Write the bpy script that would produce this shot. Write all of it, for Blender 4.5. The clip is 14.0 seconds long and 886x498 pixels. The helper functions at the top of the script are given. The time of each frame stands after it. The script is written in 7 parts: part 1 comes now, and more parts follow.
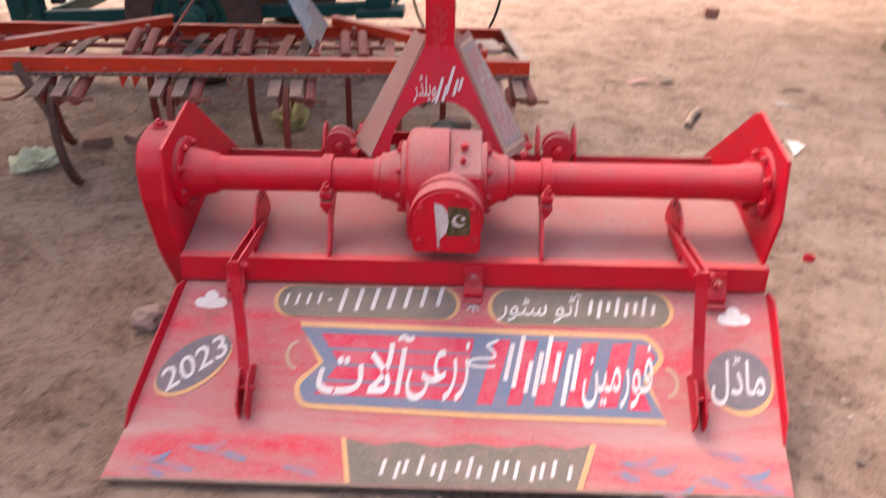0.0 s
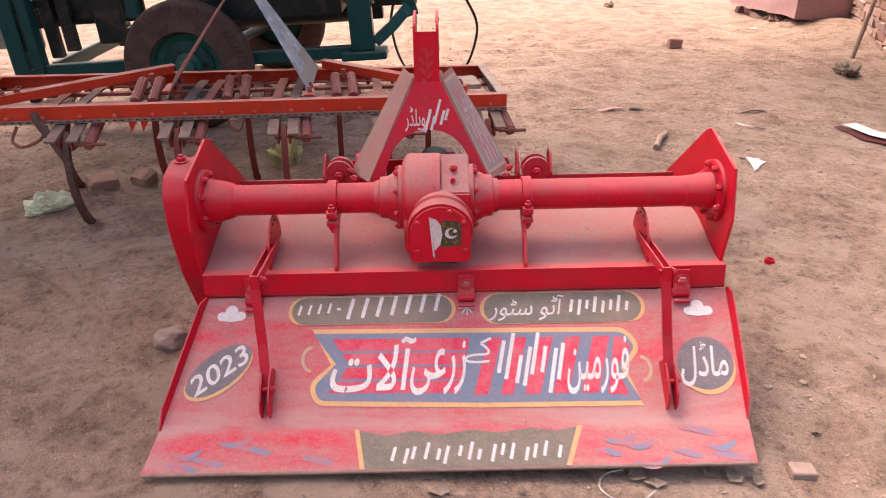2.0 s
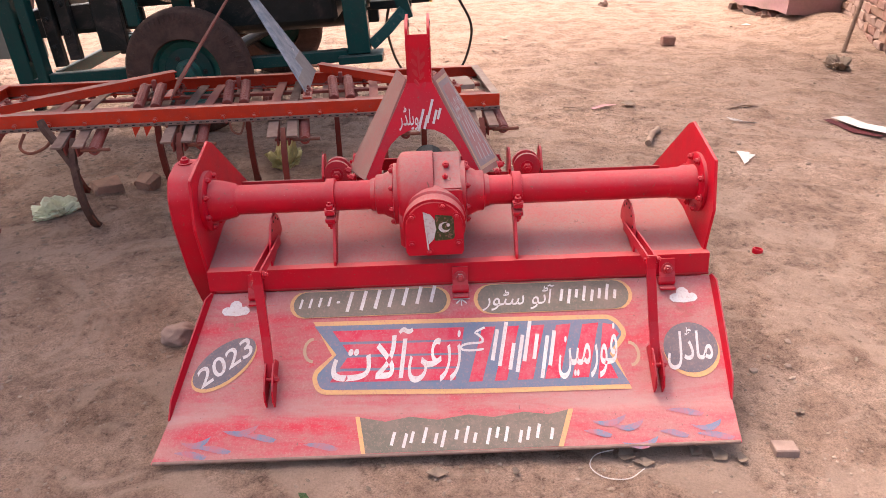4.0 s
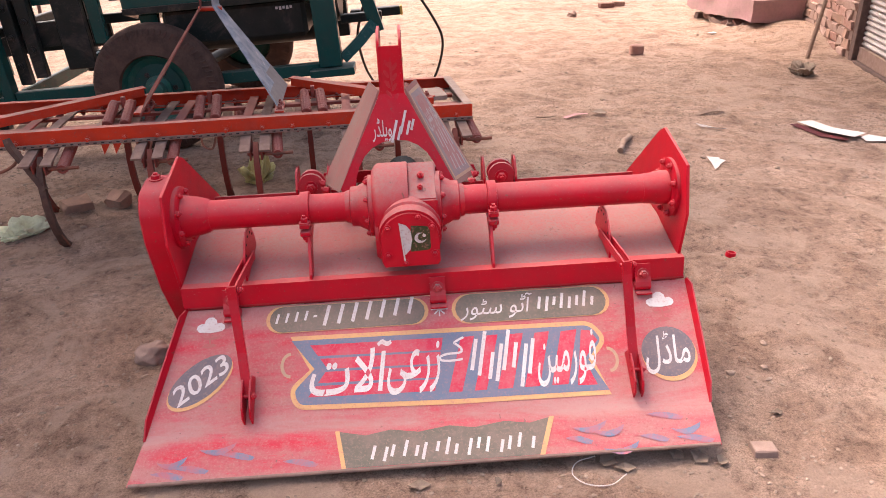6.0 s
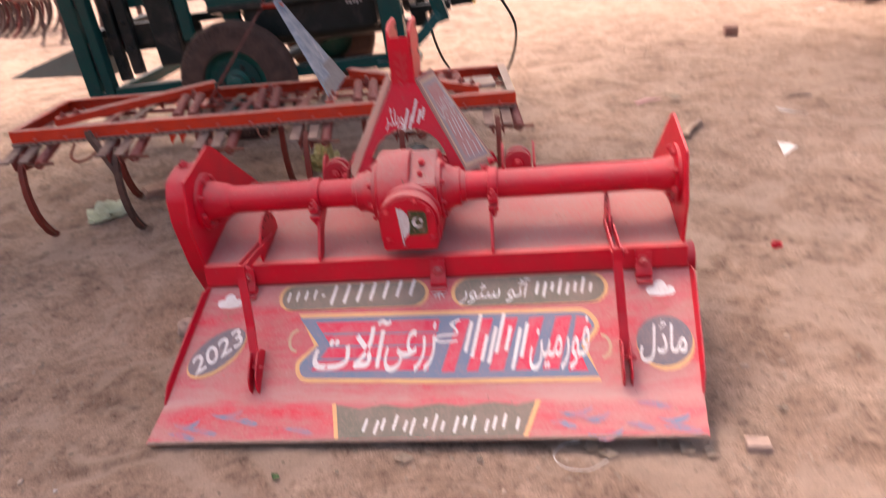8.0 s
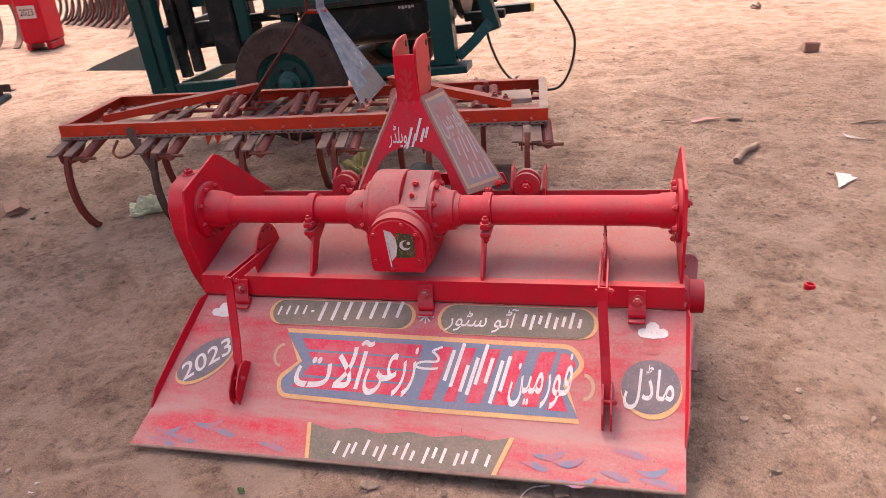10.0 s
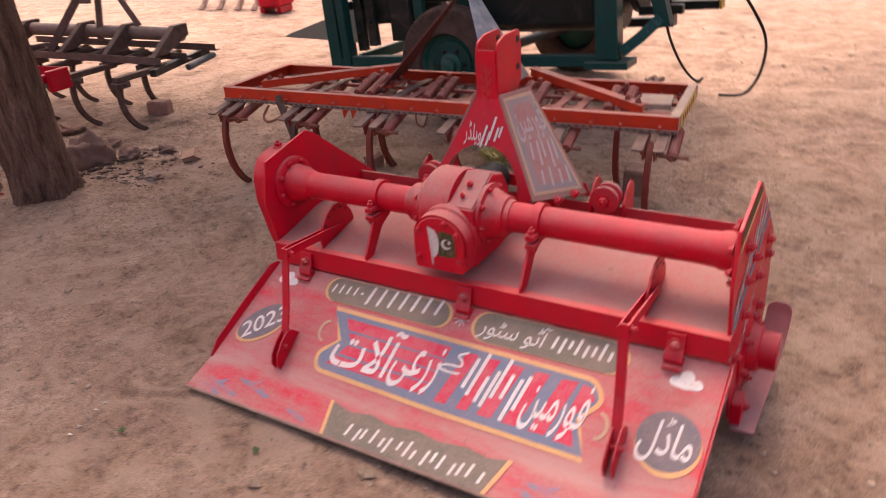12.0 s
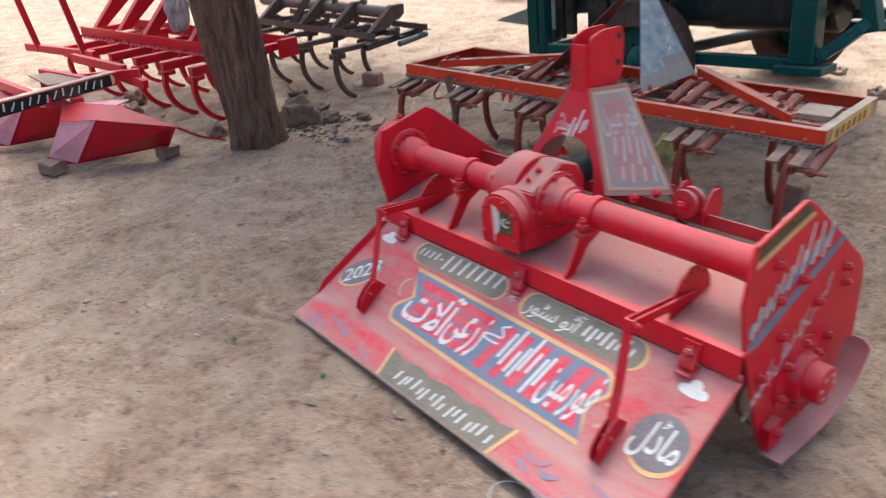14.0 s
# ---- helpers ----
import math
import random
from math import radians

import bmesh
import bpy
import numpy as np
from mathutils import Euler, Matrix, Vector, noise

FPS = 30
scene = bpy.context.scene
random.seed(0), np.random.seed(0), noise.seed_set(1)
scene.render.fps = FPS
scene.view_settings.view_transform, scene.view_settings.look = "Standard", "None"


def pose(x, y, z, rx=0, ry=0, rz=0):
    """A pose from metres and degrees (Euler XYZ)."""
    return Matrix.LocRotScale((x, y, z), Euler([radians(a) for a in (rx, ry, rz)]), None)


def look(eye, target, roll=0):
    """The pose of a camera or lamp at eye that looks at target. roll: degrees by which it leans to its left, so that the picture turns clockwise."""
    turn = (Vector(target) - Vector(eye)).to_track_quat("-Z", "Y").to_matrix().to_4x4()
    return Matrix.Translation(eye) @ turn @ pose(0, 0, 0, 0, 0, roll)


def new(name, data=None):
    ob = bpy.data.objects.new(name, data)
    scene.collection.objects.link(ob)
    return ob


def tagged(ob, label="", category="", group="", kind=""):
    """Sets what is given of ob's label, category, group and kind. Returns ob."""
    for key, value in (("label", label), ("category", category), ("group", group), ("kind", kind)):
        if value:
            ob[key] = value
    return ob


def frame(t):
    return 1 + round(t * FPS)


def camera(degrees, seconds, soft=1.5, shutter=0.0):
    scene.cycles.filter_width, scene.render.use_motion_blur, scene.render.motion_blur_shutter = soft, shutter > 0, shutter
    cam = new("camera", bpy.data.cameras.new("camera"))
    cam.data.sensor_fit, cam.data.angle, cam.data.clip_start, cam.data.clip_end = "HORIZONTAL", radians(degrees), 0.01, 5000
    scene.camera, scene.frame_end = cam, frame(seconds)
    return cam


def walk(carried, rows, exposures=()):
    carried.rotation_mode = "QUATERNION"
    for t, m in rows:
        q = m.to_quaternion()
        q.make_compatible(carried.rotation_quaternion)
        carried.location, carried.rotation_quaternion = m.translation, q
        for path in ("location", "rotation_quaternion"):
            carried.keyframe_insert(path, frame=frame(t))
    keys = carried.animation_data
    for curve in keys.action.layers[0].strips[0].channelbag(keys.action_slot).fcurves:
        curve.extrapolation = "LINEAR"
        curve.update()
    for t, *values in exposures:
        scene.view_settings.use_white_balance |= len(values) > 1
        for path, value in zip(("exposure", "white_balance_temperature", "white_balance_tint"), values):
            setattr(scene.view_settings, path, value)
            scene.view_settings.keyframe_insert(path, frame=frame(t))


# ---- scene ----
cam = camera(62.3, 14.0, soft=0.8, shutter=0.75)
PATH = [
    (0, (0.073, 0.019, 1.563), (0.053, 1.758, 0.577), 2.1),
    (0.1, (0.073, 0.018, 1.569), (0.041, 1.741, 0.557), 1.4),
    (0.4, (0.064, -0.025, 1.584), (0.068, 1.722, 0.611), 0.9),
    (0.5, (0.062, -0.038, 1.579), (0.075, 1.716, 0.619), 1.0),
    (0.6, (0.051, -0.063, 1.580), (0.077, 1.694, 0.627), 1.4),
    (1, (0.006, -0.150, 1.592), (0.074, 1.609, 0.643), 1.9),
    (1.5, (-0.012, -0.202, 1.615), (0.052, 1.581, 0.712), 1.2),
    (2, (0.045, -0.260, 1.620), (0.064, 1.527, 0.722), 0.2),
    (2.2, (0.082, -0.290, 1.623), (0.081, 1.495, 0.721), 0.4),
    (4.3, (0.064, -0.372, 1.642), (0.086, 1.419, 0.752), -1.2),
    (4.5, (0.057, -0.377, 1.635), (0.089, 1.422, 0.763), -1.3),
    (5, (0.040, -0.372, 1.635), (0.106, 1.433, 0.776), -1.2),
    (5.5, (0.037, -0.368, 1.635), (0.122, 1.434, 0.772), -0.7),
    (6, (0.070, -0.360, 1.633), (0.149, 1.441, 0.767), -1.4),
    (6.5, (0.195, -0.328, 1.640), (0.169, 1.477, 0.779), -1.3),
    (6.9, (0.319, -0.289, 1.644), (0.173, 1.480, 0.722), -1.7),
    (7, (0.329, -0.300, 1.643), (0.168, 1.481, 0.747), -2.4),
    (7.1, (0.343, -0.306, 1.644), (0.172, 1.480, 0.760), -2.4),
    (7.4, (0.384, -0.321, 1.643), (0.213, 1.480, 0.790), -1.7),
    (7.5, (0.390, -0.343, 1.640), (0.196, 1.461, 0.799), -1.8),
    (7.6, (0.407, -0.361, 1.634), (0.201, 1.440, 0.788), -2.4),
    (7.9, (0.468, -0.407, 1.633), (0.230, 1.393, 0.796), -4.0),
    (8, (0.484, -0.430, 1.636), (0.243, 1.350, 0.757), -5.0),
    (8.1, (0.496, -0.428, 1.645), (0.274, 1.347, 0.750), -5.1),
    (8.2, (0.502, -0.436, 1.654), (0.291, 1.350, 0.779), -5.0),
    (10.3, (0.816, -0.230, 1.673), (0.332, 1.502, 0.799), -3.9),
    (10.5, (0.851, -0.186, 1.664), (0.314, 1.525, 0.779), -4.1),
    (10.6, (0.901, -0.167, 1.667), (0.293, 1.523, 0.787), -4.5),
    (11, (1.049, -0.128, 1.680), (0.355, 1.520, 0.785), -3.5),
    (11.5, (1.162, -0.086, 1.676), (0.335, 1.475, 0.738), -3.1),
    (12, (1.266, -0.015, 1.679), (0.307, 1.504, 0.799), -3.3),
    (12.1, (1.306, 0.016, 1.675), (0.327, 1.529, 0.807), -2.5),
    (12.5, (1.384, 0.047, 1.709), (0.313, 1.511, 0.867), -2.5),
    (12.9, (1.529, 0.095, 1.700), (0.334, 1.425, 0.803), -2.6),
    (13, (1.593, 0.105, 1.700), (0.356, 1.382, 0.786), -2.4),
    (13.1, (1.675, 0.118, 1.698), (0.388, 1.369, 0.818), -2.4),
    (13.5, (1.789, 0.141, 1.711), (0.433, 1.310, 0.818), -1.9),
    (13.6, (1.818, 0.156, 1.696), (0.430, 1.303, 0.824), -2.3),
    (13.9, (1.822, 0.189, 1.724), (0.406, 1.280, 0.828), -3.7),
    (14, (1.860, 0.223, 1.696), (0.433, 1.315, 0.818), -3.6),
]
EXPOSURES = [(0.0, 1.68, 6220, 12), (0.5, 1.65, 6170, 7), (1.0, 1.65, 6170, 7), (1.5, 1.58, 6370, 15), (4.4, 1.60, 6420, 15), (8.2, 1.55, 6420, 16), (11.0, 1.37, 6620, 19), (12.5, 1.34, 6970, 22), (13.0, 1.44, 6520, 15), (13.5, 1.54, 5570, 0), (14.0, 1.54, 5300, -9)]
walk(cam, [(t, look(eye, target, roll)) for t, eye, target, roll in PATH], EXPOSURES)

# ---- light ----
SUN_EL, SUN_AZ = 60.0, 320.0
world = bpy.data.worlds.new("sky_world")
scene.world = world
world.use_nodes = True
wn = world.node_tree
wn.nodes.clear()
sky = wn.nodes.new("ShaderNodeTexSky")
sky.sky_type = "NISHITA"
sky.sun_disc = False
sky.sun_elevation = radians(SUN_EL)
sky.sun_rotation = radians(SUN_AZ)
sky.air_density, sky.dust_density, sky.ozone_density = 1.1, 8.5, 0.2
bg = wn.nodes.new("ShaderNodeBackground")
bg.inputs[1].default_value = 0.165
wo = wn.nodes.new("ShaderNodeOutputWorld")
wn.links.new(sky.outputs[0], bg.inputs[0])
wn.links.new(bg.outputs[0], wo.inputs[0])
sun_data = bpy.data.lights.new("sun", "SUN")
sun_data.energy, sun_data.angle, sun_data.color = 1.85, radians(26), (1.0, 0.94, 0.88)
sun = new("sun", sun_data)
az = radians(SUN_AZ)
sun_dir = Vector((math.sin(az) * math.cos(radians(SUN_EL)), math.cos(az) * math.cos(radians(SUN_EL)), math.sin(radians(SUN_EL))))
sun.matrix_world = look(sun_dir * 60, (0, 0, 0))


# ---- materials ----
def nodes_of(name):
    m = bpy.data.materials.new(name)
    m.use_nodes = True
    t = m.node_tree
    t.nodes.clear()
    out = t.nodes.new("ShaderNodeOutputMaterial")
    b = t.nodes.new("ShaderNodeBsdfPrincipled")
    t.links.new(b.outputs[0], out.inputs[0])
    return m, t, b


def tex_noise(t, coord, scale, detail=6.0, rough=0.6, dist=0.0):
    n = t.nodes.new("ShaderNodeTexNoise")
    n.inputs["Scale"].default_value, n.inputs["Detail"].default_value = scale, detail
    n.inputs["Roughness"].default_value, n.inputs["Distortion"].default_value = rough, dist
    t.links.new(coord, n.inputs["Vector"])
    return n.outputs["Fac"]


def ramp(t, fac, stops):
    r = t.nodes.new("ShaderNodeValToRGB")
    els = r.color_ramp.elements
    while len(els) < len(stops):
        els.new(0.5)
    for e, (p, c) in zip(els, stops):
        e.position, e.color = p, (*c, 1) if len(c) == 3 else c
    t.links.new(fac, r.inputs[0])
    return r.outputs[0]


def grey(a):
    return (a, a, a)


def math_node(t, op, a, b):
    n = t.nodes.new("ShaderNodeMath")
    n.operation, n.use_clamp = op, True
    for i, v in enumerate((a, b)):
        if isinstance(v, (int, float)):
            n.inputs[i].default_value = v
        else:
            t.links.new(v, n.inputs[i])
    return n.outputs[0]


def mix_rgb(t, fac, a, b, blend="MIX"):
    n = t.nodes.new("ShaderNodeMix")
    n.data_type, n.blend_type = "RGBA", blend
    for sock, v in ((n.inputs[0], fac), (n.inputs[6], a), (n.inputs[7], b)):
        if isinstance(v, (int, float)):
            sock.default_value = v
        elif isinstance(v, tuple):
            sock.default_value = (*v, 1)
        else:
            t.links.new(v, sock)
    return n.outputs[2]


def bump(t, b, height, strength=0.3, distance=0.005):
    n = t.nodes.new("ShaderNodeBump")
    n.inputs["Strength"].default_value, n.inputs["Distance"].default_value = strength, distance
    t.links.new(height, n.inputs["Height"])
    t.links.new(n.outputs[0], b.inputs["Normal"])


def coords(t):
    return t.nodes.new("ShaderNodeNewGeometry").outputs["Position"]


DUST = (0.35, 0.225, 0.185)


def painted(name, base, dust=0.55, side_dust=0.10, rough=0.38, wear=0.06, metal=0.0, dust_colour=DUST, grain=0.2, rise=(0.20, 0.72), streaks=0.25, patchy=0.62):
    """Old paint on steel: dust settled on what faces up, mottled fading, small chips."""
    m, t, b = nodes_of(name)
    pos = coords(t)
    geo = t.nodes.new("ShaderNodeNewGeometry")
    sep = t.nodes.new("ShaderNodeSeparateXYZ")
    t.links.new(geo.outputs["Normal"], sep.inputs[0])
    ragged = math_node(t, "MULTIPLY", math_node(t, "SUBTRACT", tex_noise(t, pos, 16.0, 7, 0.68, 0.4), 0.5), 0.7)
    facing = math_node(t, "ADD", sep.outputs[2], ragged)
    up = ramp(t, facing, [(rise[0], grey(side_dust)), (rise[1], grey(dust))])
    big = tex_noise(t, pos, 5.0, 5, 0.62, 0.3)
    fine = tex_noise(t, pos, 95.0, 6, 0.7)
    patch = ramp(t, big, [(0.30, grey(patchy)), (0.62, grey(1.0))])
    speck = ramp(t, fine, [(0.36, grey(0.72)), (0.58, grey(1.0))])
    amount = math_node(t, "MULTIPLY", math_node(t, "MULTIPLY", up, patch), speck)
    faded = mix_rgb(t, ramp(t, tex_noise(t, pos, 11.0, 4, 0.6), [(0.35, grey(0)), (0.75, grey(1))]), base, tuple(min(1, c * 0.72 + 0.008) for c in base))
    col = mix_rgb(t, amount, faded, dust_colour)
    chips = ramp(t, tex_noise(t, pos, 60.0, 3, 0.5, 0.6), [(0.735 - wear * 0.5, grey(0)), (0.76, grey(1))])
    col = mix_rgb(t, math_node(t, "MULTIPLY", chips, 0.7 if wear > 0 else 0.0), col, (0.13, 0.075, 0.055))
    spots = ramp(t, tex_noise(t, pos, 210.0, 2, 0.5), [(0.70, grey(0)), (0.74, grey(1))])
    col = mix_rgb(t, math_node(t, "MULTIPLY", spots, 0.16), col, (0.52, 0.38, 0.34))
    streak = ramp(t, tex_noise(t, pos, 2.2, 9, 0.75, 1.4), [(0.50, grey(0)), (0.72, grey(1))])
    col = mix_rgb(t, math_node(t, "MULTIPLY", streak, streaks), col, tuple(c * 0.8 for c in dust_colour))
    t.links.new(col, b.inputs["Base Color"])
    t.links.new(ramp(t, amount, [(0.0, grey(rough)), (0.6, grey(0.9))]), b.inputs["Roughness"])
    b.inputs["Metallic"].default_value = metal
    b.inputs["Specular IOR Level"].default_value = 0.20
    bump(t, b, tex_noise(t, pos, 140.0, 5, 0.65), grain, 0.002)
    return m


def plain(name, base, rough=0.6, var=0.25, scale=20.0, metal=0.0, grain=0.25, second=None, distance=0.003):
    m, t, b = nodes_of(name)
    pos = coords(t)
    other = second if second else tuple(c * (1 - var) for c in base)
    f = tex_noise(t, pos, scale, 7, 0.65, 0.2)
    col = mix_rgb(t, ramp(t, f, [(0.32, grey(0)), (0.68, grey(1))]), base, other)
    fine = tex_noise(t, pos, scale * 9, 5, 0.7)
    col = mix_rgb(t, ramp(t, fine, [(0.3, grey(0.25)), (0.6, grey(0))]), col, tuple(c * 0.5 for c in base))
    t.links.new(col, b.inputs["Base Color"])
    b.inputs["Roughness"].default_value, b.inputs["Metallic"].default_value = rough, metal
    b.inputs["Specular IOR Level"].default_value = 0.2
    bump(t, b, fine, grain, distance)
    return m


def ground_material():
    m, t, b = nodes_of("dry_earth")
    pos = coords(t)
    a = tex_noise(t, pos, 0.55, 6, 0.6, 0.4)
    c = tex_noise(t, pos, 3.2, 8, 0.68, 0.5)
    d = tex_noise(t, pos, 26.0, 8, 0.72, 0.2)
    e = tex_noise(t, pos, 150.0, 4, 0.7)
    base = ramp(t, c, [(0.30, (0.188, 0.112, 0.076)), (0.47, (0.312, 0.198, 0.142)), (0.70, (0.420, 0.286, 0.214))])
    tone = ramp(t, a, [(0.32, (0.82, 0.80, 0.79)), (0.68, (1.08, 1.06, 1.04))])
    col = mix_rgb(t, 1.0, base, tone, "MULTIPLY")
    crumbs = ramp(t, d, [(0.33, (0.42, 0.39, 0.37)), (0.45, (0.95, 0.95, 0.95)), (0.66, (1.24, 1.24, 1.24))])
    col = mix_rgb(t, 0.85, col, crumbs, "MULTIPLY")
    col = mix_rgb(t, 0.75, col, ramp(t, e, [(0.32, grey(0.45)), (0.53, grey(1.0)), (0.74, grey(1.32))]), "MULTIPLY")
    litter = ramp(t, tex_noise(t, pos, 44.0, 3, 0.5, 1.2), [(0.725, grey(0)), (0.75, grey(1))])
    col = mix_rgb(t, math_node(t, "MULTIPLY", litter, 0.6), col, (0.13, 0.085, 0.06))
    mid = tex_noise(t, pos, 9.0, 6, 0.66, 0.8)
    col = mix_rgb(t, 0.9, col, ramp(t, mid, [(0.30, grey(0.68)), (0.48, grey(1.0)), (0.70, grey(1.14))]), "MULTIPLY")
    # trodden patches where pale dust lies smooth
    trod = ramp(t, tex_noise(t, pos, 2.1, 7, 0.62, 1.6), [(0.50, grey(0)), (0.57, grey(0.58))])
    col = mix_rgb(t, trod, col, (0.375, 0.255, 0.190))
    t.links.new(col, b.inputs["Base Color"])
    b.inputs["Roughness"].default_value = 0.95
    b.inputs["Specular IOR Level"].default_value = 0.15
    h = math_node(t, "ADD", math_node(t, "MULTIPLY", d, 0.65), math_node(t, "MULTIPLY", e, 0.2))
    bump(t, b, math_node(t, "ADD", h, math_node(t, "MULTIPLY", c, 0.15)), 1.0, 0.050)
    return m


def bark_material():
    m, t, b = nodes_of("furrowed_bark")
    mp = t.nodes.new("ShaderNodeMapping")
    mp.inputs["Scale"].default_value = (1, 1, 0.16)
    t.links.new(coords(t), mp.inputs["Vector"])
    pos = mp.outputs[0]
    f = tex_noise(t, pos, 26.0, 8, 0.7, 0.8)
    g = tex_noise(t, coords(t), 70.0, 6, 0.7)
    col = ramp(t, f, [(0.30, (0.046, 0.023, 0.015)), (0.48, (0.118, 0.064, 0.044)), (0.70, (0.215, 0.130, 0.093))])
    col = mix_rgb(t, 0.7, col, ramp(t, g, [(0.3, grey(0.6)), (0.7, grey(1.25))]), "MULTIPLY")
    t.links.new(col, b.inputs["Base Color"])
    b.inputs["Roughness"].default_value = 0.95
    b.inputs["Specular IOR Level"].default_value = 0.12
    bump(t, b, math_node(t, "ADD", math_node(t, "MULTIPLY", f, 0.8), math_node(t, "MULTIPLY", g, 0.2)), 1.0, 0.03)
    return m


def apron_material():
    """Sheet paint worn pink by dust, with rubbed saturated patches, scuffs and grit."""
    m, t, b = nodes_of("red_paint_apron")
    pos = coords(t)
    mp = t.nodes.new("ShaderNodeMapping")
    mp.inputs["Scale"].default_value = (0.35, 1.6, 1.6)
    t.links.new(pos, mp.inputs["Vector"])
    wide = tex_noise(t, mp.outputs[0], 6.0, 8, 0.68, 0.5)
    cloud = tex_noise(t, pos, 16.0, 7, 0.7, 0.3)
    fine = tex_noise(t, pos, 130.0, 5, 0.75)
    scuff = tex_noise(t, mp.outputs[0], 40.0, 6, 0.72, 1.2)
    col = ramp(t, wide, [(0.29, (0.52, 0.012, 0.036)), (0.43, (0.43, 0.062, 0.072)), (0.60, (0.37, 0.132, 0.122))])
    col = mix_rgb(t, ramp(t, cloud, [(0.44, grey(0)), (0.70, grey(0.55))]), col, (0.335, 0.160, 0.132))
    col = mix_rgb(t, ramp(t, scuff, [(0.58, grey(0)), (0.70, grey(0.55))]), col, (0.57, 0.014, 0.036))
    col = mix_rgb(t, ramp(t, fine, [(0.52, grey(0)), (0.66, grey(0.32))]), col, (0.42, 0.25, 0.215))
    col = mix_rgb(t, ramp(t, fine, [(0.30, grey(0.55)), (0.44, grey(0))]), col, (0.24, 0.05, 0.05))
    # dust gathered in the fold above the lip
    loc = t.nodes.new("ShaderNodeSeparateXYZ")
    t.links.new(t.nodes.new("ShaderNodeTexCoord").outputs["Object"], loc.inputs[0])
    fold = ramp(t, loc.outputs[2], [(0.085, grey(0)), (0.103, grey(0.75)), (0.155, grey(0))])
    fold = math_node(t, "MULTIPLY", fold, ramp(t, wide, [(0.36, grey(0.25)), (0.6, grey(1))]))
    col = mix_rgb(t, fold, col, (0.40, 0.225, 0.195))
    chips = ramp(t, tex_noise(t, pos, 75.0, 3, 0.5, 0.6), [(0.70, grey(0)), (0.725, grey(0.8))])
    col = mix_rgb(t, chips, col, (0.17, 0.09, 0.075))
    t.links.new(col, b.inputs["Base Color"])
    b.inputs["Roughness"].default_value = 0.66
    b.inputs["Specular IOR Level"].default_value = 0.3
    bump(t, b, tex_noise(t, pos, 140.0, 5, 0.65), 0.25, 0.002)
    return m


def paint_layer(name, base, fade=(0.42, 0.16, 0.13), amount=0.5, edge=(0.38, 0.72)):
    """Sign writer's paint, thin and dusty, with the red coming through in patches."""
    m, t, b = nodes_of(name)
    pos = coords(t)
    f = tex_noise(t, pos, 14.0, 7, 0.7, 0.3)
    g = tex_noise(t, pos, 120.0, 4, 0.7)
    k = math_node(t, "MULTIPLY", ramp(t, f, [(edge[0], grey(0)), (edge[1], grey(1))]), amount)
    col = mix_rgb(t, k, base, fade)
    col = mix_rgb(t, ramp(t, g, [(0.33, grey(0.65)), (0.47, grey(0.0))]), col, fade)
    t.links.new(col, b.inputs["Base Color"])
    b.inputs["Roughness"].default_value = 0.7
    b.inputs["Specular IOR Level"].default_value = 0.2
    bump(t, b, g, 0.15, 0.001)
    return m


RED = painted("red_paint", (0.50, 0.0, 0.015), 0.64, 0.01, 0.34, 0.13, rise=(0.22, 0.78), streaks=0.10, patchy=0.45, dust_colour=(0.250, 0.118, 0.110))
RED_CAST = painted("red_cast_iron_paint", (0.50, 0.0, 0.015), 0.86, 0.02, 0.42, 0.12, rise=(0.12, 0.66), streaks=0.10, patchy=0.7, dust_colour=(0.262, 0.150, 0.133), grain=0.4)
RED_FRESH = painted("red_paint_clean", (0.52, 0.0, 0.015), 0.42, 0.01, 0.38, streaks=0.03, patchy=0.4)
RED_DUSTY = painted("red_paint_dusty", (0.46, 0.004, 0.018), 0.95, 0.12, 0.5, 0.14, patchy=0.76, streaks=0.12, dust_colour=(0.262, 0.155, 0.138))
RED_APRON = apron_material()
ORANGE = painted("orange_red_frame_paint", (0.55, 0.030, 0.004), 0.97, 0.03, 0.55, 0.18, streaks=0.16, dust_colour=(0.33, 0.20, 0.16))
SHANK = painted("worn_orange_shank", (0.20, 0.026, 0.015), 0.6, 0.15, 0.6, 0.16, streaks=0.5, dust_colour=(0.17, 0.085, 0.062))
RUST = plain("rusty_steel", (0.25, 0.085, 0.050), 0.75, 0.4, 14, second=(0.13, 0.055, 0.038))
RUST_RED = painted("worn_red_spring", (0.24, 0.030, 0.018), 0.5, 0.12, 0.6, 0.1)
PALE_STEEL = plain("dusty_flat_steel", (0.26, 0.168, 0.132), 0.85, 0.3, 18, second=(0.175, 0.10, 0.075))
PALE_CREAM = plain("dusty_cream_steel", (0.40, 0.29, 0.225), 0.85, 0.3, 14, second=(0.30, 0.19, 0.145))
DARKRED = plain("dark_red_print", (0.095, 0.014, 0.014), 0.6, 0.3, 30)
GREEN = painted("dark_green_paint", (0.002, 0.050, 0.043), 0.16, 0.01, 0.26, 0.05, streaks=0.03)
# Near-black green, mostly for rear, inner and lower members.
GREEN_DARK = painted("black_green", (0.004, 0.010, 0.009), 0.12, 0.02, 0.35, 0.03)
BROWN = plain("old_brown_steel", (0.075, 0.045, 0.036), 0.8, 0.4, 16, second=(0.135, 0.082, 0.064))
BROWN_PALE = plain("dusty_brown_steel", (0.175, 0.110, 0.085), 0.8, 0.35, 16, second=(0.11, 0.066, 0.050))
RUBBER = plain("dusty_tyre_rubber", (0.050, 0.029, 0.022), 0.9, 0.3, 9, second=(0.108, 0.060, 0.045))
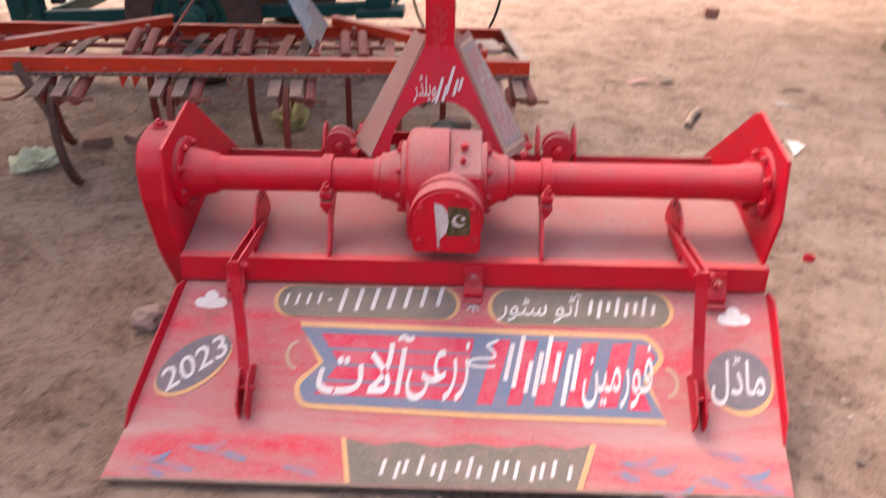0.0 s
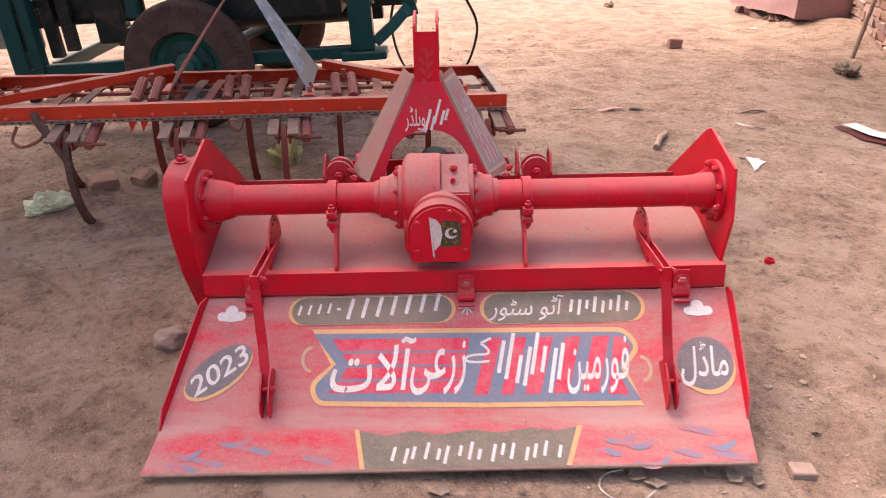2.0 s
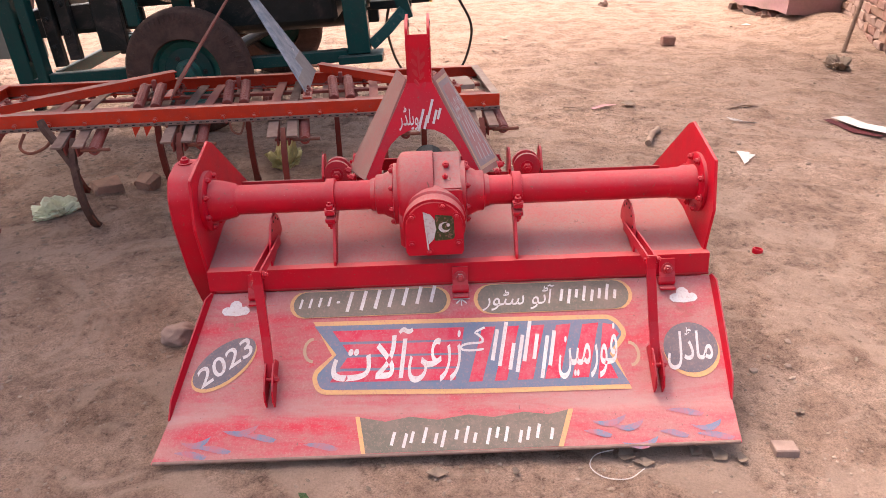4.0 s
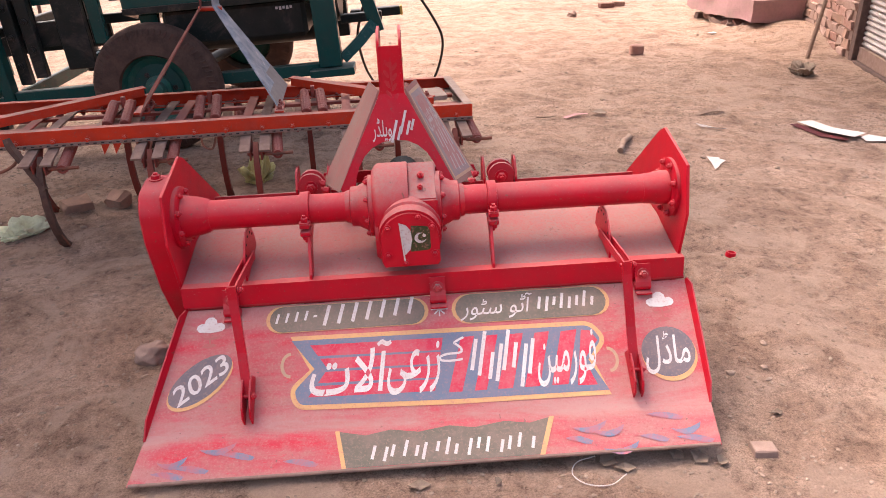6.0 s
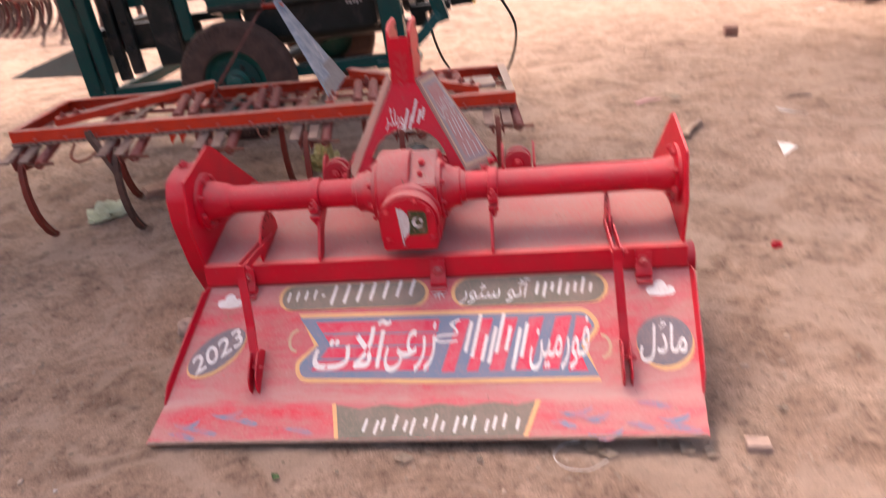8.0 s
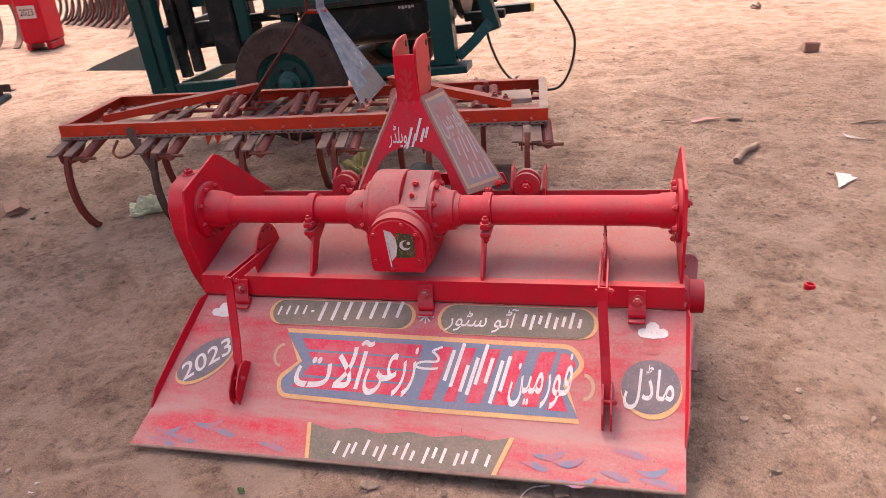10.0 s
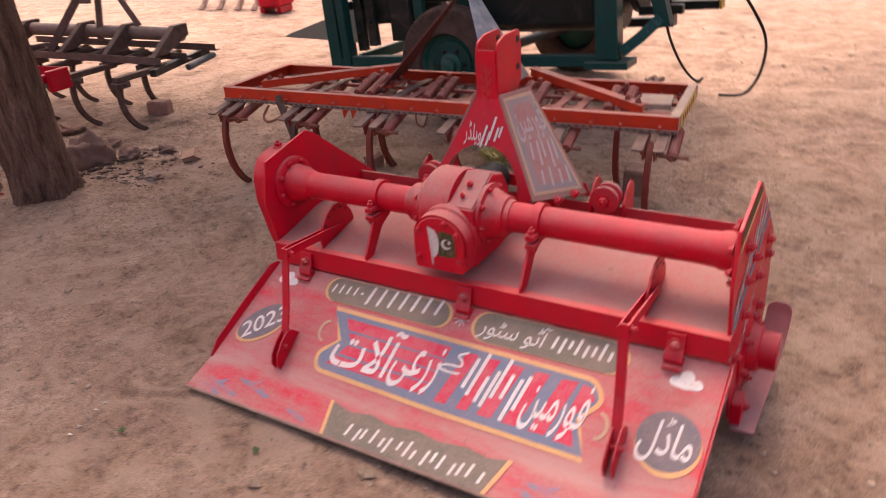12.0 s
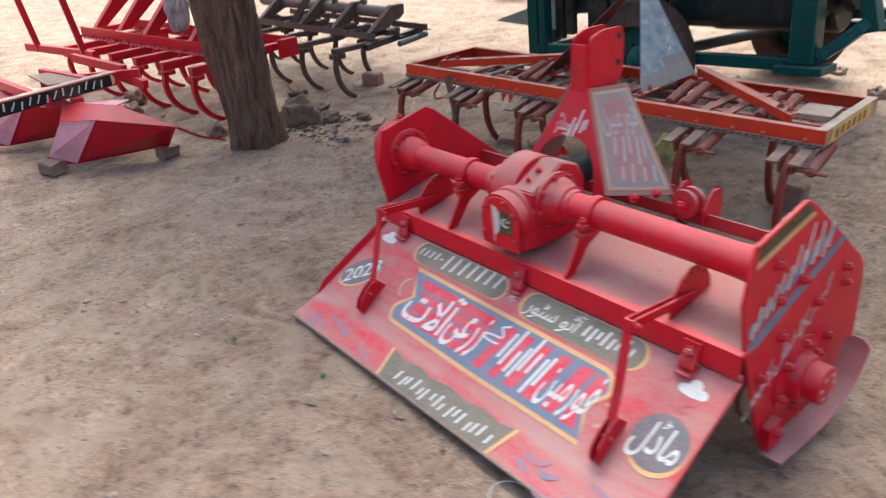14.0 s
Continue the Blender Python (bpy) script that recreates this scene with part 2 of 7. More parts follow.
HOSE = plain("black_hose_rubber", (0.02, 0.018, 0.017), 0.5, 0.3, 30)
TOPLINK = plain("dark_red_rusted_plate", (0.155, 0.030, 0.022), 0.7, 0.4, 18, second=(0.09, 0.030, 0.024))
BLUEGREY = plain("blue_grey_painted_plate", (0.115, 0.135, 0.170), 0.6, 0.3, 11, second=(0.33, 0.31, 0.31))
BARE_FOOT = plain("dusty_bare_plate", (0.25, 0.205, 0.185), 0.8, 0.3, 14, second=(0.19, 0.15, 0.135))
DUSTGREY = painted("dusty_grey_red_plate", (0.36, 0.06, 0.06), 0.9, 0.85, 0.7, 0.03, dust_colour=(0.225, 0.162, 0.132))
PAINT_WHITE = paint_layer("white_sign_paint", (0.57, 0.52, 0.49), (0.40, 0.24, 0.21), amount=0.45)
PAINT_FADED = paint_layer("faded_white_sign_paint", (0.36, 0.315, 0.30), (0.27, 0.20, 0.18), amount=0.6)
PAINT_YELLOW = paint_layer("yellow_sign_paint", (0.56, 0.31, 0.13), amount=0.4)
PAINT_BLUE = paint_layer("blue_sign_paint", (0.125, 0.150, 0.205), (0.27, 0.165, 0.18), amount=0.45)
PAINT_SIDE = paint_layer("grey_side_paint", (0.20, 0.175, 0.18), (0.31, 0.20, 0.17), amount=0.85)
PAINT_SIDE_RED = paint_layer("dusty_red_side_paint", (0.30, 0.13, 0.12), (0.31, 0.20, 0.17), amount=0.9)
PAINT_EDGE = paint_layer("faded_ochre_edging", (0.42, 0.27, 0.16), (0.32, 0.20, 0.17), amount=0.8)
PAINT_SCROLL = paint_layer("scroll_red_paint", (0.50, 0.028, 0.060), (0.42, 0.15, 0.15), amount=0.7)
PAINT_GREEN = paint_layer("olive_black_sign_paint", (0.135, 0.115, 0.085), (0.28, 0.17, 0.14), amount=0.5)
PAINT_LEAF = paint_layer("grey_green_leaf_paint", (0.30, 0.125, 0.100), (0.43, 0.085, 0.090), amount=0.8, edge=(0.40, 0.62))
PAINT_LAUREL = paint_layer("rubbed_laurel_paint", (0.40, 0.040, 0.045), (0.44, 0.010, 0.024), amount=0.9, edge=(0.36, 0.58))
PAINT_SLATE = paint_layer("slate_sign_paint", (0.13, 0.11, 0.12), (0.27, 0.17, 0.15), amount=0.5)
PAINT_FLAG = paint_layer("dark_green_flag_paint", (0.035, 0.045, 0.012), amount=0.15)
PAINT_WAVE = paint_layer("faded_blue_wave_paint", (0.150, 0.165, 0.225), (0.40, 0.115, 0.125), amount=0.95, edge=(0.40, 0.62))
DARK = plain("grease_and_hole_dark", (0.03, 0.025, 0.022), 0.6, 0.3, 30)
OLDIRON = plain("dark_rusted_iron", (0.075, 0.040, 0.030), 0.85, 0.3, 24, second=(0.13, 0.075, 0.055))
GREEN_RIM = painted("green_rim_paint", (0.003, 0.080, 0.060), 0.15, 0.02, 0.28, 0.06)
BARK = bark_material()
LEAF = plain("tree_leaf", (0.055, 0.085, 0.03), 0.6, 0.3, 5)
BRICK = plain("burnt_brick", (0.26, 0.12, 0.09), 0.9, 0.3, 24, second=(0.31, 0.19, 0.145))
BRICK_DARK = plain("dark_burnt_brick", (0.17, 0.085, 0.07), 0.9, 0.3, 24, second=(0.24, 0.13, 0.10))
STONE = plain("dusty_stone", (0.31, 0.205, 0.16), 0.95, 0.3, 20, second=(0.22, 0.14, 0.11))
BRICK_DUSTY = plain("dusty_broken_brick", (0.33, 0.185, 0.130), 0.95, 0.3, 22, second=(0.24, 0.145, 0.105))
# Darker copy of STONE; the shade by tree and ridger is in its colour.
STONE_DARK = plain("dark_shaded_stone", (0.16, 0.092, 0.070), 0.95, 0.3, 14, second=(0.24, 0.145, 0.11))
MORTAR = plain("mud_plaster", (0.25, 0.155, 0.12), 0.95, 0.3, 7, second=(0.185, 0.115, 0.088))
PINK = plain("pink_limewash", (0.55, 0.27, 0.27), 0.85, 0.25, 6, second=(0.45, 0.25, 0.23))
RUBBLE = plain("pale_dusty_rubble", (0.36, 0.235, 0.185), 0.95, 0.3, 9, second=(0.27, 0.165, 0.125))
SHUTTER = plain("grey_shutter_steel", (0.46, 0.39, 0.36), 0.5, 0.25, 8, metal=0.3)
PAPER = plain("white_paper", (0.62, 0.54, 0.49), 0.85, 0.2, 30, second=(0.46, 0.37, 0.32))
PLASTIC = plain("pale_green_plastic", (0.68, 0.67, 0.44), 0.4, 0.25, 30)
YELLOWBAG = plain("yellow_plastic", (0.50, 0.42, 0.17), 0.4, 0.3, 25)
WOOD = plain("dry_wood", (0.34, 0.23, 0.165), 0.85, 0.3, 30, second=(0.24, 0.15, 0.105))
DRYLEAF = plain("dry_leaf", (0.23, 0.16, 0.115), 0.85, 0.35, 30)
# One red wing: its sheen painted pale pink, its shade dark red.
PINKPLATE = painted("pale_pink_paint", (0.62, 0.26, 0.31), 0.2, 0.1, 0.3, streaks=0.1)
RED_SHADED = painted("shaded_red_sheet", (0.37, 0.0, 0.012), 0.10, 0.01, 0.32, streaks=0.02, patchy=0.4)
SKID = painted("dusty_skid_paint", (0.42, 0.03, 0.045), 0.9, 0.55, 0.6, patchy=0.8, dust_colour=(0.33, 0.21, 0.19))
YELLOW = painted("yellow_paint", (0.60, 0.36, 0.05), 0.5, 0.25, 0.5, 0.12)
EARTH = ground_material()


# ---- mesh helpers ----
def part(name, bm, material, parent=None, label="", smooth=False):
    me = bpy.data.meshes.new(name)
    bmesh.ops.recalc_face_normals(bm, faces=bm.faces)
    bm.to_mesh(me)
    bm.free()
    me.materials.append(material)
    if smooth:
        me.shade_smooth()
        me.set_sharp_from_angle(angle=radians(38))
    ob = new(name, me)
    if parent:
        ob.parent = parent
    if label:
        ob["label"] = label
    return ob


def thing(name, m, label, category, group="", kind=""):
    ob = new(name)
    ob.empty_display_size = 0.1
    ob.matrix_world = m
    return tagged(ob, label, category, group, kind)


def B():
    return bmesh.new()


def merge(bm, other):
    me = bpy.data.meshes.new("tmp")
    other.to_mesh(me)
    other.free()
    bm.from_mesh(me)
    bpy.data.meshes.remove(me)
    return bm


def box(bm, lo, hi, bevel=0.003, m=None):
    k = B()
    bmesh.ops.create_cube(k, size=1)
    c = [(a + b) / 2 for a, b in zip(lo, hi)]
    s = [abs(b - a) for a, b in zip(lo, hi)]
    for v in k.verts:
        v.co = Vector([c[i] + v.co[i] * s[i] for i in range(3)])
    if bevel:
        bmesh.ops.bevel(k, geom=k.edges[:], offset=min(bevel, min(s) * 0.4), segments=1, affect="EDGES")
    if m:
        k.transform(m)
    return merge(bm, k)


def prism(bm, pts, axis, a, b, bevel=0.0, m=None):
    """A polygon given in the two other axes, from a to b along axis (0 x, 1 y, 2 z)."""
    k = B()
    others = [i for i in range(3) if i != axis]
    rings = []
    for w in (a, b):
        ring = []
        for p in pts:
            co = [0, 0, 0]
            co[axis], co[others[0]], co[others[1]] = w, p[0], p[1]
            ring.append(k.verts.new(co))
        rings.append(ring)
    n = len(pts)
    k.faces.new(rings[0])
    k.faces.new(rings[1][::-1])
    for i in range(n):
        k.faces.new((rings[0][i], rings[0][(i + 1) % n], rings[1][(i + 1) % n], rings[1][i]))
    bmesh.ops.recalc_face_normals(k, faces=k.faces)
    if bevel:
        es = [e for e in k.edges if abs(e.verts[0].co[axis] - e.verts[1].co[axis]) < 1e-7]
        bmesh.ops.bevel(k, geom=es, offset=bevel, segments=1, affect="EDGES")
    if m:
        k.transform(m)
    return merge(bm, k)


def basis(d):
    d = d.normalized()
    u = Vector((0, 0, 1)) if abs(d.z) < 0.9 else Vector((1, 0, 0))
    a = d.cross(u).normalized()
    return a, a.cross(d).normalized()


def lathe(bm, p0, p1, profile, seg=24, caps=True):
    """A turned solid on the line p0 to p1; profile: (share of the way, radius)."""
    p0, p1 = Vector(p0), Vector(p1)
    a, b = basis(p1 - p0)
    rings = []
    for f, r in profile:
        c = p0.lerp(p1, f)
        rings.append([bm.verts.new(c + (a * math.cos(2 * math.pi * i / seg) + b * math.sin(2 * math.pi * i / seg)) * r) for i in range(seg)])
    for q, s in zip(rings, rings[1:]):
        for i in range(seg):
            bm.faces.new((q[i], q[(i + 1) % seg], s[(i + 1) % seg], s[i]))
    if caps:
        bm.faces.new(rings[0][::-1])
        bm.faces.new(rings[-1])
    return bm


def cyl(bm, p0, p1, r, r1=None, seg=20, bevel=0.0):
    r1 = r if r1 is None else r1
    if bevel:
        L = (Vector(p1) - Vector(p0)).length
        f = min(0.45, bevel / L)
        return lathe(bm, p0, p1, [(0, r - bevel), (f, r), (1 - f, r1), (1, r1 - bevel)], seg)
    return lathe(bm, p0, p1, [(0, r), (1, r1)], seg)


def smooth_path(pts, n=6):
    """A Catmull-Rom line through the points."""
    P = [Vector(p) for p in pts]
    P = [P[0] * 2 - P[1]] + P + [P[-1] * 2 - P[-2]]
    out = []
    for i in range(1, len(P) - 2):
        for k in range(n):
            s = k / n
            a, b, c, d = P[i - 1:i + 3]
            out.append(0.5 * (2 * b + (c - a) * s + (2 * a - 5 * b + 4 * c - d) * s * s + (3 * b - a - 3 * c + d) * s ** 3))
    return out + [P[-2]]


def sweep(bm, path, radii, seg=10):
    path = [Vector(p) for p in path]
    if isinstance(radii, (int, float)):
        radii = [radii] * len(path)
    rings = []
    a = None
    for i, p in enumerate(path):
        d = (path[min(i + 1, len(path) - 1)] - path[max(i - 1, 0)]).normalized()
        a = basis(d)[0] if a is None else (a - d * a.dot(d)).normalized()
        b = d.cross(a)
        rings.append([bm.verts.new(p + (a * math.cos(2 * math.pi * k / seg) + b * math.sin(2 * math.pi * k / seg)) * radii[i]) for k in range(seg)])
    for q, s in zip(rings, rings[1:]):
        for k in range(seg):
            bm.faces.new((q[k], q[(k + 1) % seg], s[(k + 1) % seg], s[k]))
    bm.faces.new(rings[0][::-1])
    bm.faces.new(rings[-1])
    return bm


def strap(bm, path, width, thick, side=(1, 0, 0)):
    """A flat bar bent along a path; side: the way its width lies; width may be a list."""
    path = [Vector(p) for p in path]
    side = Vector(side).normalized()
    widths = width if isinstance(width, (list, tuple)) else [width] * len(path)
    rings = []
    for i, p in enumerate(path):
        d = (path[min(i + 1, len(path) - 1)] - path[max(i - 1, 0)]).normalized()
        nrm = d.cross(side).normalized()
        s = nrm.cross(d).normalized()
        w, h = widths[i] / 2, thick / 2
        rings.append([bm.verts.new(p + s * x * w + nrm * y * h) for x, y in ((-1, -1), (1, -1), (1, 1), (-1, 1))])
    for q, s in zip(rings, rings[1:]):
        for k in range(4):
            bm.faces.new((q[k], q[(k + 1) % 4], s[(k + 1) % 4], s[k]))
    bm.faces.new(rings[0][::-1])
    bm.faces.new(rings[-1])
    return bm


def hexbolt(bm, p, d, r=0.012, h=0.012, washer=True):
    p, d = Vector(p), Vector(d).normalized()
    if washer:
        cyl(bm, p, p + d * 0.003, r * 1.5, seg=14)
    lathe(bm, p + d * 0.003, p + d * (0.003 + h), [(0, r), (0.85, r), (1, r * 0.82)], 6)
    cyl(bm, p + d * h, p + d * (h * 1.7), r * 0.5, seg=8)
    return bm


def coil(bm, p0, p1, r, turns, wire, seg=10, wseg=6):
    p0, p1 = Vector(p0), Vector(p1)
    a, b = basis(p1 - p0)
    n = int(turns * seg)
    pts = [p0.lerp(p1, i / n) + (a * math.cos(2 * math.pi * i / seg) + b * math.sin(2 * math.pi * i / seg)) * r for i in range(n + 1)]
    return sweep(bm, pts, wire, wseg)


def rough_lump(bm, c, size, seed, sub=2, amount=0.25, flat=0.0):
    k = B()
    bmesh.ops.create_icosphere(k, subdivisions=sub, radius=0.5)
    off = Vector((seed * 3.1, seed * 1.7, seed * 0.9))
    for v in k.verts:
        f = 1 + amount * noise.noise(v.co * 2.6 + off) + amount * 0.5 * noise.noise(v.co * 6 + off)
        v.co = Vector((v.co.x * size[0] * f, v.co.y * size[1] * f, max(v.co.z * f, -0.5 + flat) * size[2]))
        v.co += Vector(c)
    return merge(bm, k)


def worn_block(bm, size, m, seed, worn=0.006):
    """A brick with knocked corners."""
    k = B()
    bmesh.ops.create_cube(k, size=1)
    for v in k.verts:
        v.co = Vector([v.co[i] * size[i] for i in range(3)])
    bmesh.ops.bevel(k, geom=k.edges[:], offset=min(size) * 0.12, segments=1, affect="EDGES")
    for v in k.verts:
        v.co += Vector([worn * noise.noise(v.co * 30 + Vector((seed, i * 7.3, seed * 2))) for i in range(3)])
    k.transform(m)
    return merge(bm, k)


def letters(body, bold=0.0, shear=0.0):
    """The outline of a word in the built-in font as points and faces, in a unit box."""
    c = bpy.data.curves.new("word", "FONT")
    c.body, c.resolution_u, c.offset, c.shear = body, 3, bold, shear
    o = new("word", c)
    me = bpy.data.meshes.new_from_object(o.evaluated_get(bpy.context.evaluated_depsgraph_get()))
    co = np.array([v.co[:2] for v in me.vertices])
    faces = [tuple(p.vertices) for p in me.polygons]
    bpy.data.objects.remove(o)
    bpy.data.curves.remove(c)
    bpy.data.meshes.remove(me)
    co = (co - co.min(0)) / (co.max(0) - co.min(0))
    return co, faces


def decal(name, polys, surface, h, material, parent, label=""):
    """Flat painted shapes: polygons in the surface's own u, v."""
    for poly in polys:
        bm = B()
        bm.faces.new([bm.verts.new(surface(u, v, h)) for u, v in poly])
        ob = part(name[:-1] if name.endswith("bars") else name, bm, material, parent, label if len(polys) == 1 else "")
    return ob


def word(name, body, rect, surface, h, material, parent, label="", bold=0.012, lean=0.0, slope=0.0):
    """Lettering in the box rect = (u0, u1, v_top, v_bottom) of a surface whose v runs down."""
    u0, u1, v0, v1 = rect
    co, faces = letters(body, bold)
    bm = B()
    vs = [bm.verts.new(surface(u0 + (u1 - u0) * (x + lean * (y - 0.5)), v1 + (v0 - v1) * y + slope * (x - 0.5), h)) for x, y in co]
    for f in faces:
        bm.faces.new([vs[i] for i in f])
    return part(name, bm, material, parent, label)


def bar_polys(rows):
    """Plain slanted bars: centre u, v, length, width, degrees from the v axis."""
    out = []
    for u, v, L, w, deg in rows:
        c, s = math.cos(radians(deg)), math.sin(radians(deg))
        dx, dy, ex, ey = s * L / 2, c * L / 2, c * w / 2, -s * w / 2
        out.append([(u - dx - ex, v - dy - ey), (u - dx + ex, v - dy + ey), (u + dx + ex, v + dy + ey), (u + dx - ex, v + dy - ey)])
    return out


def oval(cu, cv, a, b, deg=0, n=28):
    c, s = math.cos(radians(deg)), math.sin(radians(deg))
    return [(cu + a * math.cos(q) * c - b * math.sin(q) * s, cv + a * math.cos(q) * s + b * math.sin(q) * c) for q in [2 * math.pi * i / n for i in range(n)]]


def stadium(u0, u1, v0, v1, n=8):
    r = (v1 - v0) / 2
    cv = (v0 + v1) / 2
    left = [(u0 + r - r * math.sin(math.pi * i / n), cv - r * math.cos(math.pi * i / n)) for i in range(n + 1)]
    right = [(u1 - r + r * math.sin(math.pi * i / n), cv + r * math.cos(math.pi * i / n)) for i in range(n + 1)]
    return left + right


# ---- ground ----
def graded(lo, hi, step, far, grow=1.35):
    mid = list(np.arange(lo, hi + 1e-6, step))
    out, s = [], step
    x = hi
    while x < far:
        s *= grow
        x += s
        out.append(x)
    low, s, x = [], step, lo
    while x > -far:
        s *= grow
        x -= s
        low.append(x)
    return low[::-1] + mid + out


def ground_height(x, y):
    near = math.exp(-((x / 14) ** 2 + ((y - 4) / 14) ** 2))
    h = 0.020 * noise.noise(Vector((x * 0.7, y * 0.7, 3.0))) + 0.014 * noise.noise(Vector((x * 2.3, y * 2.3, 7.0)))
    h += 0.012 * noise.noise(Vector((x * 6.0, y * 6.0, 1.0))) + 0.008 * noise.noise(Vector((x * 13, y * 13, 2.0)))
    broken = max(0.0, min(1.0, 0.55 + 1.6 * noise.noise(Vector((x * 1.4, y * 1.4, 5.0)))))
    h += broken * (0.020 * max(0.0, noise.noise(Vector((x * 17, y * 23, 9.0))) - 0.05) - 0.022 * max(0.0, noise.noise(Vector((x * 9, y * 15, 4.0))) - 0.22))
    flat = min(1.0, max(0.0, (abs(x - 0.1) - 0.9) * 1.5)) if 1.2 < y < 2.8 else 1.0
    bank = 0.17 * math.exp(-(((x - 4.88) / 0.5) ** 2)) * math.exp(-(((y - 8.7) / 0.9) ** 2))
    return h * near * (0.45 + 0.55 * flat) - 0.008 + bank


def make_ground():
    def steps(a, b, c, d):
        """Fine from b to c, coarser out to a and d, then growing to the horizon."""
        fine = list(np.arange(b, c, 0.019))
        mid = list(np.arange(c, d, 0.040))
        low = list(np.arange(a, b - 0.01, 0.040))
        far = graded(a, d, 0.040, 3000, 1.25)
        return [v for v in far if v < a - 1e-6] + low + fine + mid + [v for v in far if v > d + 1e-6]
    xs, ys = steps(-6.0, -3.0, 2.8, 4.8), steps(-0.6, 0.5, 4.6, 8.0)
    verts = [(x, y, ground_height(x, y)) for y in ys for x in xs]
    n = len(xs)
    faces = [(j * n + i, j * n + i + 1, (j + 1) * n + i + 1, (j + 1) * n + i) for j in range(len(ys) - 1) for i in range(n - 1)]
    me = bpy.data.meshes.new("ground")
    me.from_pydata(verts, [], faces)
    me.materials.append(EARTH)
    me.shade_smooth()
    return tagged(new("ground", me), "dry trodden pinkish brown earth yard with crumbs and footmarks", "ground", kind="structure")


make_ground()

# ---- rotary tiller ----
TILLER = Matrix.Translation((0.141, 1.87, 0.0)) @ pose(0, 0, 0, 0, -1.3, 0)
tiller = thing("rotary_tiller", TILLER, "dusty bright red rotary tiller with hand-painted apron on bare earth", "farm implement")

AP0 = Vector((0, 0.024, 0.370))
AD1, AL1 = Vector((0, -0.795, -0.607)), 0.445
AD2, AL2 = Vector((0, -0.873, -0.488)), 0.142
AN1, AN2 = Vector((0, -0.607, 0.795)), Vector((0, -0.488, 0.873))


def apron_at(u, v, h):
    """A point on the apron: u across, v down from the hinge, h off the face."""
    if v <= AL1:
        p = AP0 + AD1 * v + AN1 * h
    else:
        p = AP0 + AD1 * AL1 + AD2 * (v - AL1) + AN2 * h
    return Vector((u, p.y, p.z))


def apron_edge(v):
    f = v / (AL1 + AL2)
    return -0.862 - 0.130 * f, 0.897 - 0.020 * f


def build_apron():
    bm = B()
    rows = []
    n = 36
    for v in [0, 0.1, 0.2, 0.3, 0.40, 0.435, 0.445, 0.455, 0.52, AL1 + AL2 - 0.004, AL1 + AL2]:
        a, b = apron_edge(v)
        rows.append([(a + (b - a) * i / n, v) for i in range(n + 1)])

    def dent(u, v):
        return 0.0012 * noise.noise(Vector((u * 3, v * 3, 5)))
    top = [[bm.verts.new(apron_at(u, v, dent(u, v))) for u, v in r] for r in rows]
    low = [[bm.verts.new(apron_at(u, v, -0.005 + dent(u, v))) for u, v in r] for r in rows]
    for q in range(len(rows) - 1):
        for i in range(n):
            bm.faces.new((top[q][i], top[q][i + 1], top[q + 1][i + 1], top[q + 1][i]))
            bm.faces.new((low[q][i], low[q + 1][i], low[q + 1][i + 1], low[q][i + 1]))
        for e in (0, n):
            bm.faces.new((top[q][e], top[q + 1][e], low[q + 1][e], low[q][e]))
    for q in (0, len(rows) - 1):
        for i in range(n):
            bm.faces.new((top[q][i], top[q][i + 1], low[q][i + 1], low[q][i]))
    ap = part("apron", bm, RED_APRON, tiller, "sloping red apron sheet covered with faded sign painting", smooth=True)
    # turned-up side flanges, tapering out at the fold
    for s in (0, 1):
        bm = B()
        pts = []
        for v, hh in ((0.0, 0.012), (0.03, 0.030), (0.2, 0.030), (0.38, 0.026), (0.445, 0.004)):
            pts.append((v, hh))
        ring = []
        for w in (0.0, 0.005):
            lo, hi = [], []
            for v, hh in pts:
                u = apron_edge(v)[s] + (-w if s else w)
                out = 0.010 * hh / 0.03 * (1 if s else -1)
                lo.append(bm.verts.new(apron_at(u, v, -0.003)))
                hi.append(bm.verts.new(apron_at(u + out, v, hh)))
            ring.append((lo, hi))
        for i in range(len(pts) - 1):
            for w in (0, 1):
                lo, hi = ring[w]
                bm.faces.new((lo[i], lo[i + 1], hi[i + 1], hi[i]))
            bm.faces.new((ring[0][1][i], ring[0][1][i + 1], ring[1][1][i + 1], ring[1][1][i]))
        part("side_flange", bm, RED, ap)
    # rim along the bottom
    bm = B()
    sweep(bm, [apron_at(apron_edge(0.58)[0] + 0.004 + 1.86 * i / 20, AL1 + AL2 - 0.003, -0.002) for i in range(21)], 0.006, 8)
    part("bottom_rim", bm, PALE_STEEL, ap, "worn bare bottom edge")
    return ap


apron = build_apron()
S = apron_at
H1, H2, H3, H4 = 0.0018, 0.0024, 0.0030, 0.0036


def wavy(points, inset):
    """Move a closed outline towards its own middle line by a fixed amount."""
    n = len(points)
    out = []
    for i in range(n):
        p, q, r = Vector(points[i - 1]), Vector(points[i]), Vector(points[(i + 1) % n])
        d = (r - p).normalized()
        out.append(tuple(q + Vector((-d.y, d.x)) * inset))
    return out


def corner_round(points, size, which, n=4):
    out = []
    m = len(points)
    for i, q in enumerate(points):
        if i not in which:
            out.append(q)
            continue
        q = Vector(q)
        p, r = Vector(points[i - 1]), Vector(points[(i + 1) % m])
        a, b = q + (p - q).normalized() * size, q + (r - q).normalized() * size
        for k in range(n + 1):
            s = k / n
            out.append(tuple(a * (1 - s) ** 2 + q * 2 * s * (1 - s) + b * s * s))
    return out


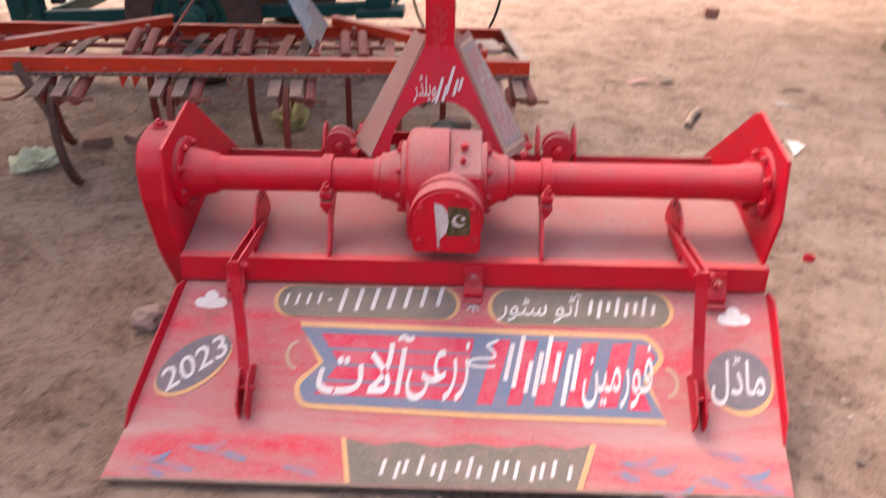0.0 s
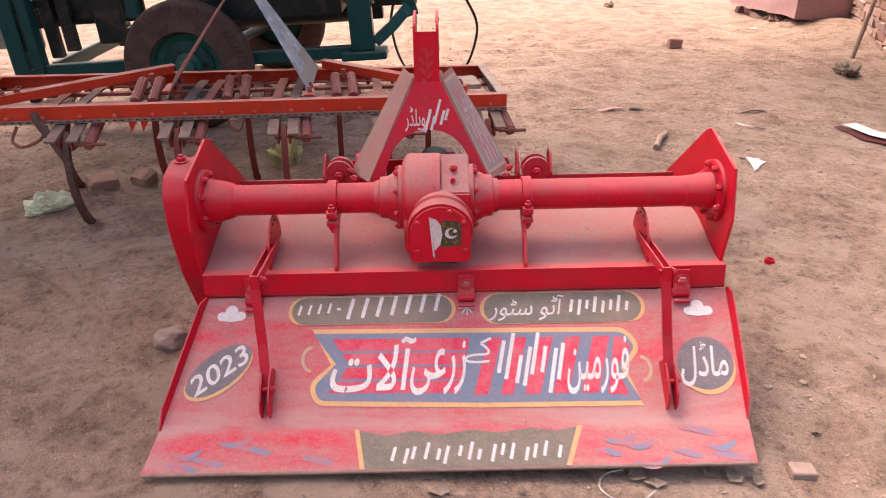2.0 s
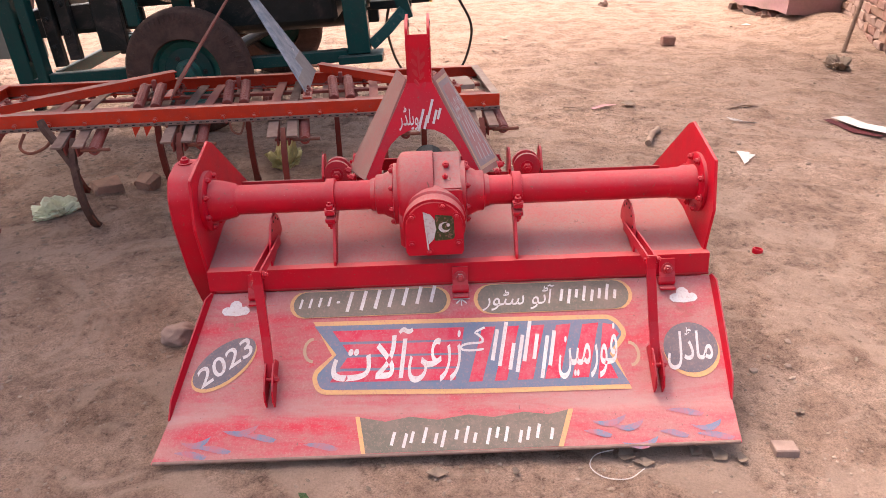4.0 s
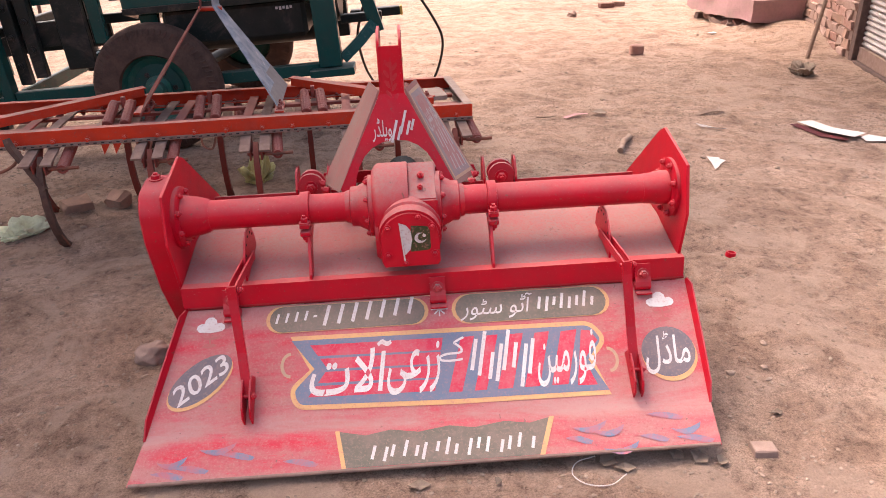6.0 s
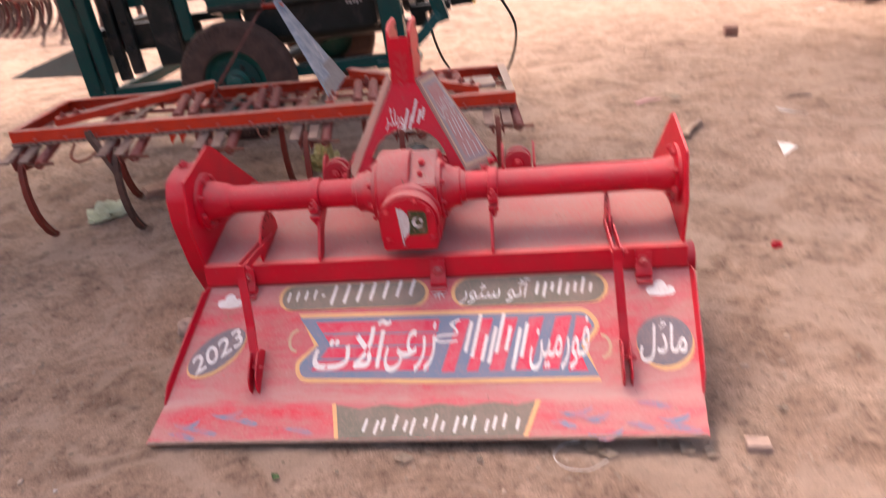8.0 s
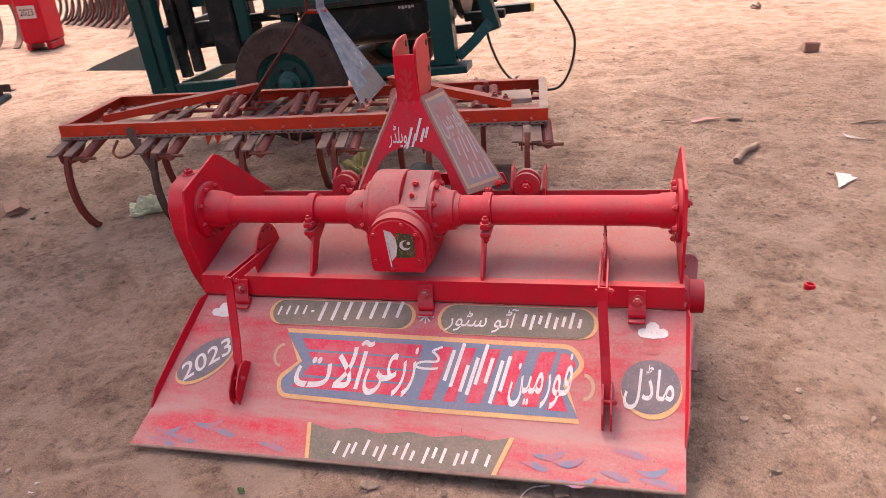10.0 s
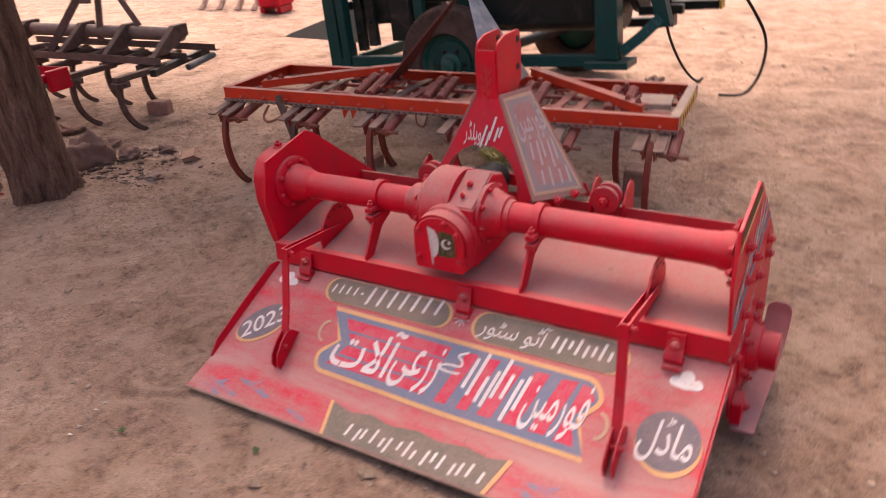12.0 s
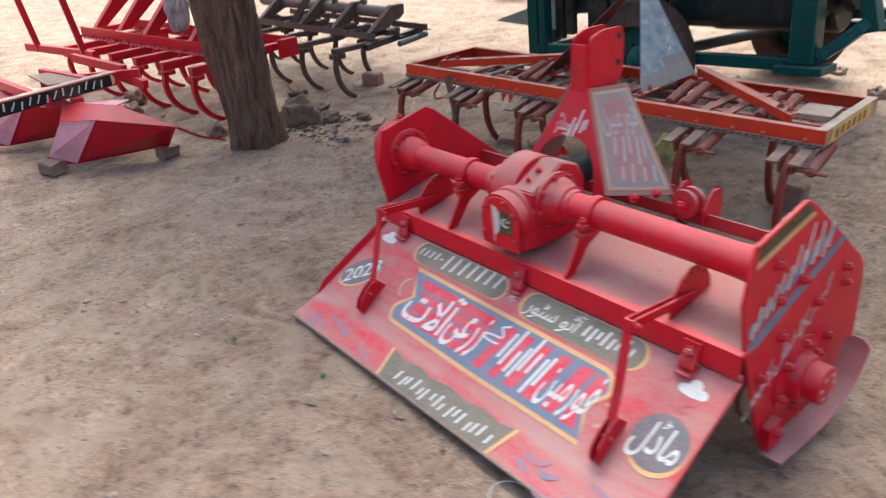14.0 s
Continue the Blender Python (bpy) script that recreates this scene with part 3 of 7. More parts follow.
def apron_painting():
    # upper left and right panels
    for u0, u1, v0, v1 in ((-0.585, -0.022, 0.006, 0.105), (0.058, 0.612, 0.004, 0.115)):
        decal("panel_edging", [stadium(u0, u1, v0, v1)], S, H1, PAINT_YELLOW, apron, "faded yellow edging of a painted panel")
        decal("painted_panel", [stadium(u0 + 0.013, u1 - 0.013, v0 + 0.002, v1 - 0.002)], S, H2, PAINT_GREEN, apron, "dark olive painted panel")
    rows = [(-0.545 + 0.033 * i, 0.052 - 0.002 * i, 0.036, 0.008, -14) for i in range(4)] + [(-0.415, 0.05, 0.008, 0.012, 0)]
    rows += [(-0.375 + 0.0485 * i, 0.050 - 0.003 * i, 0.076 - 0.002 * i, 0.012, -14) for i in range(7)]
    decal("number_bars", bar_polys(rows), S, H3, PAINT_WHITE, apron, "white painted bars in a row")
    word("store_lettering", "\uFEAD\uFEEE\uFB69\uFEB3 \uFEEE\uFB68\uFE81", (0.095, 0.335, 0.014, 0.104), S, H3, PAINT_WHITE, apron, "white Urdu lettering on the panel", 0.002, 0.08)
    rows = [(0.365 + 0.0265 * i, 0.055 + 0.006 * math.sin(i * 1.9), 0.046 + 0.014 * math.sin(i * 2.4), 0.010, -12) for i in range(8)]
    decal("name_bars", bar_polys(rows), S, H3, PAINT_WHITE, apron, "white painted bars on the panel")
    # star
    rows = [(0.015, 0.055, 0.050, 0.004, 0), (0.015, 0.055, 0.058, 0.004, 90), (0.015, 0.055, 0.050, 0.005, 45), (0.015, 0.055, 0.050, 0.005, -45)]
    for i, r in enumerate(rows):
        decal("star_stroke", bar_polys([r]), S, H1 + 0.0009 * i, PAINT_WHITE, apron)
    # the large scroll
    outer = [(-0.500, 0.120), (0.0, 0.126), (0.535, 0.134), (0.580, 0.205), (0.520, 0.272), (0.562, 0.396), (0.05, 0.392), (-0.478, 0.376), (-0.503, 0.305), (-0.432, 0.243)]
    outer = corner_round(outer, 0.035, (2, 3, 7, 8), 5)
    decal("scroll_edging", [outer], S, H1, PAINT_YELLOW, apron, "ochre yellow border of the painted scroll")
    blue = wavy(outer, 0.016)
    decal("scroll_border", [blue], S, H2, PAINT_BLUE, apron, "grey-blue band inside the scroll border")
    for v0, v1 in ((0.156, 0.196), (0.206, 0.243), (0.253, 0.290), (0.300, 0.336)):
        left = [-0.372 - 0.060 * abs(v - 0.243) / 0.087 for v in (v0, v1)]
        right = [0.02 - 0.21 * (v - 0.156) for v in (v0, v1)]
        decal("scroll_field", [[(left[0], v0), (right[0], v0 + 0.004), (right[1], v1 + 0.008), (left[1], v1)]], S, H3, PAINT_SCROLL, apron, "red stripe of the scroll field")
    for i, (a, w) in enumerate(((0.062, 0.045), (0.148, 0.04), (0.225, 0.05), (0.315, 0.05), (0.405, 0.055))):
        decal("scroll_stripe", [[(a + 0.02, 0.162 + 0.001 * i), (a + w + 0.02, 0.162), (a + w - 0.035, 0.352), (a - 0.035, 0.352)]], S, H3, PAINT_SCROLL, apron)
    decal("scroll_stripe", [[(0.495, 0.165), (0.525, 0.17), (0.545, 0.205), (0.49, 0.272), (0.522, 0.360), (0.455, 0.358)]], S, H3, PAINT_SCROLL, apron)
    for cu, cv, s in ((-0.508, 0.222, -1), (0.584, 0.276, 1)):
        ring = [(cu + s * 0.035 * math.sin(q) - s * 0.012, cv - 0.045 * math.cos(q)) for q in [math.pi * i / 10 for i in range(11)]]
        inner = [(cu + s * 0.024 * math.sin(q) - s * 0.012, cv - 0.034 * math.cos(q)) for q in [math.pi * i / 10 for i in range(11)]]
        decal("scroll_loop", [ring + inner[::-1]], S, H1, PAINT_EDGE, apron)
    # main line of lettering, read from the right
    word("tiller_lettering", "\uFEE6\uFBFF\uFEE3\uFEAD\uFEEE\uFED3", (0.335, 0.532, 0.165, 0.355), S, H4, PAINT_WHITE, apron, "white Urdu word on the scroll", 0.008, 0.12)
    rows = [(0.314 - 0.0275 * i, 0.246 + 0.030 * math.sin(i * 1.7), 0.125 + 0.035 * math.sin(i * 2.3), 0.0125, -12) for i in range(8)]
    decal("name_bars", bar_polys(rows), S, H4, PAINT_WHITE, apron, "white painted bars on the scroll")
    word("tiller_lettering", "\uFBAF\uFB90", (0.0, 0.092, 0.160, 0.248), S, H4, PAINT_WHITE, apron, "white Urdu word on the scroll", 0.006)
    word("tiller_lettering", "\uFBFD\uFECB\uFEAD\uFEAF", (-0.170, 0.005, 0.170, 0.348), S, H4, PAINT_WHITE, apron, "white Urdu word on the scroll", 0.008, 0.12)
    word("tiller_lettering", "\uFE95\uFEFB\uFE81", (-0.425, -0.165, 0.152, 0.335), S, H4, PAINT_WHITE, apron, "white Urdu word on the scroll", 0.010, 0.10)
    # ovals with the year and the word beside it
    decal("oval_edging", [oval(-0.795, 0.262, 0.125, 0.064, -38)], S, H1, PAINT_YELLOW, apron)
    decal("year_oval", [oval(-0.795, 0.254, 0.121, 0.060, -38)], S, H2, PAINT_SLATE, apron, "slate-coloured painted oval")
    bm = B()
    co, faces = letters("2023", 0.010)
    c, s = math.cos(radians(-36)), math.sin(radians(-36))
    vs = []
    for x, y in co:
        a, b = (x - 0.5) * 0.205 + (y - 0.5) * 0.018, -(y - 0.5) * 0.064
        vs.append(bm.verts.new(S(-0.792 + a * c - b * s, 0.252 + a * s + b * c, H3)))
    for f in faces:
        bm.faces.new([vs[i] for i in f])
    part("year_lettering", bm, PAINT_WHITE, apron, "white painted year 2023")
    decal("oval_edging", [oval(0.781, 0.272, 0.094, 0.094, -20)], S, H1, PAINT_YELLOW, apron)
    decal("model_oval", [oval(0.779, 0.262, 0.092, 0.088, -20)], S, H2, PAINT_SLATE, apron, "slate-coloured painted oval")
    word("model_lettering", "\uFEDD\uFB88\uFE8E\uFEE3", (0.700, 0.852, 0.190, 0.338), S, H3, PAINT_WHITE, apron, "white Urdu word for model", 0.012, 0.12)
    # white blossoms
    for cu, cv in ((-0.773, 0.058), (0.787, 0.072)):
        decal("blossom", [[(cu + a, cv + b) for a, b in ((-0.040, 0.024), (-0.049, 0.012), (-0.046, 0.0), (-0.034, -0.006), (-0.023, -0.006), (-0.020, -0.019), (-0.008, -0.029), (0.007, -0.028), (0.018, -0.018), (0.021, -0.005), (0.034, -0.007), (0.046, 0.001), (0.048, 0.014), (0.038, 0.024), (0.0, 0.029))]],
              S, H1, PAINT_WHITE, apron, "white painted blossom")
        stem = [[(cu - 0.004, cv + 0.030), (cu + 0.004, cv + 0.030), (cu + 0.003, cv + 0.072), (cu - 0.003, cv + 0.072)],
                [(cu - 0.034, cv + 0.036), (cu - 0.022, cv + 0.044), (cu - 0.002, cv + 0.046), (cu - 0.002, cv + 0.054), (cu - 0.026, cv + 0.052)],
                [(cu + 0.036, cv + 0.034), (cu + 0.024, cv + 0.043), (cu + 0.002, cv + 0.046), (cu + 0.002, cv + 0.054), (cu + 0.028, cv + 0.051)],
                [(cu - 0.030, cv + 0.078), (cu - 0.010, cv + 0.066), (cu + 0.014, cv + 0.068), (cu + 0.024, cv + 0.078), (cu - 0.004, cv + 0.084)]]
        decal("blossom_leaf", stem, S, H1, PAINT_LEAF, apron)
    # lower panel on the lip
    lip = AL1 + 0.012
    decal("lower_panel", [[(-0.335, lip), (-0.25, lip + 0.018), (-0.17, lip + 0.004), (-0.08, lip + 0.018), (0.02, lip + 0.004), (0.1, lip + 0.016), (0.2, lip + 0.002), (0.28, lip + 0.014), (0.345, lip), (0.305, 0.578), (-0.315, 0.578)]],
          S, H1, PAINT_GREEN, apron, "dark olive painted panel with a wavy top")
    decal("panel_edging", [[(-0.348, lip - 0.002), (-0.334, lip - 0.002), (-0.312, 0.579), (-0.326, 0.579)]], S, H2, PAINT_YELLOW, apron)
    decal("panel_edging", [[(0.345, lip - 0.002), (0.362, lip - 0.002), (0.315, 0.579), (0.299, 0.579)]], S, H2, PAINT_YELLOW, apron)
    rows = [(-0.225 + 0.0335 * i + 0.006 * math.sin(i * 2.2), 0.533 + 0.008 * math.sin(i * 1.7), 0.045 + 0.012 * math.sin(i * 2.9), 0.010, -14) for i in range(16)]
    decal("address_bars", bar_polys(rows), S, H3, PAINT_WHITE, apron, "white painted bars on the lower panel")
    for u, v, s in ((-0.655, 0.512, 1), (-0.455, 0.548, 1), (-0.80, 0.545, 1), (0.43, 0.538, 1), (0.53, 0.505, -1), (0.67, 0.548, 1), (0.78, 0.515, -1), (0.56, 0.565, -1), (-0.86, 0.51, -1), (-0.72, 0.475, -1), (0.72, 0.478, 1), (0.80, 0.560, 1), (-0.87, 0.56, 1), (0.47, 0.488, -1)):
        long = 0.040 + 0.020 * abs(math.sin(u * 37))
        up = [(u + long * k / 6, v - s * 0.011 * math.sin(math.pi * (k + 6) / 12) + s * 0.008 * k / 6) for k in range(-6, 7)]
        dn = [(a, b + 0.026 * math.sin(math.pi * (0.04 + 0.9 * i / 12)) ** 0.8 * (0.5 + 0.6 * i / 12)) for i, (a, b) in enumerate(up)]
        decal("wave_stroke", [up + dn[::-1][1:-1]], S, H1, PAINT_WAVE, apron, "faded blue wave stroke")


apron_painting()


def build_tiller_frame():
    XP = 0.875
    side = [(0.30, 0.845), (0.345, 0.825), (0.755, 0.505), (0.785, 0.44), (0.79, 0.14), (0.62, 0.03), (0.23, 0.02), (0.195, 0.06), (0.055, 0.44), (0.012, 0.625), (0.052, 0.787)]
    side = corner_round(side, 0.03, (2, 3, 4, 5), 3)
    plates = []
    for s in (-1, 1):
        bm = B()
        prism(bm, side, 0, s * XP - 0.005, s * XP + 0.005, 0.0015)
        plates.append(part("side_plate", bm, RED_FRESH, tiller, "angular red side plate"))
    right = plates[1]
    # axle tube, flanges and collars
    c0, c1 = Vector((-0.87, 0.185, 0.660)), Vector((0.87, 0.185, 0.660))
    bm = B()
    lathe(bm, (-0.77, c0.y, c0.z), (0.80, c0.y, c0.z), [(0, 0.052), (1, 0.052)], 32)
    part("axle_tube", bm, RED, tiller, "dusty red axle tube", smooth=True)
    for s in (-1, 1):
        bm = B()
        a = Vector((s * 0.87, 0.185, 0.660))
        bell = [(0, 0.108), (0.12, 0.108), (0.16, 0.100), (0.18, 0.076), (0.55, 0.070), (0.9, 0.060), (1, 0.053)] if s < 0 else [(0, 0.106), (0.10, 0.106), (0.13, 0.098), (0.15, 0.062), (0.55, 0.060), (0.60, 0.056), (1, 0.053)]
        lathe(bm, a, a + Vector((-s * 0.11, 0, 0)), bell, 32)
        fl = part("axle_flange", bm, RED, tiller, "round bolted flange", smooth=True)
        for i in range(8):
            q = 2 * math.pi * i / 8 + 0.3
            bm = B()
            hexbolt(bm, a + Vector((-s * 0.016, 0.092 * math.cos(q), 0.092 * math.sin(q))), (-s, 0, 0), 0.010, 0.010)
            part("bolt", bm, RED, fl)
    # gear case in the middle
    gx = -0.080
    bm = B()
    lathe(bm, (gx - 0.112, 0.20, 0.655), (gx + 0.014, 0.20, 0.655), [(0, 0.120), (0.08, 0.138), (0.18, 0.147), (0.96, 0.147), (1, 0.145)], 48)
    prism(bm, [(0.075, 0.50), (0.060, 0.66), (0.066, 0.712), (0.222, 0.796), (0.30, 0.77), (0.340, 0.71), (0.345, 0.66), (0.33, 0.50)], 0, gx + 0.0, gx + 0.112, 0.006)
    box(bm, (gx - 0.108, 0.06, 0.50), (gx + 0.108, 0.33, 0.64), 0.012)
    gear = part("gear_case", bm, RED_CAST, tiller, "rounded cast gear case, dusty on top", smooth=True)
    bm = B()
    pad = pose(gx + 0.061, 0.144, 0.754, 28.3, 0, 0)
    box(bm, (-0.046, -0.082, -0.002), (0.047, 0.084, 0.004), 0.0015, pad)
    part("filler_pad", bm, RED_DUSTY, gear)
    for y, x, r in ((-0.036, -0.006, 0.009), (0.018, -0.002, 0.012)):
        bm = B()
        p = pad @ Vector((x, y, 0.004))
        hexbolt(bm, p, pad.to_3x3() @ Vector((0, 0, 1)), r, 0.013, False)
        part("plug", bm, RED_FRESH, gear)
    bm = B()
    lathe(bm, (gx + 0.012, 0.13, 0.622), (gx + 0.012, 0.012, 0.606), [(0, 0.112), (0.55, 0.108), (0.60, 0.101), (0.68, 0.101), (0.72, 0.106), (1, 0.106)], 36)
    box(bm, (gx - 0.090, 0.016, 0.502), (gx + 0.110, 0.22, 0.615), 0.010)
    part("front_neck", bm, RED_CAST, gear, smooth=True)
    cx, cz, cy = gx + 0.012, 0.604, 0.008
    cover = [(cx - 0.098, cz - 0.085), (cx - 0.090, cz - 0.100), (cx + 0.090, cz - 0.100), (cx + 0.098, cz - 0.085)]
    cover += [(cx + 0.098 * math.cos(q), cz + 0.098 * math.sin(q)) for q in [math.pi * (i / 14) - 0.0 for i in range(15)]]
    bm = B()
    prism(bm, cover, 1, cy, cy - 0.012, 0.003)
    cov = part("bearing_cover", bm, RED_FRESH, gear, "flat red cover painted with a small flag")
    for u, v in ((-0.075, 0.045), (0.075, 0.045), (-0.078, -0.055), (0.080, -0.055), (-0.02, -0.085), (0.03, 0.082)):
        bm = B()
        hexbolt(bm, (cx + u, cy - 0.012, cz + v), (0, -1, 0), 0.009, 0.009)
        part("bolt", bm, RED, cov)

    def cov_at(u, v, h):
        return Vector((cx + u, cy - 0.012 - h, cz - v))
    decal("flag_field", [corner_round([(0.004, -0.052), (0.066, -0.046), (0.068, 0.040), (0.0, 0.044)], 0.014, (1, 2))], cov_at, 0.0015, PAINT_FLAG, cov, "dark green painted field")
    decal("flag_hoist", [[(-0.032, -0.062), (-0.012, -0.055), (0.002, -0.035), (0.006, 0.0), (-0.002, 0.035), (-0.020, 0.055), (-0.026, 0.0)]], cov_at, 0.003, PAINT_WHITE, cov, "white painted crescent band")
    decal("flag_staff", [[(-0.036, -0.064), (-0.031, -0.064), (-0.020, 0.076), (-0.025, 0.076)]], cov_at, 0.0045, PAINT_WHITE, cov)
    cres = [(0.034 + 0.020 * math.cos(q), -0.006 + 0.019 * math.sin(q)) for q in [0.5 + 4.9 * i / 12 for i in range(13)]]
    cres += [(0.040 + 0.015 * math.cos(q), -0.009 + 0.014 * math.sin(q)) for q in [0.6 + 4.6 * (12 - i) / 12 for i in range(13)]]
    decal("flag_crescent", [cres, oval(0.047, -0.014, 0.006, 0.006)], cov_at, 0.003, PAINT_WHITE, cov, "white painted crescent")
    # bells towards the axle tubes
    for s, x0 in ((-1, gx - 0.108), (1, gx + 0.108)):
        bm = B()
        a = Vector((x0, 0.185, 0.660))
        lathe(bm, a, a + Vector((s * 0.100, 0, 0)), [(0, 0.108), (0.16, 0.108), (0.2, 0.090), (0.50, 0.076), (0.55, 0.072), (0.80, 0.070), (0.84, 0.060), (1, 0.056)], 32)
        bell = part("axle_bell", bm, RED_CAST, gear, smooth=True)
        for i in range(8):
            q = 2 * math.pi * i / 8 + 0.2
            bm = B()
            hexbolt(bm, a + Vector((s * 0.018, 0.098 * math.cos(q), 0.098 * math.sin(q))), (s, 0, 0), 0.009, 0.009)
            part("bolt", bm, RED, bell)
    bm = B()
    lathe(bm, (gx - 0.005, 0.32, 0.67), (gx - 0.005, 0.52, 0.69), [(0, 0.085), (0.25, 0.085), (0.3, 0.062), (0.75, 0.060), (0.8, 0.025), (1, 0.025)], 24)
    part("pinion_housing", bm, DARK, gear, "dark greasy pinion housing", smooth=True)
    # clamps and gussets
    for x in (-0.430, 0.225):
        bm = B()
        lathe(bm, (x - 0.017, 0.185, 0.660), (x + 0.017, 0.185, 0.660), [(0, 0.052), (0.05, 0.063), (0.95, 0.063), (1, 0.052)], 32)
        box(bm, (x - 0.017, 0.095, 0.622), (x + 0.017, 0.14, 0.640), 0.003)
        box(bm, (x - 0.017, 0.092, 0.595), (x + 0.017, 0.16, 0.612), 0.003)
        cl = part("tube_clamp", bm, RED, tiller, "bolted clamp round the axle tube", smooth=True)
        for z, d in ((0.640, 1), (0.595, -1)):
            bm = B()
            hexbolt(bm, (x, 0.112, z), (0, 0, d), 0.013, 0.016)
            part("bolt", bm, RED, cl)
        bm = B()
        prism(bm, [(0.035, 0.452), (0.035, 0.475), (0.105, 0.590), (0.165, 0.615), (0.225, 0.610), (0.215, 0.585), (0.150, 0.552), (0.085, 0.464)], 0, x + 0.010 * (1 if x < 0 else -1) - 0.005, x + 0.010 * (1 if x < 0 else -1) + 0.005, 0.001)
        part("gusset", bm, RED, tiller, "triangular gusset under the axle tube")
    # deck and front beam
    deck = [(0.030, 0.452), (0.14, 0.475), (0.30, 0.515), (0.50, 0.520), (0.66, 0.47), (0.72, 0.36)]
    bm = B()
    n = 30
    rows = [[bm.verts.new((-0.868 + 1.736 * i / n, y, z + 0.002 * noise.noise(Vector((i * 0.4, y * 6, 2))))) for i in range(n + 1)] for y, z in deck]
    low = [[bm.verts.new((v.co.x, v.co.y, v.co.z - 0.006)) for v in r] for r in rows]
    for q in range(len(deck) - 1):
        for i in range(n):
            bm.faces.new((rows[q][i], rows[q][i + 1], rows[q + 1][i + 1], rows[q + 1][i]))
            bm.faces.new((low[q][i], low[q][i + 1], low[q + 1][i + 1], low[q + 1][i]))
    for q in (0, len(deck) - 1):
        for i in range(n):
            bm.faces.new((rows[q][i], rows[q][i + 1], low[q][i + 1], low[q][i]))
    part("deck", bm, RED_DUSTY, tiller, "red deck sheet under a coat of brown dust", smooth=True)
    bm = B()
    prism(bm, [(0.018, 0.386), (0.030, 0.386), (0.032, 0.444), (0.090, 0.452), (0.090, 0.458), (0.024, 0.458)], 0, -0.868, 0.885, 0.001)
    part("front_beam", bm, RED_FRESH, tiller, "red angle-iron front beam")
    bm = B()
    cyl(bm, (-0.85, 0.036, 0.378), (0.89, 0.036, 0.378), 0.011, seg=12)
    part("hinge_rod", bm, RED_DUSTY, tiller)
    # hinge straps
    for x in (-0.700, 0.014, 0.735):
        bm = B()
        path = [(x, 0.018, 0.446), (x, 0.012, 0.420), (x, 0.006, 0.400), (x, -0.004, 0.384), (x, -0.010, 0.370)]
        strap(bm, path, 0.054, 0.007)
        cyl(bm, (x - 0.029, 0.004, 0.366), (x + 0.029, 0.004, 0.366), 0.016, seg=16, bevel=0.003)
        box(bm, (x - 0.027, -0.030, 0.345), (x + 0.027, -0.006, 0.354), 0.002, None)
        hs = part("hinge_strap", bm, RED, tiller, "bolted hinge strap")
        bm = B()
        hexbolt(bm, (x, 0.006, 0.412), (0, -1, 0.25), 0.014, 0.014)
        part("bolt", bm, RED_DUSTY, hs)
    # depth links: ears, cranked straps, lower ears
    for x in (-0.645, 0.628):
        ear = [(0.055, 0.450), (0.050, 0.490), (0.068, 0.540), (0.102, 0.582), (0.145, 0.604), (0.190, 0.602), (0.228, 0.580), (0.252, 0.545), (0.262, 0.500)]
        bm = B()
        prism(bm, ear, 0, x - 0.004, x + 0.004, 0.001)
        e1 = part("upper_ear", bm, RED, tiller, "holed leaf-shaped ear on the deck")
        # dark plugs stand in for the shade inside the holes
        for y, z in ((0.086, 0.540), (0.112, 0.570), (0.146, 0.587), (0.184, 0.586), (0.215, 0.567)):
            bm = B()
            cyl(bm, (x - 0.0055, y, z), (x + 0.0055, y, z), 0.005, seg=8)
            part("adjusting_hole", bm, DARK, e1)
        for k in (-0.012, 0.012):
            bm = B()
            strap(bm, [(x + k, 0.165, 0.508), (x + k, 0.0, 0.520), (x + k, -0.130, 0.530), (x + k, -0.150, 0.527)], 0.030, 0.006, (0, 0.1, 1))
            part("link_arm", bm, RED, tiller, "flat link arm to the apron strut")
        bm = B()
        strap(bm, [(x, -0.146, 0.545), (x, -0.152, 0.50), (x + 0.010, -0.200, 0.33), (x + 0.018, -0.255, 0.185)], 0.030, 0.008, (1, 0, 0))
        part("apron_strut", bm, RED, tiller, "flat red strut down to the apron")
        bm = B()
        hexbolt(bm, (x + 0.018, -0.138, 0.528), (1, 0, 0), 0.009, 0.010)
        cyl(bm, (x - 0.022, -0.138, 0.528), (x + 0.02, -0.138, 0.528), 0.006, seg=10)
        part("pivot_bolt", bm, RED, tiller)
        for k in (-0.013, 0.013):
            bm = B()
            pts = []
            for v, h in ((0.255, 0.0), (0.262, 0.045), (0.285, 0.064), (0.325, 0.066), (0.375, 0.055), (0.405, 0.030), (0.412, 0.0)):
                p = apron_at(0, v, h + 0.002)
                pts.append((p.y, p.z))
            prism(bm, pts, 0, x + 0.018 + k - 0.003, x + 0.018 + k + 0.003, 0.001)
            part("lower_ear", bm, RED, tiller, "leaf-shaped ear welded on the apron")
        bm = B()
        p = apron_at(0, 0.33, 0.042)
        hexbolt(bm, (x + 0.034, p.y, p.z), (1, 0, 0), 0.009, 0.009)
        cyl(bm, (x - 0.0, p.y, p.z), (x + 0.034, p.y, p.z), 0.006, seg=10)
        part("pivot_bolt", bm, RED, tiller)
    # chain case outside the left plate
    bm = B()
    case = [(0.06, 0.72), (0.10, 0.785), (0.19, 0.805), (0.28, 0.79), (0.335, 0.73), (0.40, 0.45), (0.47, 0.20), (0.43, 0.11), (0.33, 0.08), (0.24, 0.11), (0.10, 0.42), (0.055, 0.62)]
    prism(bm, corner_round(case, 0.022, range(12), 3), 0, -0.965, -0.88, 0.006)
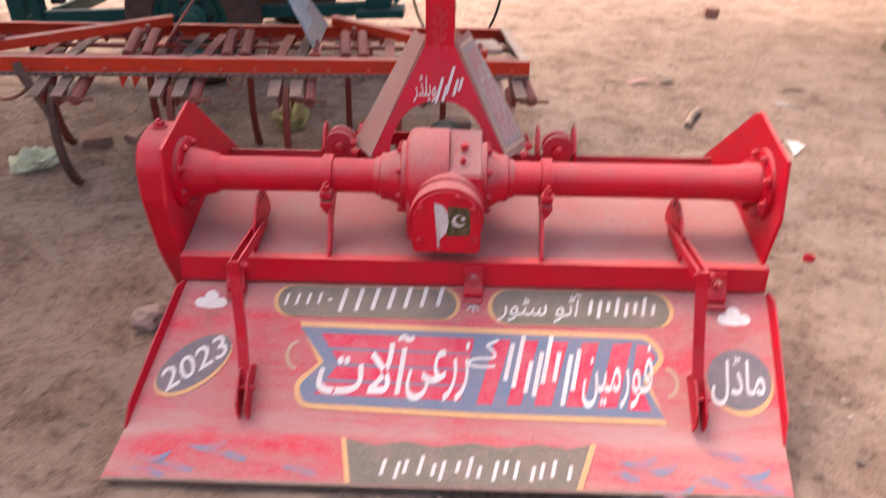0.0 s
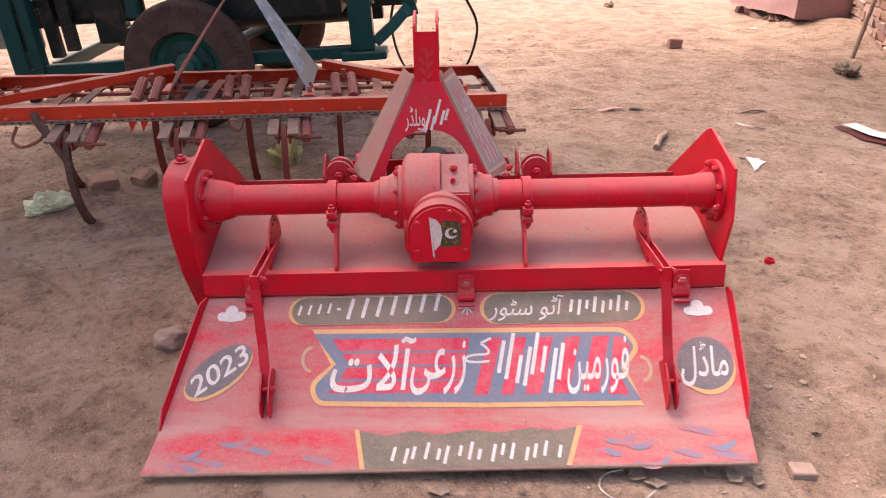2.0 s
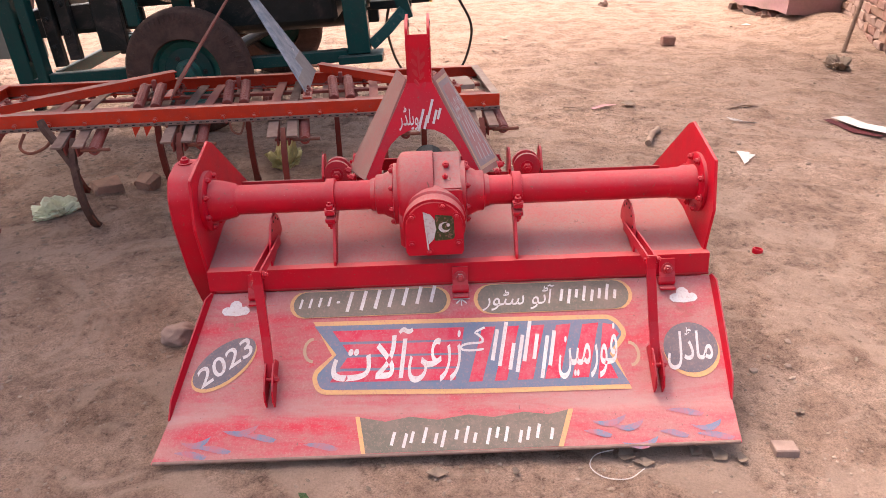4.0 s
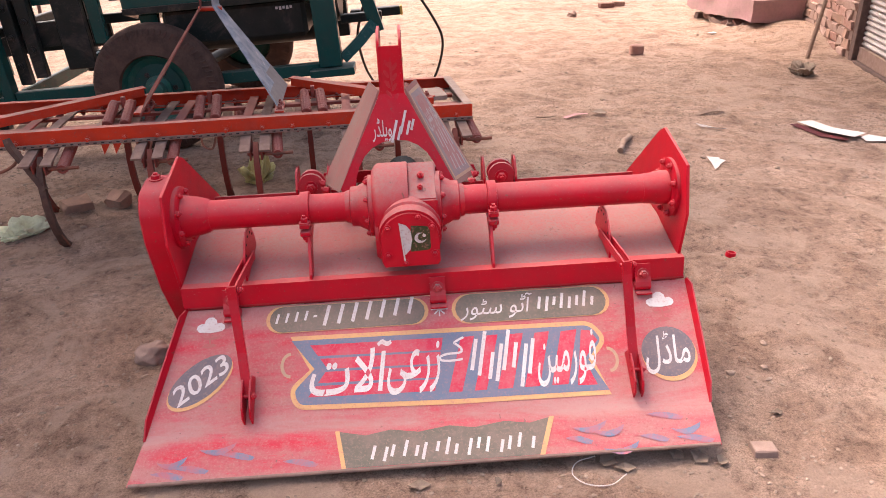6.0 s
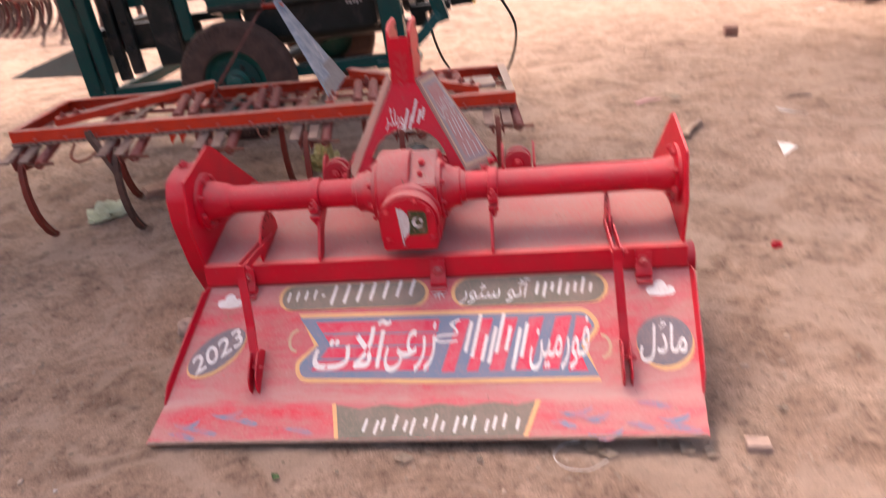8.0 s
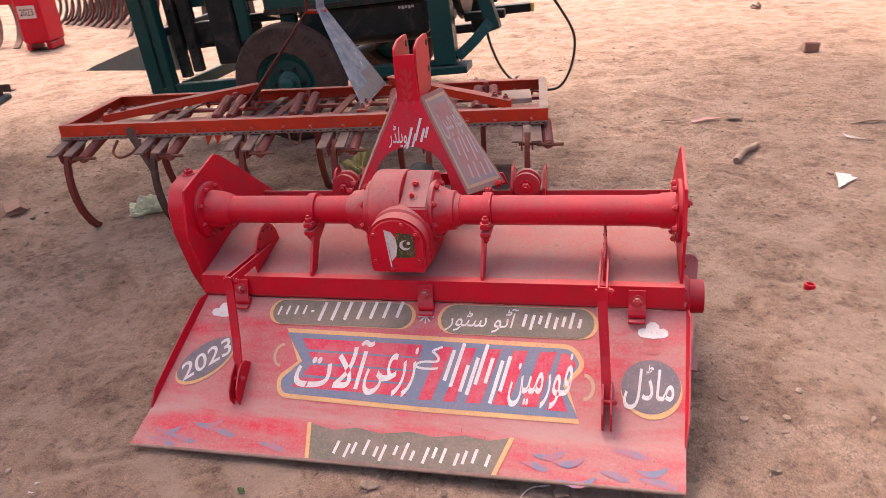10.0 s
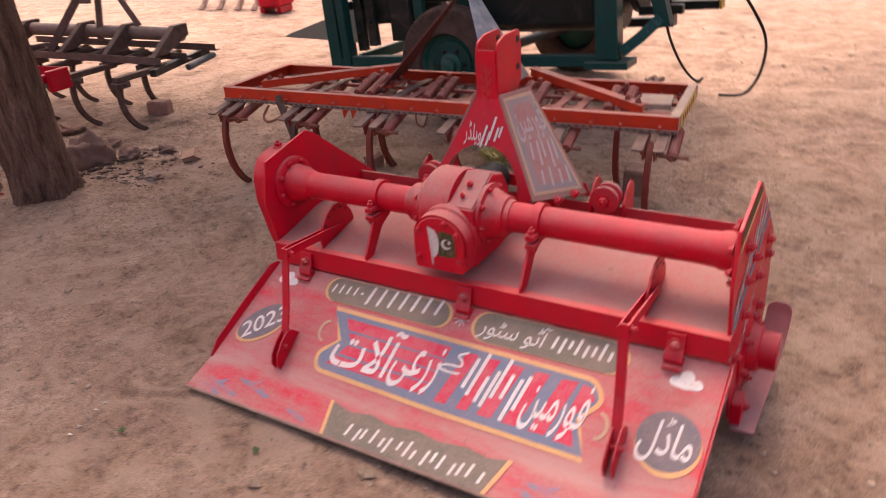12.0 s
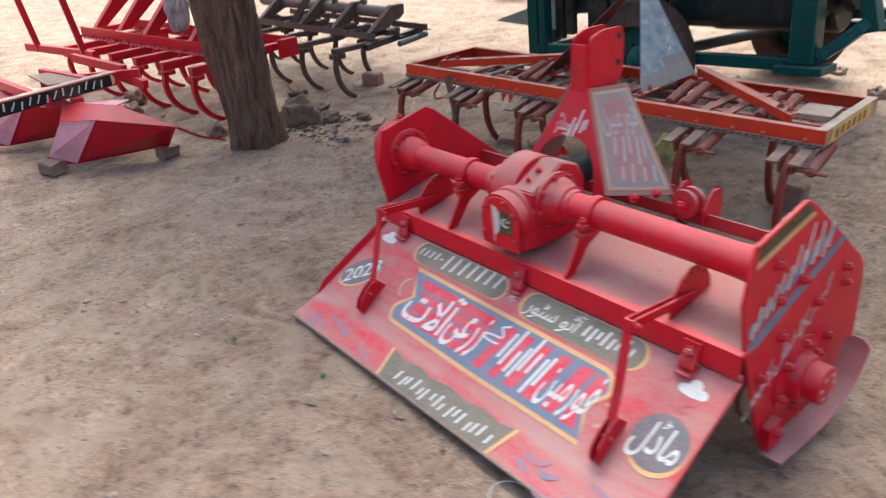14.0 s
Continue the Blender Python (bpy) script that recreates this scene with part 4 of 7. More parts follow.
    cc = part("drive_case", bm, RED, tiller, "rounded red drive case outside the side plate", smooth=True)
    bm = B()
    hexbolt(bm, (-0.925, 0.19, 0.803), (0, 0, 1), 0.016, 0.014)
    part("bolt", bm, RED, cc)
    # headstock
    mx = -0.105
    y0, y1 = 0.36, 0.465

    def front_y(z):
        return y0 + (y1 - y0) * min(1, max(0, (z - 0.64) / 0.345))
    arch = [(mx + 0.160 * math.copysign(abs(math.cos(math.pi * i / 12)) ** 0.9, math.cos(math.pi * i / 12)), 0.645 + 0.180 * math.sin(math.pi * i / 12)) for i in range(13)]
    foot = [(mx + 0.205, 0.64), (mx + 0.215, 0.66), (mx + 0.047, 0.985), (mx - 0.047, 0.985), (mx - 0.215, 0.66), (mx - 0.205, 0.64)]
    poly = foot + [(mx - 0.165, 0.64)] + arch[::-1] + [(mx + 0.165, 0.64)]
    bm = B()
    prism(bm, poly, 1, -0.004, 0.004)
    prism(bm, [(mx + 0.047, 0.985), (mx + 0.039, 1.03), (mx + 0.037, 1.158), (mx - 0.037, 1.158), (mx - 0.039, 1.03), (mx - 0.047, 0.985)], 1, -0.004, 0.004)
    for v in bm.verts:
        v.co.y += front_y(v.co.z)
    part("headstock_front", bm, RED, tiller, "arched A-shaped front plate of the headstock")
    for s in (-1, 1):
        bm = B()
        e = corner_round([(0.466, 0.985), (0.466, 1.12), (0.476, 1.182), (0.535, 1.202), (0.650, 1.204), (0.664, 1.150), (0.660, 1.03), (0.635, 0.988)], 0.014, (2, 3, 4, 5), 3)
        prism(bm, e, 0, mx + s * 0.040 - 0.005, mx + s * 0.040 + 0.005, 0.001)
        ear = part("top_link_ear", bm, RED_FRESH, tiller, "upright ear of the top link")
        # each pin hole is a dark plug painted as its inner shade
        for z in (1.17, 1.07):
            bm = B()
            cyl(bm, (mx + s * 0.040 - 0.0065, 0.632, z), (mx + s * 0.040 + 0.0065, 0.632, z), 0.013, seg=14)
            part("pin_hole", bm, DARK, ear)
        # sloping side plate between front plate and the hitch
        a, b, c, d = Vector((mx + s * 0.047, 0.462, 1.00)), Vector((mx + s * 0.047, 0.635, 0.995)), Vector((mx + s * 0.315, 0.655, 0.585)), Vector((mx + s * 0.218, 0.362, 0.645))
        pn = (c - a).cross(d - a)
        b.x = a.x - (pn.y * (b.y - a.y) + pn.z * (b.z - a.z)) / pn.x
        nrm = (b - a).cross(d - a).normalized() * (0.004 if s > 0 else -0.004)
        bm = B()
        vs = [[bm.verts.new(p + k * nrm) for p in (a, b, c, d)] for k in (-1, 1)]
        bm.faces.new(vs[0])
        bm.faces.new(vs[1][::-1])
        for i in range(4):
            bm.faces.new((vs[0][i], vs[0][(i + 1) % 4], vs[1][(i + 1) % 4], vs[1][i]))
        sp = part("headstock_side", bm, DUSTGREY, tiller, "dusty sloping side plate with faded painting")

        def side_at(u, v, h, a=a, b=b, c=c, d=d, nrm=nrm, s=s):
            p = (a * (1 - u) + b * u) * (1 - v) + (d * (1 - u) + c * u) * v
            n = nrm.normalized()
            if n.x * s < 0:
                n = -n
            return p + n * (0.0045 + h)
        if s < 0:
            continue
        decal("side_panel_edging", [[(0.06, 0.04), (0.94, 0.04), (0.95, 0.95), (0.05, 0.95)]], side_at, 0.0004, PAINT_EDGE, sp)
        decal("side_panel", [[(0.11, 0.07), (0.89, 0.07), (0.90, 0.92), (0.10, 0.92)]], side_at, 0.0010, PAINT_SIDE, sp, "grey-blue faded painted panel")
        decal("side_panel_inner", [[(0.24, 0.12), (0.76, 0.12), (0.80, 0.86), (0.20, 0.86)]], side_at, 0.0016, PAINT_SIDE_RED, sp, "dusty reddish middle of the panel")
        word("side_lettering", "\uFEE6\uFBFF\uFEE3\uFEAD\uFEEE\uFED3", (0.14, 0.88, 0.13, 0.46), side_at, 0.0022, PAINT_FADED, sp, "faded white Urdu word", 0.006)
        decal("name_bars", bar_polys([(0.80, 0.56, 0.20, 0.040, -20), (0.68, 0.60, 0.26, 0.040, -20), (0.56, 0.54, 0.18, 0.040, -20), (0.44, 0.58, 0.24, 0.040, -20), (0.30, 0.55, 0.17, 0.040, -20), (0.82, 0.80, 0.16, 0.040, -20), (0.66, 0.81, 0.14, 0.040, -20), (0.48, 0.80, 0.18, 0.040, -20), (0.32, 0.80, 0.14, 0.040, -20)]),
              side_at, 0.0022, PAINT_FADED, sp, "faded white painted bars")

    def head_at(u, v, h):
        z = 0.905 - v
        return Vector((mx + u, front_y(z) - 0.005 - h, z))
    word("welder_lettering", "\uFEAD\uFB89\uFEE0\uFBFE\uFEED", (-0.082, -0.010, 0.0, 0.085), head_at, 0.001, PAINT_WHITE, tiller, "white Urdu word for welder", 0.008)
    decal("name_bars", bar_polys([(0.000, 0.050, 0.080, 0.009, -16), (0.018, 0.058, 0.050, 0.009, -16), (0.034, 0.020, 0.085, 0.009, -16), (0.052, 0.040, 0.050, 0.009, -16), (0.068, 0.030, 0.040, 0.009, -16)]), head_at, 0.001, PAINT_WHITE, tiller, "white painted bars")
    laurel = [oval(k * (0.013 + 0.003 * math.sin(i * 2 + k)), -0.185 + 0.037 * i + 0.006 * k, 0.017, 0.007, -58 * k, 12) for i in range(4) for k in (-1, 1)] + [oval(0.002, -0.16, 0.005, 0.055, 0, 14)]
    decal("laurel_stroke", laurel, head_at, 0.001, PAINT_LAUREL, tiller)
    # hitch bar, brackets and rollers
    bm = B()
    prism(bm, [(0.625, 0.510), (0.690, 0.510), (0.690, 0.518), (0.633, 0.518), (0.633, 0.560), (0.625, 0.560)], 0, -0.868, 0.868, 0.001)
    part("hitch_bar", bm, RED_DUSTY, tiller, "dusty angle bar behind the axle")
    bm = B()
    prism(bm, [(mx - 0.33, 0.575), (mx + 0.33, 0.575), (mx + 0.31, 0.625), (mx - 0.31, 0.625)], 1, 0.655, 0.665, 0.001)
    part("headstock_foot", bm, RED, tiller)
    for x in (mx - 0.37, mx + 0.40):
        for k in (-0.050, 0.080):
            bm = B()
            prism(bm, corner_round([(0.60, 0.520), (0.60, 0.58), (0.65, 0.648), (0.695, 0.648), (0.71, 0.62), (0.71, 0.520)], 0.02, (2, 3, 4), 3), 0, x + k - 0.005, x + k + 0.005, 0.001)
            part("hitch_lug", bm, RED, tiller, "rounded hitch lug with a pin hole")
        bm = B()
        lathe(bm, (x + 0.015, 0.565, 0.600), (x + 0.015, 0.640, 0.600), [(0, 0.030), (0.05, 0.054), (0.25, 0.054), (0.30, 0.038), (0.60, 0.038), (0.65, 0.054), (0.9, 0.054), (1, 0.030)], 28)
        part("hitch_roller", bm, RED_DUSTY, tiller, "grooved red roller", smooth=True)
        bm = B()
        hexbolt(bm, (x + 0.015, 0.565, 0.600), (0, -1, 0), 0.018, 0.018)
        part("bolt", bm, RED, tiller)
    for s, x in ((-1, mx - 0.285), (1, mx + 0.285)):
        for y in (0.45, 0.56):
            bm = B()
            hexbolt(bm, (x + s * (y - 0.5) * 0.2, y, 0.625 - (y - 0.45) * 0.1), (s, 0, 0.4), 0.013, 0.016)
            part("bolt", bm, RED, tiller)
    # outer face of the right side plate
    X = XP + 0.005
    for y, z in ((0.175, 0.69), (0.335, 0.585), (0.205, 0.565), (0.63, 0.52), (0.64, 0.46), (0.46, 0.46), (0.255, 0.42), (0.57, 0.29), (0.155, 0.32), (0.27, 0.10)):
        bm = B()
        cyl(bm, (X, y, z), (X + 0.004, y, z), 0.022, seg=16)
        hexbolt(bm, (X + 0.002, y, z), (1, 0, 0), 0.0145, 0.014)
        part("bolt", bm, RED, right)
    bm = B()
    prism(bm, corner_round([(0.205, 0.03), (0.205, 0.115), (0.265, 0.135), (0.285, 0.06), (0.27, 0.03)], 0.018, (1, 2, 3), 3), 0, X + 0.001, X + 0.034, 0.002)
    hexbolt(bm, (X + 0.034, 0.245, 0.085), (1, 0, 0), 0.015, 0.012)
    part("skid_lug", bm, RED, right, "rounded lug that holds the skid shoe")
    hy, hz = 0.385, 0.225
    bm = B()
    lathe(bm, (X, hy, hz), (X + 0.105, hy, hz), [(0, 0.135), (0.06, 0.135), (0.10, 0.12), (0.14, 0.085), (0.45, 0.078), (0.5, 0.066), (0.98, 0.064), (1, 0.058)], 32)
    hub = part("rotor_bearing", bm, RED, right, "round bearing housing of the rotor", smooth=True)
    for i in range(6):
        q = 2 * math.pi * i / 6 + 0.35
        bm = B()
        hexbolt(bm, (X + 0.008, hy + 0.112 * math.cos(q), hz + 0.112 * math.sin(q)), (1, 0, 0), 0.0145, 0.017)
        part("bolt", bm, RED, hub)
    hub_at = lambda u, v, h: Vector((X + 0.105 + h, hy + u, hz - v))
    decal("hub_daubs", [oval(0.040 * math.cos(q), 0.040 * math.sin(q), 0.012, 0.006, math.degrees(q) + 60, 10) for q in [1.05 * i for i in range(6)]], hub_at, 0.0012, PAINT_WHITE, hub, "white paint daubs")
    r_at = lambda u, v, h: Vector((X + h, u, v))
    decal("edge_stripe_dark", [[(0.058, 0.775), (0.30, 0.833), (0.338, 0.817), (0.345, 0.80), (0.062, 0.735)]], r_at, 0.0012, PAINT_FLAG, right, "black-green painted edge stripe")
    decal("edge_stripe_yellow", [[(0.062, 0.735), (0.345, 0.80), (0.362, 0.785), (0.058, 0.712)]], r_at, 0.0012, PAINT_YELLOW, right, "yellow painted edge stripe")
    decal("blue_band", [[(0.052, 0.475), (0.565, 0.655), (0.595, 0.63), (0.08, 0.435)]], r_at, 0.0012, PAINT_BLUE, right, "blue painted band")
    decal("blue_band", [[(0.052, 0.53), (0.49, 0.71), (0.52, 0.69), (0.06, 0.495)]], r_at, 0.0012, PAINT_BLUE, right, "blue painted band")
    rows = [(0.475, 0.685, 0.085, 0.013, -8), (0.445, 0.650, 0.060, 0.013, -8), (0.415, 0.690, 0.11, 0.013, -12), (0.385, 0.655, 0.075, 0.013, -12), (0.350, 0.700, 0.12, 0.013, -14), (0.325, 0.645, 0.075, 0.013, -10), (0.290, 0.665, 0.09, 0.012, -14), (0.255, 0.620, 0.075, 0.013, -12),
            (0.215, 0.610, 0.075, 0.012, -12), (0.180, 0.585, 0.08, 0.012, -14), (0.145, 0.565, 0.065, 0.012, -12), (0.105, 0.545, 0.075, 0.012, -14), (0.078, 0.515, 0.05, 0.012, -10)]
    decal("name_bars", bar_polys([(u, v, L, w, -q) for u, v, L, w, q in rows]), r_at, 0.0026, PAINT_WHITE, right, "white painted bars")
    for body, rect, sl in (("\uFEB2\uFBFE\uFEAE\uFB94", (0.420, 0.530, 0.505, 0.420), 0.075), ("\uFE8E\uFB90", (0.365, 0.410, 0.445, 0.375), 0.03),
                           ("\uFEDD\uFE8E\uFBFF\uFEA7", (0.245, 0.355, 0.400, 0.310), 0.07), ("\uFB9F\uFBFF\uFBAD\uFB90\uFEAD", (0.085, 0.235, 0.330, 0.235), 0.09)):
        word("plate_lettering", body, rect, r_at, 0.0026, PAINT_WHITE, right, "thin white Urdu lettering", 0.010, 0.15, sl)
    # skid shoes
    for s in (-1, 1):
        bm = B()
        path = smooth_path([(s * 0.925, 0.20, 0.012), (s * 0.925, 0.36, 0.014), (s * 0.93, 0.50, 0.040), (s * 0.94, 0.60, 0.115), (s * 0.945, 0.655, 0.21), (s * 0.945, 0.668, 0.262)], 5)
        n = len(path) - 1
        strap(bm, path, [(0.072 + 0.012 * min(1, i / 12)) * (1.0 if i < n - 2 else (0.92, 0.78, 0.45)[i - n + 2]) for i in range(n + 1)], 0.008, (1, 0, 0))
        part("skid_shoe", bm, SKID, tiller, "dusty curved skid shoe")
    # rotor with its blades
    bm = B()
    cyl(bm, (-0.865, hy, hz), (0.865, hy, hz), 0.045, seg=20)
    part("rotor_shaft", bm, RUST, tiller, smooth=True)
    for i in range(7):
        x = -0.75 + 0.25 * i
        bm = B()
        cyl(bm, (x - 0.005, hy, hz), (x + 0.005, hy, hz), 0.10, seg=20)
        part("rotor_disc", bm, RUST, tiller)
        for k in range(4):
            q = 2 * math.pi * k / 4 + 0.35 * i + 0.2
            bm = B()
            r = Vector((0, math.cos(q), math.sin(q)))
            g = Vector((0, -math.sin(q), math.cos(q)))
            c = Vector((x, hy, hz))
            sx = 0.06 if k % 2 else -0.06
            path = [c + r * 0.08, c + r * 0.14 + g * 0.01, c + r * 0.185 + g * 0.03 + Vector((sx * 0.3, 0, 0)), c + r * 0.205 + g * 0.06 + Vector((sx, 0, 0))]
            strap(bm, path, 0.045, 0.007, g)
            part("blade", bm, RUST, tiller, "curved rusty tiller blade")


build_tiller_frame()


# ---- spring-tine cultivator behind the tiller ----
def build_cultivator():
    cv = thing("cultivator", pose(-2.34, 3.242, 0, 0, 0, 6.37), "faded orange-red spring-tine cultivator standing on its tines", "farm implement")
    X0, L, D, Z0, Z1 = -0.035, 2.777, 0.71, 0.540, 0.618
    for y, s in ((0.0, 1), (D, -1)):
        bm = B()
        prism(bm, [(y, Z0), (y + s * 0.052, Z0), (y + s * 0.052, Z0 + 0.007), (y + s * 0.007, Z0 + 0.007), (y + s * 0.007, Z1 - 0.007), (y + s * 0.045, Z1 - 0.007), (y + s * 0.045, Z1), (y, Z1)], 0, X0, L, 0.001)
        beam = part("long_beam", bm, ORANGE, cv, "orange-red steel channel with a dusty top")
        for i in range(22):
            bm = B()
            x = 0.08 + i * (L - 0.16) / 21 + 0.012 * math.sin(i * 2.3)
            hexbolt(bm, (x, y + s * 0.03, Z0), (0, 0, -1), 0.012, 0.012)
            hexbolt(bm, (x, y + s * 0.028, Z0 + 0.007), (0, 0, 1), 0.011, 0.010)
            part("bolt", bm, RUST_RED, beam)
    # perforated dusty lip below the front beam
    bm = B()
    box(bm, (X0, -0.012, Z0 - 0.005), (L, -0.001, Z0 + 0.013), 0.001)
    part("front_lip", bm, PALE_STEEL, cv, "dusty pale steel lip")
    # raised dark dashes stand for the shade in the slots
    for i in range(74):
        bm = B()
        x = 0.03 + i * (L - 0.06) / 73
        box(bm, (x, -0.0135, Z0 + 0.002), (x + 0.016, -0.0118, Z0 + 0.007), 0)
        part("slot", bm, DARK, cv)
    for i in range(16):
        bm = B()
        hexbolt(bm, (0.10 + i * (L - 0.2) / 15 + 0.02 * math.sin(i * 3.1), -0.001, Z0 + 0.022), (0, -1, 0), 0.011, 0.011)
        part("beam_bolt", bm, ORANGE, cv)
    for x, s, nm in ((X0, 1, RUST), (L, -1, YELLOW)):
        bm = B()
        prism(bm, [(x, Z0), (x + s * 0.045, Z0), (x + s * 0.045, Z0 + 0.007), (x + s * 0.007, Z0 + 0.007), (x + s * 0.007, Z1 - 0.007), (x + s * 0.045, Z1 - 0.007), (x + s * 0.045, Z1 + 0.002), (x, Z1 + 0.002)], 1, 0.008, D - 0.008, 0.001)
        end = part("end_beam", bm, ORANGE if s > 0 else PALE_CREAM, cv, "end channel of the frame")
        if s < 0:
            bm = B()
            box(bm, (L + 0.0005, 0.06, Z0 + 0.004), (L + 0.004, D - 0.10, Z1 - 0.004), 0.0005)
            part("end_plate", bm, YELLOW, end, "yellow painted end plate")
            for k in range(6):
                bm = B()
                box(bm, (L + 0.004, 0.12 + 0.075 * k, Z0 + 0.018), (L + 0.0052, 0.15 + 0.075 * k, Z1 - 0.018), 0)
                part("name_bar", bm, RUST, end, "dark painted bar")
    # inner rails that carry the rear tines
    for y in (0.26, 0.47):
        bm = B()
        box(bm, (0.03, y - 0.02, 0.548), (L - 0.03, y + 0.02, 0.566), 0.002)
        part("inner_rail", bm, RUST_RED, cv)
    # diagonal braces of angle iron
    for a, b in (((0.16, 0.17, 0.632), (0.955, 0.66, 0.668)), ((2.58, 0.13, 0.636), (1.80, 0.70, 0.668))):
        bm = B()
        A, C = Vector(a), Vector(b)
        strap(bm, [A, A.lerp(C, 0.5), C], 0.055, 0.006, (0, 1, 0.05))
        strap(bm, [A + Vector((0, -0.027, -0.022)), C + Vector((0, -0.027, -0.022))], 0.045, 0.006, (0, 0, 1))
        part("diagonal_brace", bm, ORANGE, cv, "dusty orange-red angle-iron brace")
        for f in (0.04, 0.12):
            bm = B()
            hexbolt(bm, A.lerp(C, f) + Vector((0, 0, 0.003)), (0, 0, 1), 0.015, 0.016)
            part("brace_bolt", bm, RUST_RED, cv)
    # top-link plates
    for s, mt, lb in ((-1, TOPLINK, "dark rust-red top-link plate"), (1, BLUEGREY, "grey-blue top-link plate with worn lettering")):
        cx = 1.395
        xb = cx + s * 0.375
        pts = [Vector((xb, 0.14, 0.622)), Vector((xb, 0.70, 0.622)), Vector((cx + s * 0.045, 0.70, 1.11)), Vector((cx + s * 0.040, 0.695, 1.26)), Vector((cx + s * 0.040, 0.625, 1.26)), Vector((cx + s * 0.045, 0.625, 1.11))]
        if s > 0:
            pts[0].x -= 0.026
            pts[5].x -= 0.026
            pts[4].x -= 0.010
        if s < 0:
            pts = [Vector((xb, 0.16, 0.622)), Vector((xb - 0.048, 0.60, 0.622)), Vector((cx + s * 0.052, 0.70, 1.11)), Vector((cx + s * 0.045, 0.695, 1.26)), Vector((cx + s * 0.040, 0.625, 1.26)), Vector((cx + s * 0.045, 0.60, 1.10))]
        bm = B()
        t = Vector((0.004, 0, 0))
        lo, hi = [bm.verts.new(p - t) for p in pts], [bm.verts.new(p + t) for p in pts]
        bm.faces.new((lo[0], lo[1], lo[2], lo[5]))
        bm.faces.new((lo[5], lo[2], lo[3], lo[4]))
        bm.faces.new((hi[0], hi[5], hi[2], hi[1]))
        bm.faces.new((hi[5], hi[4], hi[3], hi[2]))
        for i in range(6):
            bm.faces.new((lo[i], lo[(i + 1) % 6], hi[(i + 1) % 6], hi[i]))
        pl = part("top_link_plate", bm, mt, cv, lb)
        if s > 0:
            p0, p1, p2, p5 = pts[0], pts[1], pts[2], pts[5]
            pn = (p1 - p0).cross(p5 - p0).normalized()
            pn = pn if pn.x > 0 else -pn
            at = lambda u, v, h: (p5.lerp(p2, u) * (1 - v) + p0.lerp(p1, u) * v) + pn * (h + 0.0048)
            decal("bare_foot", [[(0.0, 0.74), (1, 0.74), (1, 1), (0, 1)]], at, 0.0012, BARE_FOOT, pl, "bare dusty foot of the plate")
            random.seed(5)
            for k in range(26):
                u, v = 0.14 + 0.72 * random.random(), 0.10 + 0.60 * random.random()
                decal("writing_bar", bar_polys([(u, v, 0.03 + 0.05 * random.random(), 0.03, random.choice((-70, -40, 20, 60)))]), at, 0.0012, PAINT_WHITE if k % 3 else PAINT_SLATE, pl)
        bm = B()
        box(bm, (xb - 0.05, 0.09 if s > 0 else 0.24, 0.612), (xb + (-0.002 if s > 0 else 0.03), 0.30 if s > 0 else 0.40, 0.624), 0.002)
        part("plate_foot", bm, ORANGE, cv)
        for y in (0.12, 0.22) if s > 0 else (0.27, 0.40):
            bm = B()
            hexbolt(bm, (xb - s * 0.022, y, 0.624), (0, 0, 1), 0.014, 0.018)
            part("bolt", bm, RUST_RED, cv)
    bm = B()
    cyl(bm, (1.33, 0.66, 1.09), (1.46, 0.66, 1.09), 0.014, seg=14)
    part("top_link_pin", bm, ORANGE, cv)

    def tine(x, y, name):
        """One sprung tine: two pale clamp bars, pivot, curved shank, spring pair."""
        for k in (-0.048, 0.048):
            bm = B()
            strap(bm, [(x + k, y + 0.10, 0.545), (x + k, y - 0.02, 0.530), (x + k * 1.05, y - 0.235, 0.492)], 0.052, 0.010)
            part("clamp_bar", bm, PALE_STEEL, cv, "dusty pale clamp bar")
        bm = B()
        for k in (-0.028, 0.028):
            prism(bm, [(y - 0.20, 0.485), (y - 0.05, 0.52), (y + 0.02, 0.52), (y - 0.05, 0.46), (y - 0.12, 0.425), (y - 0.19, 0.43)], 0, x + k - 0.004, x + k + 0.004)
        cyl(bm, (x - 0.045, y - 0.15, 0.455), (x + 0.075, y - 0.15, 0.455), 0.010, seg=10)
        part("pivot_bracket", bm, RUST_RED, cv, "rusty pivot bracket")
        bm = B()
        path = smooth_path([(x, y - 0.12, 0.50), (x, y - 0.185, 0.42), (x, y - 0.205, 0.28), (x, y - 0.175, 0.14), (x, y - 0.105, 0.03), (x, y - 0.05, -0.015)], 4)
        n = len(path) - 1
        strap(bm, path, [0.025 + 0.006 * math.sin(3.1 * i / n) + 0.002 * math.sin(i * 2.7 + x * 9) for i in range(n + 1)], 0.033, (1, 0, 0))
        part("shank", bm, OLDIRON if 0.5 < x < 0.6 else SHANK, cv, "dark rusted shank" if 0.5 < x < 0.6 else "curved worn orange-red shank")
        bm = B()
        strap(bm, [(x, y - 0.165, 0.10), (x, y - 0.115, 0.025), (x, y - 0.062, -0.016)], [0.030, 0.045, 0.02], 0.010, (1, 0, 0))
        part("point", bm, RUST, cv, "earth-worn point")
        for k in (0.112,):
            bm = B()
            a, c = Vector((x + k, y - 0.20, 0.458)), Vector((x + k - 0.012, y + 0.09, 0.512))
            loose = x > 2.6
            lathe(bm, a, c, [(0.12, 0.010), (0.0, 0.012), (0.0, 0.018 if loose else 0.024), (0.03, 0.020 if loose else 0.026), (0.97, 0.020 if loose else 0.026), (1, 0.018)], 16)
